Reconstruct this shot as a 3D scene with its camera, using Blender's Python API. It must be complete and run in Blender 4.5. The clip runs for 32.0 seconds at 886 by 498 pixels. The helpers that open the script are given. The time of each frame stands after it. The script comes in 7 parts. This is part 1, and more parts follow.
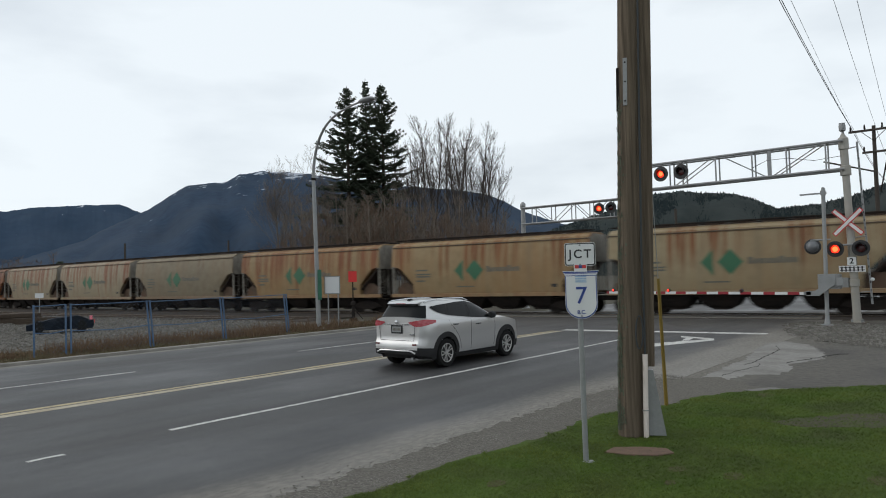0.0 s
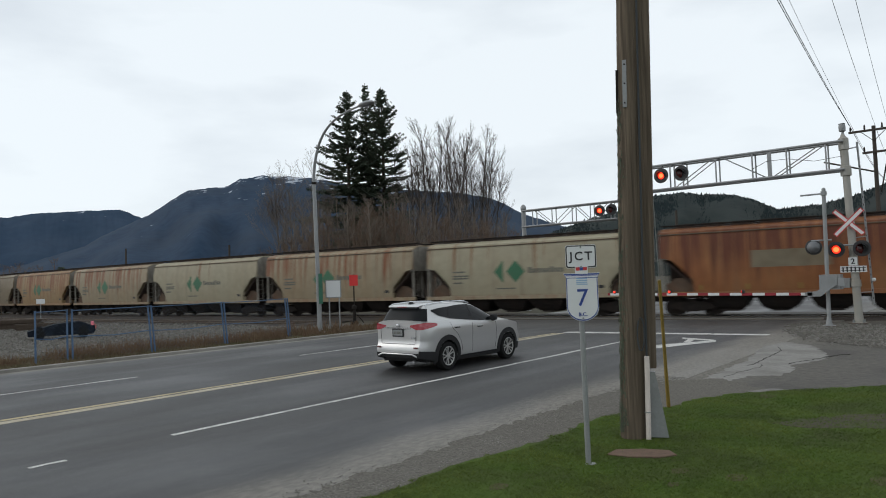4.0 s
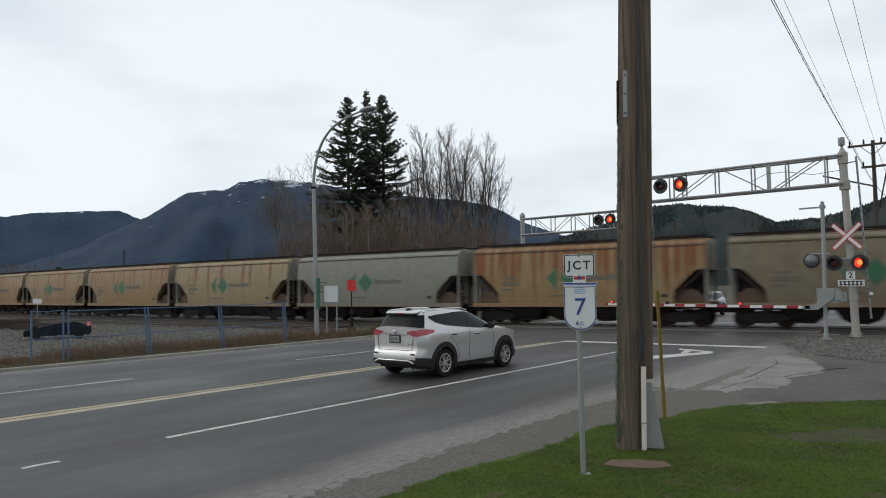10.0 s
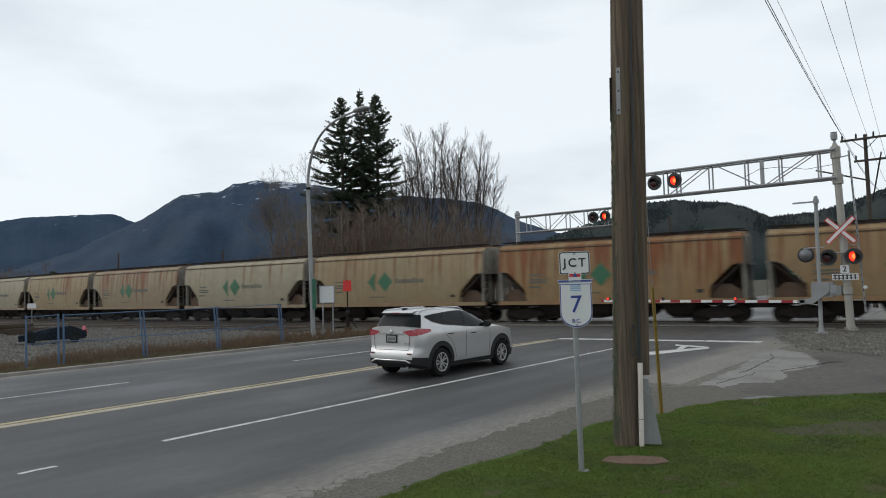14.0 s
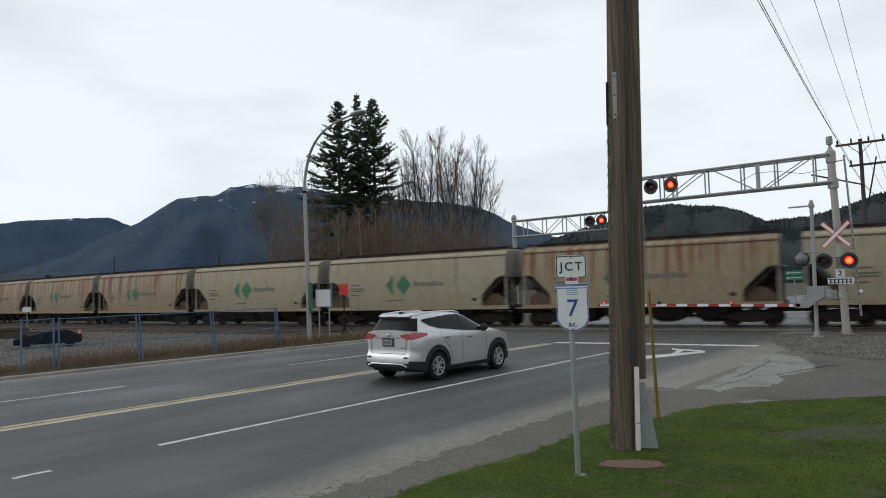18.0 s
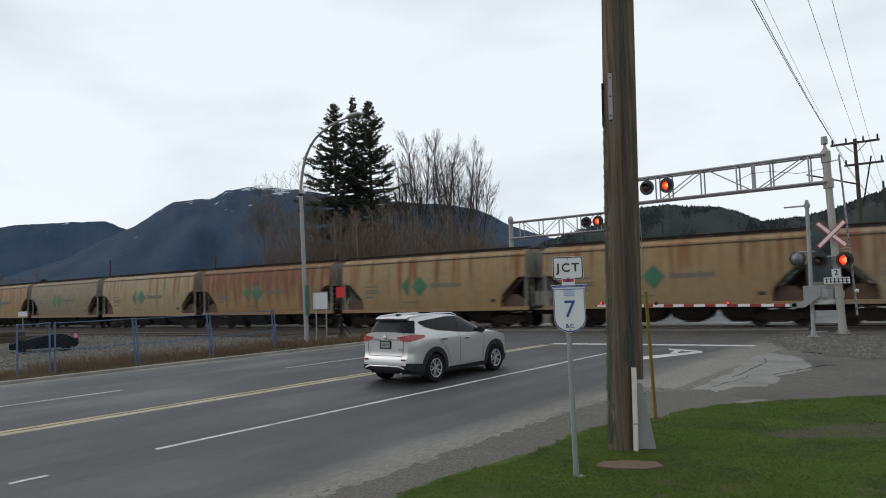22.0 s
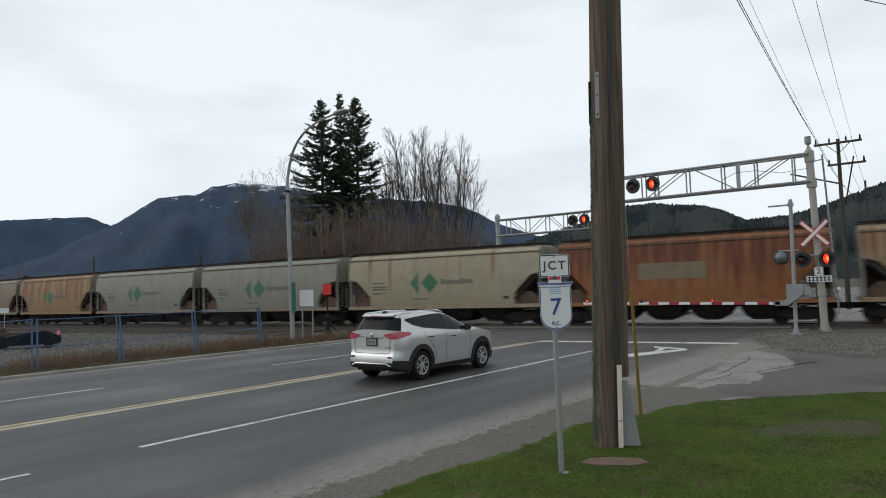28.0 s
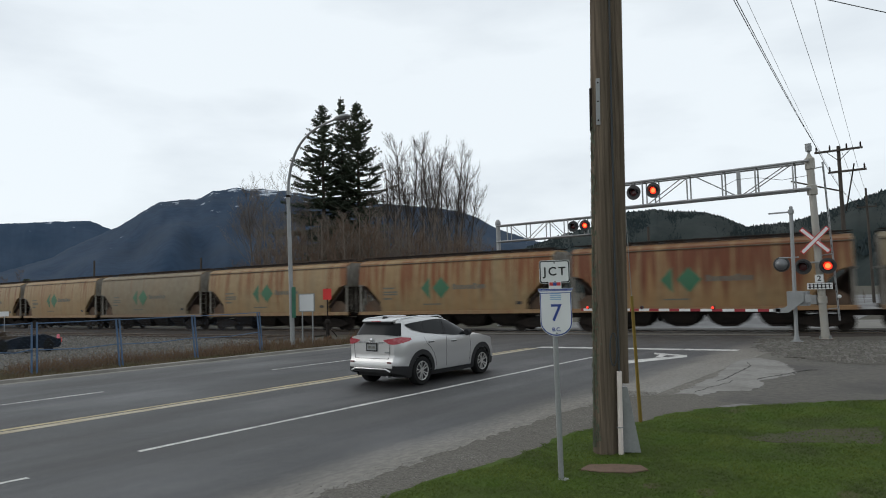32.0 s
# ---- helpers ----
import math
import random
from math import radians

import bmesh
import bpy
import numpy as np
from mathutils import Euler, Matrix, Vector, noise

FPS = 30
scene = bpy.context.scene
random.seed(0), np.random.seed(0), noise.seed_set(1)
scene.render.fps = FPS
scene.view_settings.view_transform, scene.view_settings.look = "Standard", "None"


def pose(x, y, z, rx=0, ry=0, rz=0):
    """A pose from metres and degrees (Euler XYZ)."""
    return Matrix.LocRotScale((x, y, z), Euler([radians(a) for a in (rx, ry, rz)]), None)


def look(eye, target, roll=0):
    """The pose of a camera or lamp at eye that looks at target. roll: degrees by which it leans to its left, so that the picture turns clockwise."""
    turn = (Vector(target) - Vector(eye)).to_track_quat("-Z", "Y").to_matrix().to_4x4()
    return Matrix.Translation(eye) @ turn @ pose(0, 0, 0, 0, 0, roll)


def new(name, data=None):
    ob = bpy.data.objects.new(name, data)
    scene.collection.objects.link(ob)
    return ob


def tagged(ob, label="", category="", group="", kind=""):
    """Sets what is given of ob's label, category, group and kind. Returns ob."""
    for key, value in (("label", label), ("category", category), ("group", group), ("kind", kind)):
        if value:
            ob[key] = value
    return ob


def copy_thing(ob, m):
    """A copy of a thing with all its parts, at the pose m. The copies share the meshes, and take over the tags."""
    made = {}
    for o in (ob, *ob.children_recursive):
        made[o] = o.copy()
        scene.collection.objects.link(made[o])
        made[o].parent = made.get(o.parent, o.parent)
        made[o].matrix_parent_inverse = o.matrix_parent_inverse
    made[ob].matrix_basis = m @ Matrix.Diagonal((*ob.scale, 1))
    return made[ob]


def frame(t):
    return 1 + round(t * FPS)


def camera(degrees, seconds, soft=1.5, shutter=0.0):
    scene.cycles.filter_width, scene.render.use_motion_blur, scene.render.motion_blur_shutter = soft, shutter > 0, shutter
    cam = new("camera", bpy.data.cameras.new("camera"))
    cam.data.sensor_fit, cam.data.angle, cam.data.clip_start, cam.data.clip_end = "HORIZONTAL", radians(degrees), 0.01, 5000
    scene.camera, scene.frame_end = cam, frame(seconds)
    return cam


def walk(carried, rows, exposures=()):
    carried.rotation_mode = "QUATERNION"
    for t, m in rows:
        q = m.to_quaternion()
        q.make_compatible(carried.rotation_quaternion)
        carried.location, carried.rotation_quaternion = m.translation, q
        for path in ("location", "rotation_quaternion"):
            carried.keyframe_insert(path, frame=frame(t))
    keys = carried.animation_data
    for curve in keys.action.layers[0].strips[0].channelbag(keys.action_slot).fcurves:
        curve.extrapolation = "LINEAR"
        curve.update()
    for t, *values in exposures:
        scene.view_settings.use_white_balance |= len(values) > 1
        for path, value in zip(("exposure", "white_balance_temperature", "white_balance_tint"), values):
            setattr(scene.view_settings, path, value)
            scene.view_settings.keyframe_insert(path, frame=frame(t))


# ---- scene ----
EYE = (0.0, 0.0, 2.213)


def aim(turn, tilt, lean):
    """The standing camera, turned to the left from +Y, tilted up and leaning to its right, in degrees."""
    return pose(*EYE, 90 + tilt, 0, turn) @ pose(0, 0, 0, 0, 0, -lean)


cam = camera(65.96, 32.0, soft=1.0, shutter=0.35)
walk(cam, [
    (0, aim(39.096, 2.431, 1.492)), (0.5, aim(39.148, 2.527, 1.963)), (1, aim(39.052, 2.637, 1.817)),
    (1.5, aim(38.871, 2.579, 1.763)), (2, aim(38.889, 2.661, 1.681)), (2.5, aim(38.937, 2.792, 1.756)),
    (3, aim(38.963, 2.802, 1.740)), (3.5, aim(39.079, 2.643, 1.764)), (5.5, aim(39.305, 2.941, 2.271)),
    (6, aim(39.081, 3.045, 2.078)), (6.5, aim(38.811, 3.180, 2.103)), (7, aim(38.552, 3.269, 2.253)),
    (7.5, aim(38.571, 3.158, 2.217)), (8, aim(38.640, 3.027, 1.976)), (8.5, aim(38.797, 3.069, 1.438)),
    (9, aim(38.832, 3.100, 1.020)), (9.5, aim(38.839, 3.193, 0.764)), (10, aim(39.015, 3.255, 0.877)),
    (10.5, aim(39.240, 3.185, 0.934)), (11, aim(39.216, 3.154, 1.160)), (11.5, aim(39.264, 3.074, 1.202)),
    (12, aim(39.190, 2.999, 1.387)), (12.5, aim(39.049, 2.980, 1.440)), (13, aim(39.063, 2.952, 1.374)),
    (13.5, aim(38.931, 2.973, 1.594)), (14, aim(38.630, 3.176, 1.647)), (14.5, aim(38.307, 3.327, 1.697)),
    (16.5, aim(38.556, 2.888, 1.032)), (17, aim(38.605, 2.952, 1.412)), (17.5, aim(38.490, 3.256, 1.589)),
    (18, aim(38.338, 3.487, 1.619)), (18.5, aim(38.286, 3.479, 1.741)), (19, aim(38.349, 3.367, 1.477)),
    (19.5, aim(38.415, 3.206, 1.502)), (20, aim(38.297, 3.305, 1.609)), (20.5, aim(38.091, 3.474, 1.690)),
    (21, aim(37.982, 3.643, 1.869)), (21.5, aim(38.050, 3.574, 2.004)), (22, aim(38.064, 3.633, 1.962)),
    (22.5, aim(37.894, 3.623, 2.028)), (23, aim(37.708, 3.692, 2.090)), (23.5, aim(37.497, 3.787, 2.094)),
    (24, aim(37.404, 3.839, 2.086)), (24.5, aim(37.555, 3.561, 1.924)), (25, aim(37.656, 3.314, 1.704)),
    (25.5, aim(37.718, 3.150, 1.722)), (27.5, aim(37.137, 3.331, 1.656)), (28, aim(36.968, 3.382, 1.826)),
    (28.5, aim(37.001, 3.547, 1.852)), (29, aim(36.866, 3.685, 1.693)), (29.5, aim(36.631, 3.896, 1.841)),
    (30, aim(36.526, 3.927, 1.823)), (30.5, aim(36.570, 3.954, 1.932)), (31, aim(36.667, 3.894, 1.933)),
    (31.5, aim(36.832, 3.851, 1.732)), (32, aim(36.988, 3.837, 1.549))])

# ---- light: an overcast day ----
world = bpy.data.worlds.new("world")
scene.world = world
world.use_nodes = True
wn, wl = world.node_tree.nodes, world.node_tree.links
wn.clear()
w_sky = wn.new("ShaderNodeTexSky")
w_sky.sky_type, w_sky.sun_disc = "NISHITA", False
w_sky.sun_elevation, w_sky.sun_rotation = radians(27), radians(241)
w_bg = wn.new("ShaderNodeBackground")
w_bg.inputs[1].default_value = 0.1
wl.new(w_sky.outputs[0], w_bg.inputs[0])
w_co = wn.new("ShaderNodeTexCoord")
w_map = wn.new("ShaderNodeMapping")
w_map.inputs["Scale"].default_value = (1.0, 1.0, 3.2)
wl.new(w_co.outputs["Generated"], w_map.inputs[0])
w_noise = wn.new("ShaderNodeTexNoise")
w_noise.inputs["Scale"].default_value, w_noise.inputs["Detail"].default_value = 2.6, 5
wl.new(w_map.outputs[0], w_noise.inputs["Vector"])
w_ramp = wn.new("ShaderNodeValToRGB")
w_ramp.color_ramp.elements[0].position, w_ramp.color_ramp.elements[0].color = 0.30, (0.757, 0.822, 0.88, 1)
w_ramp.color_ramp.elements[1].position, w_ramp.color_ramp.elements[1].color = 0.52, (0.915, 0.983, 1.032, 1)
wl.new(w_noise.outputs[0], w_ramp.inputs[0])
w_cloud = wn.new("ShaderNodeBackground")
w_cloud.inputs[1].default_value = 1.0
wl.new(w_ramp.outputs[0], w_cloud.inputs[0])
w_mix = wn.new("ShaderNodeMixShader")
w_mix.inputs[0].default_value = 0.92
wl.new(w_bg.outputs[0], w_mix.inputs[1])
wl.new(w_cloud.outputs[0], w_mix.inputs[2])
w_out = wn.new("ShaderNodeOutputWorld")
wl.new(w_mix.outputs[0], w_out.inputs[0])
sun = new("sun", bpy.data.lights.new("sun", "SUN"))
sun.data.energy, sun.data.angle, sun.data.color = 0.6, radians(30), (1.0, 0.97, 0.92)
sun.matrix_world = look((-40, -22, 23), (0, 0, 0))
scene.view_settings.exposure = 0.0


# ---- materials ----
def mat(name, color, rough=0.8, metal=0.0, grain=0.0, scale=20.0, color2=None, stain=0.0, stain_scale=1.0, stain_color=None, bump=0.0, bump_scale=None, emit=0.0, stretch=(1, 1, 1)):
    """A surface with a fine grain and larger stains in object space."""
    m = bpy.data.materials.new(name)
    m.use_nodes = True
    n, l = m.node_tree.nodes, m.node_tree.links
    b = n["Principled BSDF"]
    b.inputs["Roughness"].default_value, b.inputs["Metallic"].default_value = rough, metal
    if rough > 0.9:          # powdery and leafy surfaces have next to no gloss
        b.inputs["Specular IOR Level"].default_value = 0.12
    elif rough > 0.7:
        b.inputs["Specular IOR Level"].default_value = 0.3
    co = n.new("ShaderNodeTexCoord")
    mp = n.new("ShaderNodeMapping")
    mp.inputs["Scale"].default_value = stretch
    l.new(co.outputs["Object"], mp.inputs[0])
    col = n.new("ShaderNodeRGB")
    col.outputs[0].default_value = (*color, 1)
    out = col.outputs[0]

    def layer(out, sc, amount, to, lo, hi, detail=6):
        t = n.new("ShaderNodeTexNoise")
        t.inputs["Scale"].default_value, t.inputs["Detail"].default_value = sc, detail
        l.new(mp.outputs[0], t.inputs["Vector"])
        r = n.new("ShaderNodeMapRange")
        r.inputs["From Min"].default_value, r.inputs["From Max"].default_value = lo, hi
        r.inputs["To Max"].default_value = amount
        l.new(t.outputs[0], r.inputs[0])
        x = n.new("ShaderNodeMix")
        x.data_type = "RGBA"
        x.inputs["B"].default_value = (*to, 1)
        l.new(r.outputs[0], x.inputs["Factor"])
        l.new(out, x.inputs["A"])
        return x.outputs["Result"], t
    if grain:
        out, _ = layer(out, scale, grain, color2 or [c * 0.5 for c in color], 0.35, 0.7)
    if stain:
        out, _ = layer(out, stain_scale, stain, stain_color or [c * 0.6 for c in color], 0.45, 0.68, 4)
    l.new(out, b.inputs["Base Color"])
    if emit:
        l.new(out, b.inputs["Emission Color"])
        b.inputs["Emission Strength"].default_value = emit
    if bump:
        t = n.new("ShaderNodeTexNoise")
        t.inputs["Scale"].default_value, t.inputs["Detail"].default_value = bump_scale or scale, 4
        l.new(mp.outputs[0], t.inputs["Vector"])
        u = n.new("ShaderNodeBump")
        u.inputs["Strength"].default_value, u.inputs["Distance"].default_value = bump, 0.02
        l.new(t.outputs[0], u.inputs["Height"])
        l.new(u.outputs[0], b.inputs["Normal"])
    return m


def chain(n, l, op, a, b=None, c=None):
    x = n.new("ShaderNodeMath")
    x.operation = op
    for i, v in enumerate((a, b, c)):
        if v is None:
            continue
        if isinstance(v, (int, float)):
            x.inputs[i].default_value = v
        else:
            l.new(v, x.inputs[i])
    return x.outputs[0]


def mixed(n, l, fac, a, b):
    x = n.new("ShaderNodeMix")
    x.data_type = "RGBA"
    l.new(fac, x.inputs["Factor"])
    for key, v in (("A", a), ("B", b)):
        if isinstance(v, tuple):
            x.inputs[key].default_value = (*v, 1)
        else:
            l.new(v, x.inputs[key])
    return x.outputs["Result"]


def noise_at(n, l, vec, scale, detail=4, stretch=None, dims="3D"):
    if stretch:
        mp = n.new("ShaderNodeMapping")
        mp.inputs["Scale"].default_value = stretch
        l.new(vec, mp.inputs[0])
        vec = mp.outputs[0]
    t = n.new("ShaderNodeTexNoise")
    t.inputs["Scale"].default_value, t.inputs["Detail"].default_value = scale, detail
    l.new(vec, t.inputs["Vector"])
    return t.outputs[0]


def ramp01(n, l, v, lo, hi, to=1.0):
    r = n.new("ShaderNodeMapRange")
    r.inputs["From Min"].default_value, r.inputs["From Max"].default_value, r.inputs["To Max"].default_value = lo, hi, to
    l.new(v, r.inputs[0])
    return r.outputs[0]


def hopper_paint(name, base, runs, tint, rust_color, dirt):
    """Sun-bleached car paint: single rust runs of many lengths from the roof seam down, a rusty bloom and dust, darker
    towards the sill, different on every car.
    """
    m = bpy.data.materials.new(name)
    m.use_nodes = True
    n, l = m.node_tree.nodes, m.node_tree.links
    b = n["Principled BSDF"]
    b.inputs["Roughness"].default_value = 0.6
    b.inputs["Specular IOR Level"].default_value = 0.35
    co = n.new("ShaderNodeTexCoord")
    info = n.new("ShaderNodeObjectInfo")
    off = n.new("ShaderNodeVectorMath")
    off.operation = "MULTIPLY_ADD"
    comb = n.new("ShaderNodeCombineXYZ")
    for i in range(3):
        l.new(info.outputs["Random"], comb.inputs[i])
    l.new(comb.outputs[0], off.inputs[0])
    off.inputs[1].default_value = (190, 70, 40)
    l.new(co.outputs["Object"], off.inputs[2])
    v = off.outputs[0]
    sep = n.new("ShaderNodeSeparateXYZ")
    l.new(co.outputs["Object"], sep.inputs[0])
    z = sep.outputs["Z"]
    wide = noise_at(n, l, v, 1.0, 2, (0.55, 0.0, 0.0))
    narrow = noise_at(n, l, v, 1.0, 3, (3.6, 0.0, 0.05))
    thin = noise_at(n, l, v, 1.0, 2, (11.0, 0.0, 0.10))
    reach = noise_at(n, l, v, 1.0, 2, (2.3, 0.0, 0.0))
    fine = noise_at(n, l, v, 1.0, 5, (6.0, 0.3, 0.5))
    # where along the car the runs start, and how far down each one comes
    start = chain(n, l, "MULTIPLY_ADD", wide, 0.55, narrow)
    start = chain(n, l, "MULTIPLY_ADD", thin, 0.30, start)
    start = ramp01(n, l, start, 1.085 - 0.20 * runs, 1.165 - 0.20 * runs)
    foot = ramp01(n, l, reach, 0.30, 0.70, 3.2)
    foot = chain(n, l, "SUBTRACT", 4.25, chain(n, l, "MULTIPLY_ADD", foot, 0.75 + 0.25 * runs, 0.35))
    fall = chain(n, l, "SUBTRACT", chain(n, l, "MULTIPLY_ADD", fine, 0.5, z), foot)
    run_mask = chain(n, l, "MULTIPLY", start, ramp01(n, l, fall, 0.0, 1.3))
    run_mask = chain(n, l, "MULTIPLY", run_mask, chain(n, l, "MULTIPLY_ADD", ramp01(n, l, z, 4.32, 4.12), 0.45, 0.55))
    # a thin bloom of rust in clouds
    bloom = chain(n, l, "MULTIPLY_ADD", noise_at(n, l, v, 0.55, 4, (1, 1, 0.7)), 0.6, chain(n, l, "MULTIPLY", narrow, 0.4))
    bloom = ramp01(n, l, bloom, 0.42, 0.60, tint)
    dust = ramp01(n, l, noise_at(n, l, v, 2.2, 6), 0.35, 0.7, dirt)
    low_tone = chain(n, l, "MULTIPLY", ramp01(n, l, z, 2.2, 1.05, 0.55), ramp01(n, l, fine, 0.3, 0.7))
    c = mixed(n, l, chain(n, l, "MAXIMUM", dust, low_tone), base, tuple(x * q for x, q in zip(base, (0.66, 0.62, 0.58))))
    c = mixed(n, l, bloom, c, (0.245, 0.135, 0.055))
    grime = ramp01(n, l, noise_at(n, l, v, 1.0, 2, (2.4, 0.0, 0.1)), 0.55, 0.75, 0.30)
    c = mixed(n, l, grime, c, (0.13, 0.105, 0.075))
    c = mixed(n, l, chain(n, l, "MULTIPLY", run_mask, 0.88), c, mixed(n, l, ramp01(n, l, thin, 0.35, 0.65), rust_color, tuple(x * 0.6 for x in rust_color)))
    edge = chain(n, l, "MULTIPLY", ramp01(n, l, z, 1.36, 1.22, 0.5), ramp01(n, l, narrow, 0.35, 0.6))
    c = mixed(n, l, edge, c, (0.20, 0.095, 0.05))
    l.new(c, b.inputs["Base Color"])
    u = n.new("ShaderNodeBump")
    u.inputs["Strength"].default_value, u.inputs["Distance"].default_value = 0.15, 0.02
    l.new(fine, u.inputs["Height"])
    l.new(u.outputs[0], b.inputs["Normal"])
    return m


M = {}


def road_mat():
    """Dark worn asphalt, streaked along the lanes, that turns pale and dusty at its near edge."""
    m = bpy.data.materials.new("asphalt")
    m.use_nodes = True
    n, l = m.node_tree.nodes, m.node_tree.links
    b = n["Principled BSDF"]
    co = n.new("ShaderNodeTexCoord").outputs["Object"]
    sep = n.new("ShaderNodeSeparateXYZ")
    l.new(co, sep.inputs[0])
    grit = noise_at(n, l, co, 55, 5)
    streak = noise_at(n, l, co, 1.0, 4, (2.2, 0.05, 1))
    cloud = noise_at(n, l, co, 0.35, 5, (1, 0.4, 1))
    c = mixed(n, l, ramp01(n, l, grit, 0.35, 0.7), (0.022, 0.0217, 0.0222), (0.043, 0.042, 0.0415))
    c = mixed(n, l, ramp01(n, l, streak, 0.45, 0.58, 0.8), c, (0.018, 0.018, 0.020))
    c = mixed(n, l, ramp01(n, l, streak, 0.46, 0.34, 0.55), c, (0.051, 0.0505, 0.052))
    mottle = noise_at(n, l, co, 9.0, 8, (1.6, 0.7, 1))
    c = mixed(n, l, ramp01(n, l, mottle, 0.52, 0.68, 0.35), c, (0.061, 0.058, 0.054))
    c = mixed(n, l, ramp01(n, l, mottle, 0.45, 0.33, 0.35), c, (0.020, 0.019, 0.019))
    c = mixed(n, l, ramp01(n, l, cloud, 0.5, 0.7, 0.5), c, (0.056, 0.053, 0.050))
    edge = chain(n, l, "MULTIPLY_ADD", noise_at(n, l, co, 1.6, 5, (1, 0.3, 1)), 1.0, sep.outputs["X"])
    c = mixed(n, l, ramp01(n, l, edge, -6.55, -5.75, 0.9), c, mixed(n, l, ramp01(n, l, mottle, 0.38, 0.62), (0.115, 0.104, 0.088), (0.178, 0.162, 0.136)))
    far = chain(n, l, "MULTIPLY_ADD", noise_at(n, l, co, 1.3, 5, (1, 0.3, 1)), 1.2, chain(n, l, "MULTIPLY", sep.outputs["X"], -1.0))
    c = mixed(n, l, ramp01(n, l, far, 21.9, 23.2, 0.6), c, (0.15, 0.145, 0.13))
    cross = ramp01(n, l, chain(n, l, "MULTIPLY_ADD", cloud, 5.0, sep.outputs["Y"]), 27.5, 30.5, 0.6)
    c = mixed(n, l, cross, c, (0.068, 0.064, 0.060))
    l.new(c, b.inputs["Base Color"])
    r = n.new("ShaderNodeMath")
    r.operation, r.inputs[1].default_value = "ADD", 0.42
    l.new(ramp01(n, l, cloud, 0.3, 0.7, 0.35), r.inputs[0])
    l.new(r.outputs[0], b.inputs["Roughness"])
    u = n.new("ShaderNodeBump")
    u.inputs["Strength"].default_value, u.inputs["Distance"].default_value = 0.3, 0.01
    l.new(noise_at(n, l, co, 120, 3), u.inputs["Height"])
    l.new(u.outputs[0], b.inputs["Normal"])
    return m


M["asphalt"] = road_mat()


def apron_mat():
    """Grey worn driveway asphalt that is dusty and pale where it meets the road."""
    m = mat("apron", (0.108, 0.098, 0.085), 0.85, 0, 0.85, 7, (0.056, 0.052, 0.046), 0.8, 0.4, (0.050, 0.047, 0.043), 0.3, 80)
    n, l = m.node_tree.nodes, m.node_tree.links
    b = n["Principled BSDF"]
    was = b.inputs["Base Color"].links[0].from_socket
    co = n.new("ShaderNodeTexCoord").outputs["Object"]
    sep = n.new("ShaderNodeSeparateXYZ")
    l.new(co, sep.inputs[0])
    reach = chain(n, l, "MULTIPLY_ADD", noise_at(n, l, co, 0.7, 6), -2.6, sep.outputs["X"])
    pale = mixed(n, l, ramp01(n, l, noise_at(n, l, co, 9.0, 8, (1.6, 0.7, 1)), 0.38, 0.62), (0.104, 0.095, 0.081), (0.160, 0.147, 0.125))
    l.new(mixed(n, l, ramp01(n, l, reach, -5.2, -6.4, 0.9), was, pale), b.inputs["Base Color"])
    return m


M["apron"] = apron_mat()
M["shoulder"] = mat("shoulder", (0.19, 0.18, 0.16), 0.9, 0, 0.6, 30, (0.12, 0.115, 0.105), 0.6, 0.9, (0.13, 0.125, 0.115), 0.4, 70)
M["verge"] = mat("verge_gravel", (0.150, 0.139, 0.121), 0.95, 0, 0.9, 26, (0.070, 0.064, 0.056), 0.5, 0.6, (0.11, 0.10, 0.088), 0.9, 30)
M["gravel"] = mat("gravel", (0.130, 0.120, 0.105), 0.95, 0, 0.9, 26, (0.05, 0.045, 0.04), 0.5, 0.6, (0.085, 0.077, 0.068), 0.9, 30)
M["bed"] = mat("signal_gravel", (0.122, 0.113, 0.098), 0.95, 0, 0.9, 22, (0.060, 0.055, 0.048), 0.6, 0.5, (0.082, 0.075, 0.065), 0.9, 30)
M["ballast"] = mat("ballast", (0.055, 0.048, 0.042), 0.95, 0, 0.9, 14, (0.05, 0.04, 0.035), 0.4, 0.5, None, 0.9, 16)
M["earth"] = mat("earth", (0.085, 0.076, 0.060), 0.95, 0, 0.8, 6, (0.05, 0.046, 0.037), 0.5, 0.08, (0.05, 0.056, 0.03), 0.5, 8)
M["soil"] = mat("lawn_soil", (0.058, 0.092, 0.016), 0.95, 0, 0.7, 5, (0.046, 0.074, 0.013), 0.8, 0.8, (0.052, 0.058, 0.020), 0.6, 20)
M["grass"] = mat("grass", (0.084, 0.138, 0.021), 0.75, 0, 0.8, 1.3, (0.140, 0.164, 0.037), 0.9, 0.8, (0.054, 0.082, 0.020))


def varied(m, amount):
    """Lets single blades differ in tone."""
    n, l = m.node_tree.nodes, m.node_tree.links
    b = n["Principled BSDF"]
    geo = n.new("ShaderNodeNewGeometry")
    hsv = n.new("ShaderNodeHueSaturation")
    l.new(b.inputs["Base Color"].links[0].from_socket, hsv.inputs["Color"])
    l.new(chain(n, l, "MULTIPLY_ADD", geo.outputs["Random Per Island"], amount, 1 - amount / 2), hsv.inputs["Value"])
    l.new(hsv.outputs[0], b.inputs["Base Color"])


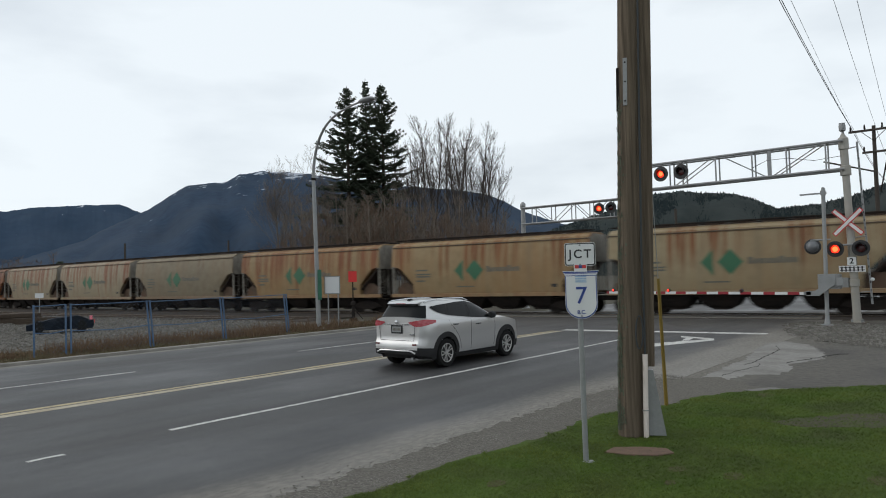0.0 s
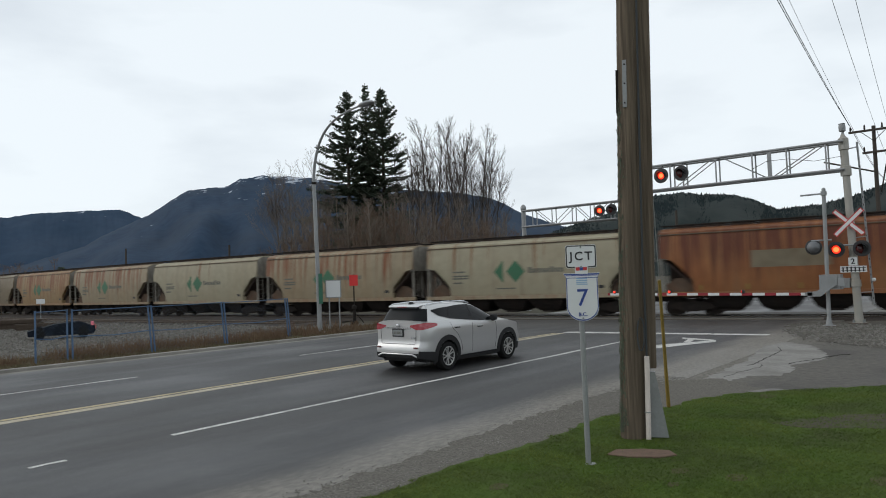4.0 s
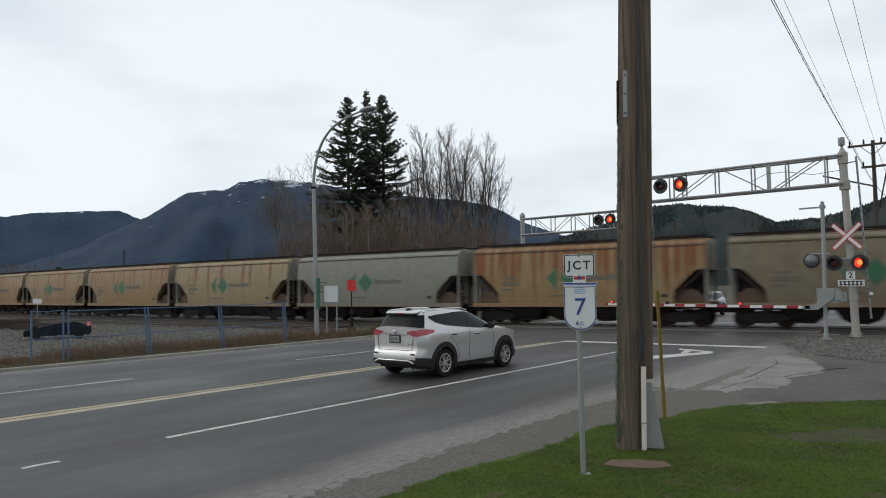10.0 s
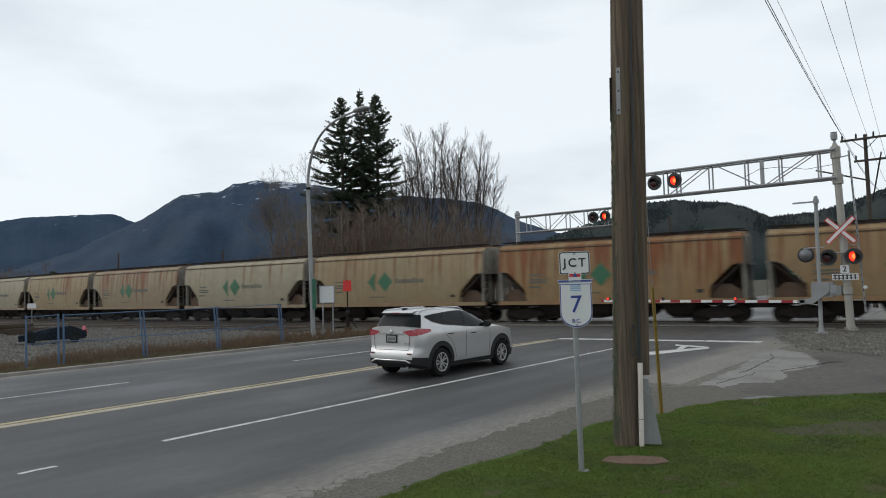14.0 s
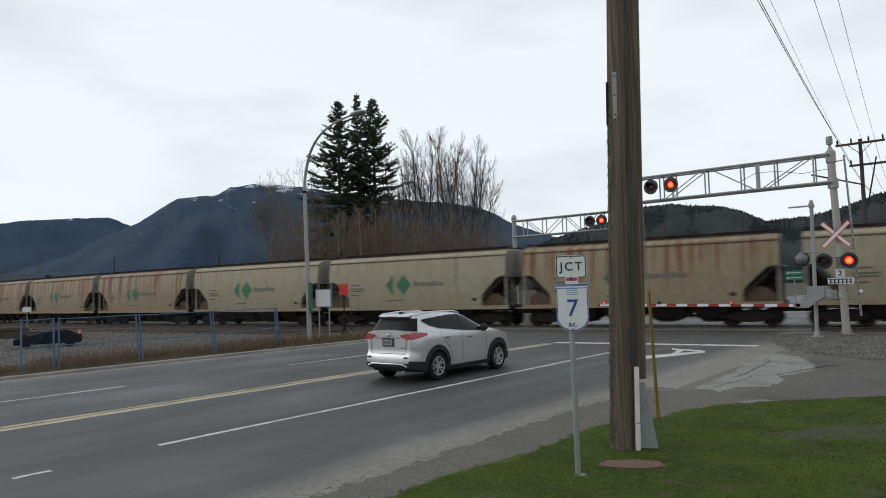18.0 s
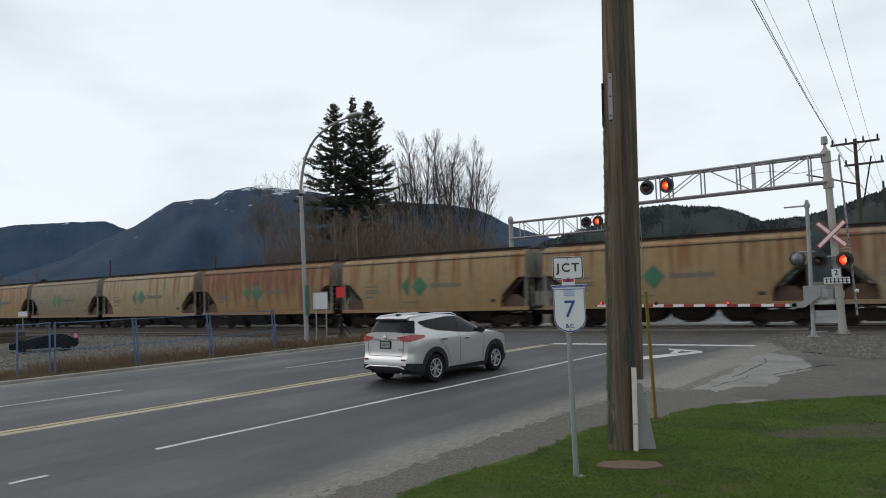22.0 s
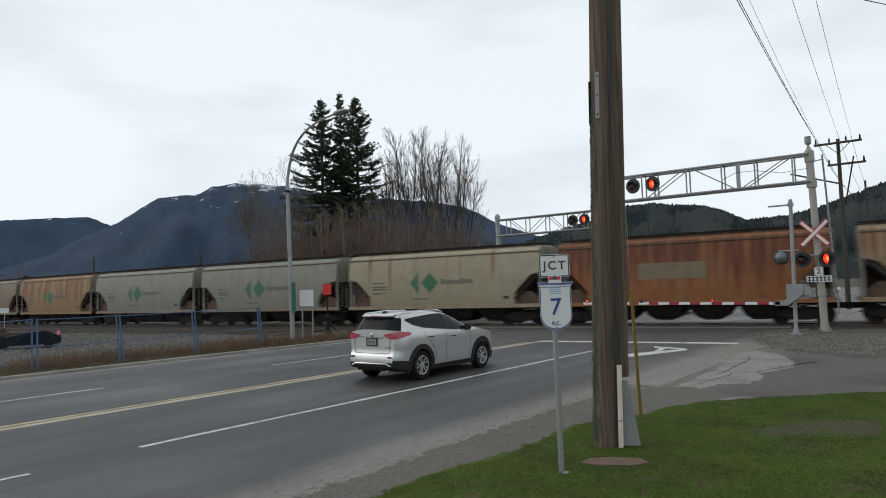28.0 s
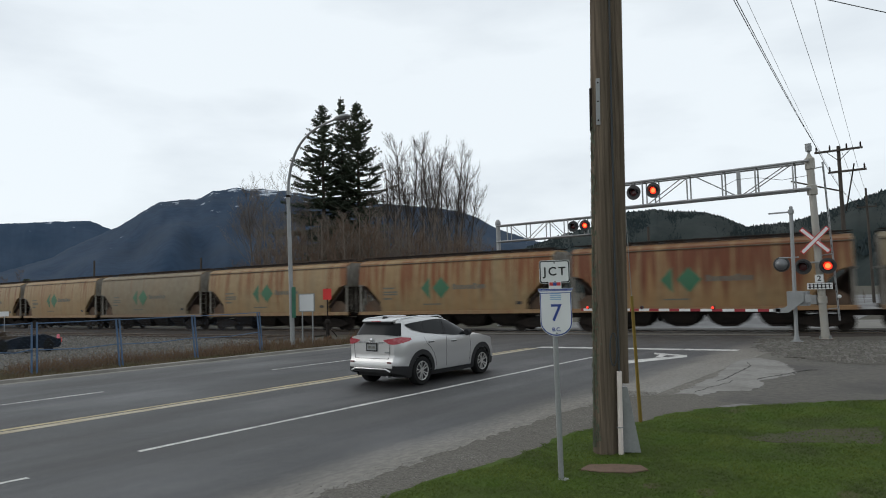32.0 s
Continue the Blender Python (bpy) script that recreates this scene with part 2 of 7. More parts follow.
def leafy(m):
    """Thin blades that let half of the light through."""
    n, l = m.node_tree.nodes, m.node_tree.links
    b = n["Principled BSDF"]
    t = n.new("ShaderNodeBsdfTranslucent")
    l.new(b.inputs["Base Color"].links[0].from_socket, t.inputs[0])
    x = n.new("ShaderNodeMixShader")
    l.new(b.outputs[0], x.inputs[1])
    l.new(t.outputs[0], x.inputs[2])
    l.new(x.outputs[0], n["Material Output"].inputs[0])


varied(M["grass"], 0.4)
leafy(M["grass"])
M["dead_grass"] = mat("dead_grass", (0.165, 0.136, 0.086), 0.95, 0, 0.8, 3.0, (0.085, 0.062, 0.040), 0.6, 0.7, (0.085, 0.090, 0.040))
leafy(M["dead_grass"])
M["concrete"] = mat("concrete", (0.25, 0.237, 0.212), 0.9, 0, 0.6, 25, (0.17, 0.16, 0.142), 0.7, 1.2, (0.135, 0.127, 0.112), 0.3, 60)
M["patch"] = mat("broken_concrete", (0.245, 0.236, 0.220), 0.92, 0, 0.7, 9, (0.165, 0.158, 0.147), 0.6, 1.1, (0.130, 0.122, 0.110), 0.5, 40)
M["panel"] = mat("crossing_panel", (0.098, 0.093, 0.086), 0.85, 0, 0.7, 12, (0.060, 0.056, 0.052), 0.6, 0.8, (0.055, 0.050, 0.045), 0.3, 60)
M["crack"] = mat("crack", (0.05, 0.048, 0.045), 0.95, 0, 0.5, 30)
M["white_line"] = mat("white_line", (0.60, 0.59, 0.56), 0.75, 0, 0.75, 26, (0.30, 0.29, 0.275), 0.7, 4.0, (0.20, 0.195, 0.185))
M["yellow_line"] = mat("yellow_line", (0.46, 0.38, 0.22), 0.75, 0, 0.7, 16, (0.34, 0.29, 0.19), 0.7, 2.0, (0.20, 0.175, 0.125))
M["faded_line"] = mat("faded_centre_line", (0.45, 0.40, 0.31), 0.8, 0, 0.75, 14, (0.22, 0.195, 0.15), 0.6, 1.5, (0.26, 0.21, 0.13))
M["mud"] = mat("wet_mud", (0.075, 0.064, 0.054), 0.6, 0, 0.5, 20, (0.2, 0.2, 0.2))
M["rail"] = mat("rail_steel", (0.19, 0.15, 0.12), 0.5, 0.6, 0.5, 30)
M["tie"] = mat("tie_wood", (0.075, 0.058, 0.045), 0.95, 0, 0.6, 20)
M["galv"] = mat("galvanised", (0.255, 0.262, 0.262), 0.5, 0.35, 0.4, 30, (0.18, 0.187, 0.187), 0.4, 2.0, None)
M["alu"] = mat("aluminium", (0.26, 0.265, 0.265), 0.45, 0.4, 0.4, 20, (0.27, 0.275, 0.28), 0.3, 2.5, None)
M["black"] = mat("black_enamel", (0.018, 0.018, 0.019), 0.5, 0, 0.4, 20)
M["dark"] = mat("dark_steel", (0.016, 0.014, 0.013), 0.92, 0, 0.6, 6, (0.032, 0.026, 0.022), 0.4, 1.5, (0.03, 0.021, 0.016))
M["rubber"] = mat("rubber", (0.014, 0.014, 0.014), 0.92, 0, 0.3, 30)
M["white"] = mat("white_sheet", (0.58, 0.59, 0.585), 0.5, 0, 0.15, 12, (0.55, 0.56, 0.56), 0.2, 2.0, (0.54, 0.54, 0.53))
M["ink"] = mat("black_print", (0.015, 0.015, 0.016), 0.5)
M["blue_ink"] = mat("blue_print", (0.018, 0.045, 0.22), 0.5, 0, 0.2, 20)
M["pale_blue"] = mat("pale_blue_print", (0.22, 0.36, 0.52), 0.5, 0, 0.2, 20)
M["red_ink"] = mat("red_print", (0.48, 0.03, 0.03), 0.5, 0, 0.3, 12)
M["red_sheet"] = mat("red_sheet", (0.60, 0.022, 0.02), 0.5, 0, 0.2, 6)
M["cream_alu"] = mat("weathered_cream_mast", (0.30, 0.288, 0.258), 0.5, 0.2, 0.5, 14, (0.29, 0.28, 0.25), 0.5, 2.0, (0.25, 0.225, 0.18))
M["rust_plate"] = mat("rusty_base", (0.085, 0.065, 0.05), 0.85, 0, 0.7, 12, (0.15, 0.13, 0.11))
M["dull_red"] = mat("dull_red_stripe", (0.26, 0.014, 0.022), 0.6, 0, 0.3, 6)
M["lit_red"] = mat("lit_red_lens", (1.0, 0.03, 0.012), 0.4, emit=1.6)
M["lit_core"] = mat("lit_bulb", (1.0, 0.12, 0.03), 0.4, emit=3.0)
M["dark_lens"] = mat("unlit_red_lens", (0.05, 0.006, 0.006), 0.25)
M["lens_back"] = mat("grey_lamp_back", (0.14, 0.145, 0.15), 0.4, 0.3, 0.3, 12)
M["pole_wood"] = mat("weathered_pole", (0.165, 0.130, 0.095), 0.92, 0, 0.85, 7, (0.050, 0.039, 0.030), 0.75, 2.6, (0.090, 0.072, 0.054), 1.0, 16, stretch=(4, 4, 0.12))
M["pole_far"] = mat("grey_pole_wood", (0.07, 0.060, 0.052), 0.92, 0, 0.6, 6, None, stretch=(3, 3, 0.2))
M["moss"] = mat("moss", (0.11, 0.125, 0.09), 0.95, 0, 0.8, 18, (0.05, 0.06, 0.04), 0, 1, None, 0.5, 30)
M["pvc"] = mat("white_pvc", (0.64, 0.57, 0.53), 0.5, 0, 0.3, 8, None, 0.4, 3, (0.5, 0.43, 0.36))
M["guard_yellow"] = mat("yellow_guard", (0.22, 0.145, 0.025), 0.6, 0, 0.5, 14, (0.17, 0.12, 0.03), 0.4, 3, None)
M["blue_post"] = mat("blue_paint", (0.048, 0.098, 0.18), 0.6, 0, 0.4, 12, (0.08, 0.14, 0.22))
M["wire"] = mat("fence_wire", (0.09, 0.12, 0.165), 0.6, 0.3)
M["cable"] = mat("cable", (0.03, 0.035, 0.038), 0.7)
M["green_logo"] = mat("green_print", (0.022, 0.115, 0.055), 0.6, 0, 0.5, 3.0, (0.035, 0.10, 0.05), 0.4, 1.0, (0.07, 0.10, 0.055))
M["grey_print"] = mat("faded_print", (0.085, 0.085, 0.07), 0.7, 0, 0.5, 5, (0.16, 0.15, 0.12))
M["hop_pale"] = hopper_paint("pale_car_paint", (0.296, 0.268, 0.188), 0.25, 0.10, (0.21, 0.088, 0.036), 0.45)
M["hop_cream"] = hopper_paint("cream_car_paint", (0.278, 0.222, 0.132), 0.66, 0.30, (0.20, 0.064, 0.018), 0.5)
M["hop_streaked"] = hopper_paint("streaked_pale_car_paint", (0.262, 0.218, 0.144), 0.92, 0.20, (0.195, 0.056, 0.016), 0.5)
M["hop_golden"] = hopper_paint("golden_car_paint", (0.268, 0.194, 0.102), 0.72, 0.50, (0.20, 0.066, 0.018), 0.55)
M["hop_rusty"] = hopper_paint("rusty_cream_car_paint", (0.256, 0.180, 0.090), 1.12, 0.60, (0.195, 0.056, 0.014), 0.6)
M["hop_red"] = hopper_paint("heavily_rusted_car_paint", (0.248, 0.164, 0.080), 1.42, 0.65, (0.145, 0.032, 0.010), 0.6)
M["hop_tan"] = hopper_paint("tan_car_paint", (0.178, 0.148, 0.098), 0.15, 0.15, (0.17, 0.085, 0.038), 0.6)
M["hop_grey"] = hopper_paint("grey_green_car_paint", (0.205, 0.206, 0.172), 0.02, 0.03, (0.20, 0.14, 0.08), 0.45)
M["hop_orange"] = hopper_paint("orange_brown_car_paint", (0.240, 0.090, 0.030), 1.3, 0.35, (0.105, 0.025, 0.011), 0.6)
M["slope"] = mat("rusty_slope_sheet", (0.048, 0.032, 0.025), 0.85, 0, 0.7, 4, (0.024, 0.018, 0.015))
M["web"] = mat("rusty_bolster_web", (0.105, 0.072, 0.050), 0.85, 0, 0.7, 3, (0.055, 0.038, 0.028), 0.5, 1.2, (0.13, 0.065, 0.035))
M["seam"] = mat("grimy_seam", (0.07, 0.055, 0.04), 0.85, 0, 0.7, 5, (0.14, 0.09, 0.055))
M["end_grey"] = mat("car_end_paint", (0.22, 0.205, 0.175), 0.7, 0, 0.6, 3, (0.08, 0.065, 0.05))


# ---- mesh helpers ----
class Shape:
    """Collects vertices and faces of one mesh."""

    def __init__(self):
        self.v, self.f, self.mi = [], [], []

    def face(self, pts, mi=0):
        b = len(self.v)
        self.v += [tuple(p) for p in pts]
        self.f.append(tuple(range(b, b + len(pts))))
        self.mi.append(mi)
        return self

    def box(self, x0, x1, y0, y1, z0, z1, mi=0, m=None, ch=0.0):
        """A box; with ch its upright edges are chamfered."""
        if ch:
            ring = [(x0 + ch, y0), (x1 - ch, y0), (x1, y0 + ch), (x1, y1 - ch), (x1 - ch, y1), (x0 + ch, y1), (x0, y1 - ch), (x0, y0 + ch)]
        else:
            ring = [(x0, y0), (x1, y0), (x1, y1), (x0, y1)]
        return self.prism(ring, z0, z1, mi, m)

    def prism(self, ring, z0, z1, mi=0, m=None):
        b, k = len(self.v), len(ring)
        pts = [Vector((x, y, z)) for z in (z0, z1) for x, y in ring]
        self.v += [tuple(m @ p) if m else tuple(p) for p in pts]
        self.f += [tuple(b + i for i in reversed(range(k))), tuple(b + k + i for i in range(k))]
        self.f += [(b + i, b + (i + 1) % k, b + k + (i + 1) % k, b + k + i) for i in range(k)]
        self.mi += [mi] * (k + 2)
        return self

    def tube(self, path, radii, sides=8, mi=0, caps=True):
        """A round bar along a path of points."""
        path = [Vector(p) for p in path]
        if isinstance(radii, (int, float)):
            radii = [radii] * len(path)
        b = len(self.v)
        for i, p in enumerate(path):
            d = (path[min(i + 1, len(path) - 1)] - path[max(i - 1, 0)]).normalized()
            a = d.cross(Vector((0, 0, 1)) if abs(d.z) < 0.9 else Vector((1, 0, 0))).normalized()
            c = d.cross(a)
            for j in range(sides):
                w = 2 * math.pi * j / sides
                self.v.append(tuple(p + radii[i] * (math.cos(w) * a + math.sin(w) * c)))
        for i in range(len(path) - 1):
            for j in range(sides):
                k = (j + 1) % sides
                self.f.append((b + i * sides + j, b + i * sides + k, b + (i + 1) * sides + k, b + (i + 1) * sides + j))
                self.mi.append(mi)
        if caps:
            e = b + (len(path) - 1) * sides
            self.f += [tuple(b + j for j in reversed(range(sides))), tuple(e + j for j in range(sides))]
            self.mi += [mi, mi]
        return self

    def loft(self, rings, mi=0, closed=True, caps=True):
        """Skins a row of rings with equal numbers of points."""
        b, k = len(self.v), len(rings[0])
        for r in rings:
            self.v += [tuple(p) for p in r]
        for i in range(len(rings) - 1):
            for j in range(k if closed else k - 1):
                q = (j + 1) % k
                self.f.append((b + i * k + j, b + i * k + q, b + (i + 1) * k + q, b + (i + 1) * k + j))
                self.mi.append(mi)
        if caps:
            e = b + (len(rings) - 1) * k
            self.f += [tuple(b + j for j in reversed(range(k))), tuple(e + j for j in range(k))]
            self.mi += [mi, mi]
        return self

    def lathe(self, profile, sides=16, mi=0, m=None, caps=True):
        """Turns (radius, height) pairs about z."""
        rings = []
        for r, z in profile:
            ring = [Vector((r * math.cos(2 * math.pi * j / sides), r * math.sin(2 * math.pi * j / sides), z)) for j in range(sides)]
            rings.append([m @ p for p in ring] if m else ring)
        return self.loft(rings, mi, caps=caps)

    def mesh(self, name, mats, smooth=False):
        me = bpy.data.meshes.new(name)
        me.from_pydata(self.v, [], self.f)
        for m in mats:
            me.materials.append(m)
        if any(self.mi):
            me.polygons.foreach_set("material_index", self.mi)
        if smooth:
            me.polygons.foreach_set("use_smooth", [True] * len(self.f))
            me.set_sharp_from_angle(angle=radians(38))
        me.update()
        return me


def part(name, shape, material, parent=None, label="", m=None, smooth=False):
    """Links a shape (or a ready mesh) as one mesh object under a thing or part."""
    mats = material if isinstance(material, (list, tuple)) else [material]
    me = shape if isinstance(shape, bpy.types.Mesh) else shape.mesh(name, mats, smooth)
    ob = new(name, me)
    if parent:
        ob.parent = parent
    if m:
        ob.matrix_basis = m
    if label:
        ob["label"] = label
    return ob


def thing(name, m=None, label="", category="", group="", kind=""):
    ob = new(name)
    ob.empty_display_size = 0.2
    if m:
        ob.matrix_basis = m
    return tagged(ob, label, category, group, kind)


def structure(name, shape, material, label="", category="", smooth=False):
    return tagged(part(name, shape, material, None, "", None, smooth), label, category, "", "structure")


def letters(name, text, size, material, parent, m, extrude=0.002, label="", bold=0.022, spread=1.0):
    """Writing in the built-in font, turned into a mesh."""
    cu = bpy.data.curves.new(name, "FONT")
    cu.body, cu.size, cu.extrude, cu.align_x, cu.align_y = text, size, extrude, "CENTER", "CENTER"
    cu.offset, cu.space_character = size * bold, spread
    tmp = bpy.data.objects.new(name, cu)
    scene.collection.objects.link(tmp)
    me = bpy.data.meshes.new_from_object(tmp.evaluated_get(bpy.context.evaluated_depsgraph_get()))
    bpy.data.objects.remove(tmp)
    me.materials.clear()
    me.materials.append(material)
    return part(name, me, material, parent, label, m)


# ---- ground and road ----
def ragged(ring, amount, step, seed=1):
    """The outline with many small uneven bends."""
    rnd, out = random.Random(seed), []
    for i, (x, y) in enumerate(ring):
        u, v = ring[(i + 1) % len(ring)]
        d = math.hypot(u - x, v - y)
        k = max(1, min(160, int(d / step)))
        for j in range(k):
            f = j / k
            w = amount if j else amount * 0.4
            out.append((x + (u - x) * f + rnd.uniform(-w, w), y + (v - y) * f + rnd.uniform(-w, w)))
    return out


def sheet(name, ring, z, material, label, category="ground", thick=0.0):
    s = Shape()
    if thick:
        s.prism(ring, z - thick, z)
    else:
        s.face([(x, y, z) for x, y in ring])
    return structure(name, s, material, label, category)


# the track: straight past the crossing, then a wide bend, then straight again
TRACK_Y, TRACK_H, BEND, BEND_FROM, BEND_TO = 34.41, -0.1366, 0.0025, 20.0, 140.0


def track(s, off=0.0):
    """Place and heading at s metres to the west of the crossing; off: metres away from the road's near side."""
    a = TRACK_H
    x, y = -5 - min(s, BEND_FROM) * math.cos(a), TRACK_Y + min(s, BEND_FROM) * math.sin(a)
    if s > BEND_FROM:
        u = min(s, BEND_TO) - BEND_FROM
        x -= (math.sin(a + BEND * u) - math.sin(a)) / BEND
        y -= (math.cos(a + BEND * u) - math.cos(a)) / BEND
        a += BEND * u
    if s > BEND_TO:
        x -= (s - BEND_TO) * math.cos(a)
        y += (s - BEND_TO) * math.sin(a)
    return Vector((x + off * math.sin(a), y + off * math.cos(a), 0)), a


def strip(name, s0, s1, step, lo, hi, z0, z1, material, label, category):
    """A bed along the track with a trapezoid section."""
    rings = []
    s = s0
    while s <= s1:
        p = [track(s, o)[0] for o in (lo - 0.6, lo, hi, hi + 0.6)]
        rings.append([(q.x, q.y, z) for q, z in zip(p, (z0, z1, z1, z0))])
        s += step
    return structure(name, Shape().loft(rings, closed=False, caps=False), material, label, category)


ROAD_L, ROAD_R = -22.1, -5.25
sheet("ground", [(-3000, -300), (3000, -300), (3000, 4600), (-3000, 4600)], -0.06, M["earth"], "bare earth and rough ground that runs to the hills")
sheet("road", [(ROAD_L, -60), (ROAD_R, -60), (ROAD_R, 160), (ROAD_L, 160)], 0.0, M["asphalt"], "dark grey worn asphalt highway", "road", 0.05)
sheet("verge_gravel", ragged([(-5.75, -20), (-4.2, -20), (-4.2, 10.2), (-4.0, 12.2), (-3.4, 13.6), (-4.6, 14.7), (-5.7, 13.6), (-5.95, 11.0), (-5.9, 8.0), (-5.85, 4.5)], 0.09, 0.12, 2), 0.008, M["verge"], "grey gravel strip beside the lawn", "gravel")
sheet("side_road", [(ROAD_R, 28.5), (ROAD_R, 12.0), (-3.8, 12.4), (-3.3, 13.3), (-2.6, 14.3), (-1.2, 15.5), (6.0, 19.5), (40, 34), (40, 41), (4, 25.2), (-2.4, 22.2), (-4.4, 23.4)], -0.004, M["apron"], "grey worn asphalt driveway mouth", "road")
sheet("signal_bed", ragged([(-6.6, 30.0), (-6.1, 26.6), (-4.5, 23.3), (-2.4, 22.0), (4, 25.0), (40, 41), (40, 60), (-6.6, 31.5)], 0.28, 0.25, 3), 0.006, M["bed"], "pale gravel bed round the crossing signals", "gravel")
sheet("yard", [(-26.5, -30), (-26.5, 27.5), (-60, 23.5), (-160, 22), (-160, -30)], -0.03, M["gravel"], "grey gravel yard behind the fence", "gravel")
sheet("roadside_strip", [(-22.3, -60), (-22.3, 30.5), (-26.6, 29.5), (-26.6, -60)], -0.012, M["dead_grass"], "strip of dead grass between kerb and fence", "grass")
sheet("kerb_gravel", ragged([(-23.5, -40), (-22.25, -40), (-22.25, 29), (-23.5, 29)], 0.12, 0.4, 12), -0.004, M["shoulder"], "pale sandy strip behind the kerb", "gravel")
strip("far_gravel", -60, 10, 10, 6.0, 15.0, -0.055, -0.02, M["shoulder"], "pale gravel beyond the tracks", "gravel")
strip("ballast_bed", -250, 900, 10, -0.9, 4.6, -0.05, 0.025, M["ballast"], "brown crushed-stone track bed", "ballast")


def kerb():
    s = Shape()
    rings = []
    for y in (-60, 0, 20, 28.8):
        rings.append([(-22.06, y, -0.05), (-22.08, y, 0.09), (-22.11, y, 0.10), (-22.3, y, 0.10), (-22.33, y, 0.08), (-22.33, y, -0.05)])
    s.loft(rings)
    k = structure("kerb", s, M["concrete"], "pale concrete kerb along the road", "kerb")
    g = Shape().box(-22.06, -21.7, -60, 28.8, -0.02, 0.006)
    structure("gutter", g, M["concrete"], "pale concrete gutter", "gutter")


kerb()


def line(name, x, y0, y1, w, material, label, z=0.005):
    """One painted line with slightly ragged edges."""
    s = Shape()
    k = max(2, int((y1 - y0) / 0.8))
    rings = []
    for i in range(k + 1):
        y = y0 + (y1 - y0) * i / k
        a, b = random.uniform(-0.02, 0.02), random.uniform(-0.02, 0.02)
        rings.append([(x - w / 2 + a, y, z - 0.004), (x - w / 2 + a, y, z), (x + w / 2 + b, y, z), (x + w / 2 + b, y, z - 0.004)])
    s.loft(rings)
    return structure(name, s, material, label, "road marking")


line("edge_line", -9.94, 5.5, 24.3, 0.11, M["white_line"], "worn white lane line")
for y in (-8.2, -5.3, -2.35, 0.6, 3.45):
    line("lane_dash", -9.75, y, y + 0.45, 0.09, M["white_line"], "short worn white lane dash")
line("centre_line", -13.56, -60, 23.9, 0.25, M["faded_line"], "worn pale centre line")
line("centre_line", -13.86, -60, 23.9, 0.13, M["yellow_line"], "worn double yellow centre line")
for y in (-12, -3.6, 5.2, 14.0):
    line("lane_dash", -17.42, y, y + 3.5, 0.11, M["white_line"], "worn white lane dash")
# stop line and turn arrow before the tracks
sl = Shape()
for a, b in ((-13.7, -12.3), (-12.24, -10.2), (-10.15, -8.2), (-8.15, -6.3)):
    ya, yb = 24.2 + (a + 13.7) * 0.12, 24.2 + (b + 13.7) * 0.12
    sl.prism([(a, ya), (b, yb), (b, yb + 0.5), (a, ya + 0.5)], 0.0, 0.005)
structure("stop_line", sl, M["white_line"], "worn white stop line before the tracks", "road marking")
ar = Shape()
ar.prism([(-7.34, 22.97), (-7.25, 22.68), (-8.44, 23.0), (-8.62, 23.5)], 0.0, 0.005)
ar.prism([(-7.31, 22.90), (-7.15, 22.4), (-8.12, 19.8), (-8.48, 20.75)], 0.0, 0.0055)
ar.prism([(-8.02, 21.9), (-7.86, 22.1), (-7.98, 22.88), (-8.22, 22.95)], 0.0, 0.006)
structure("turn_arrow", ar, M["white_line"], "worn white turn arrow", "road marking")

# ---- the grain train ----
CAR = 13.827          # metres from coupling to coupling


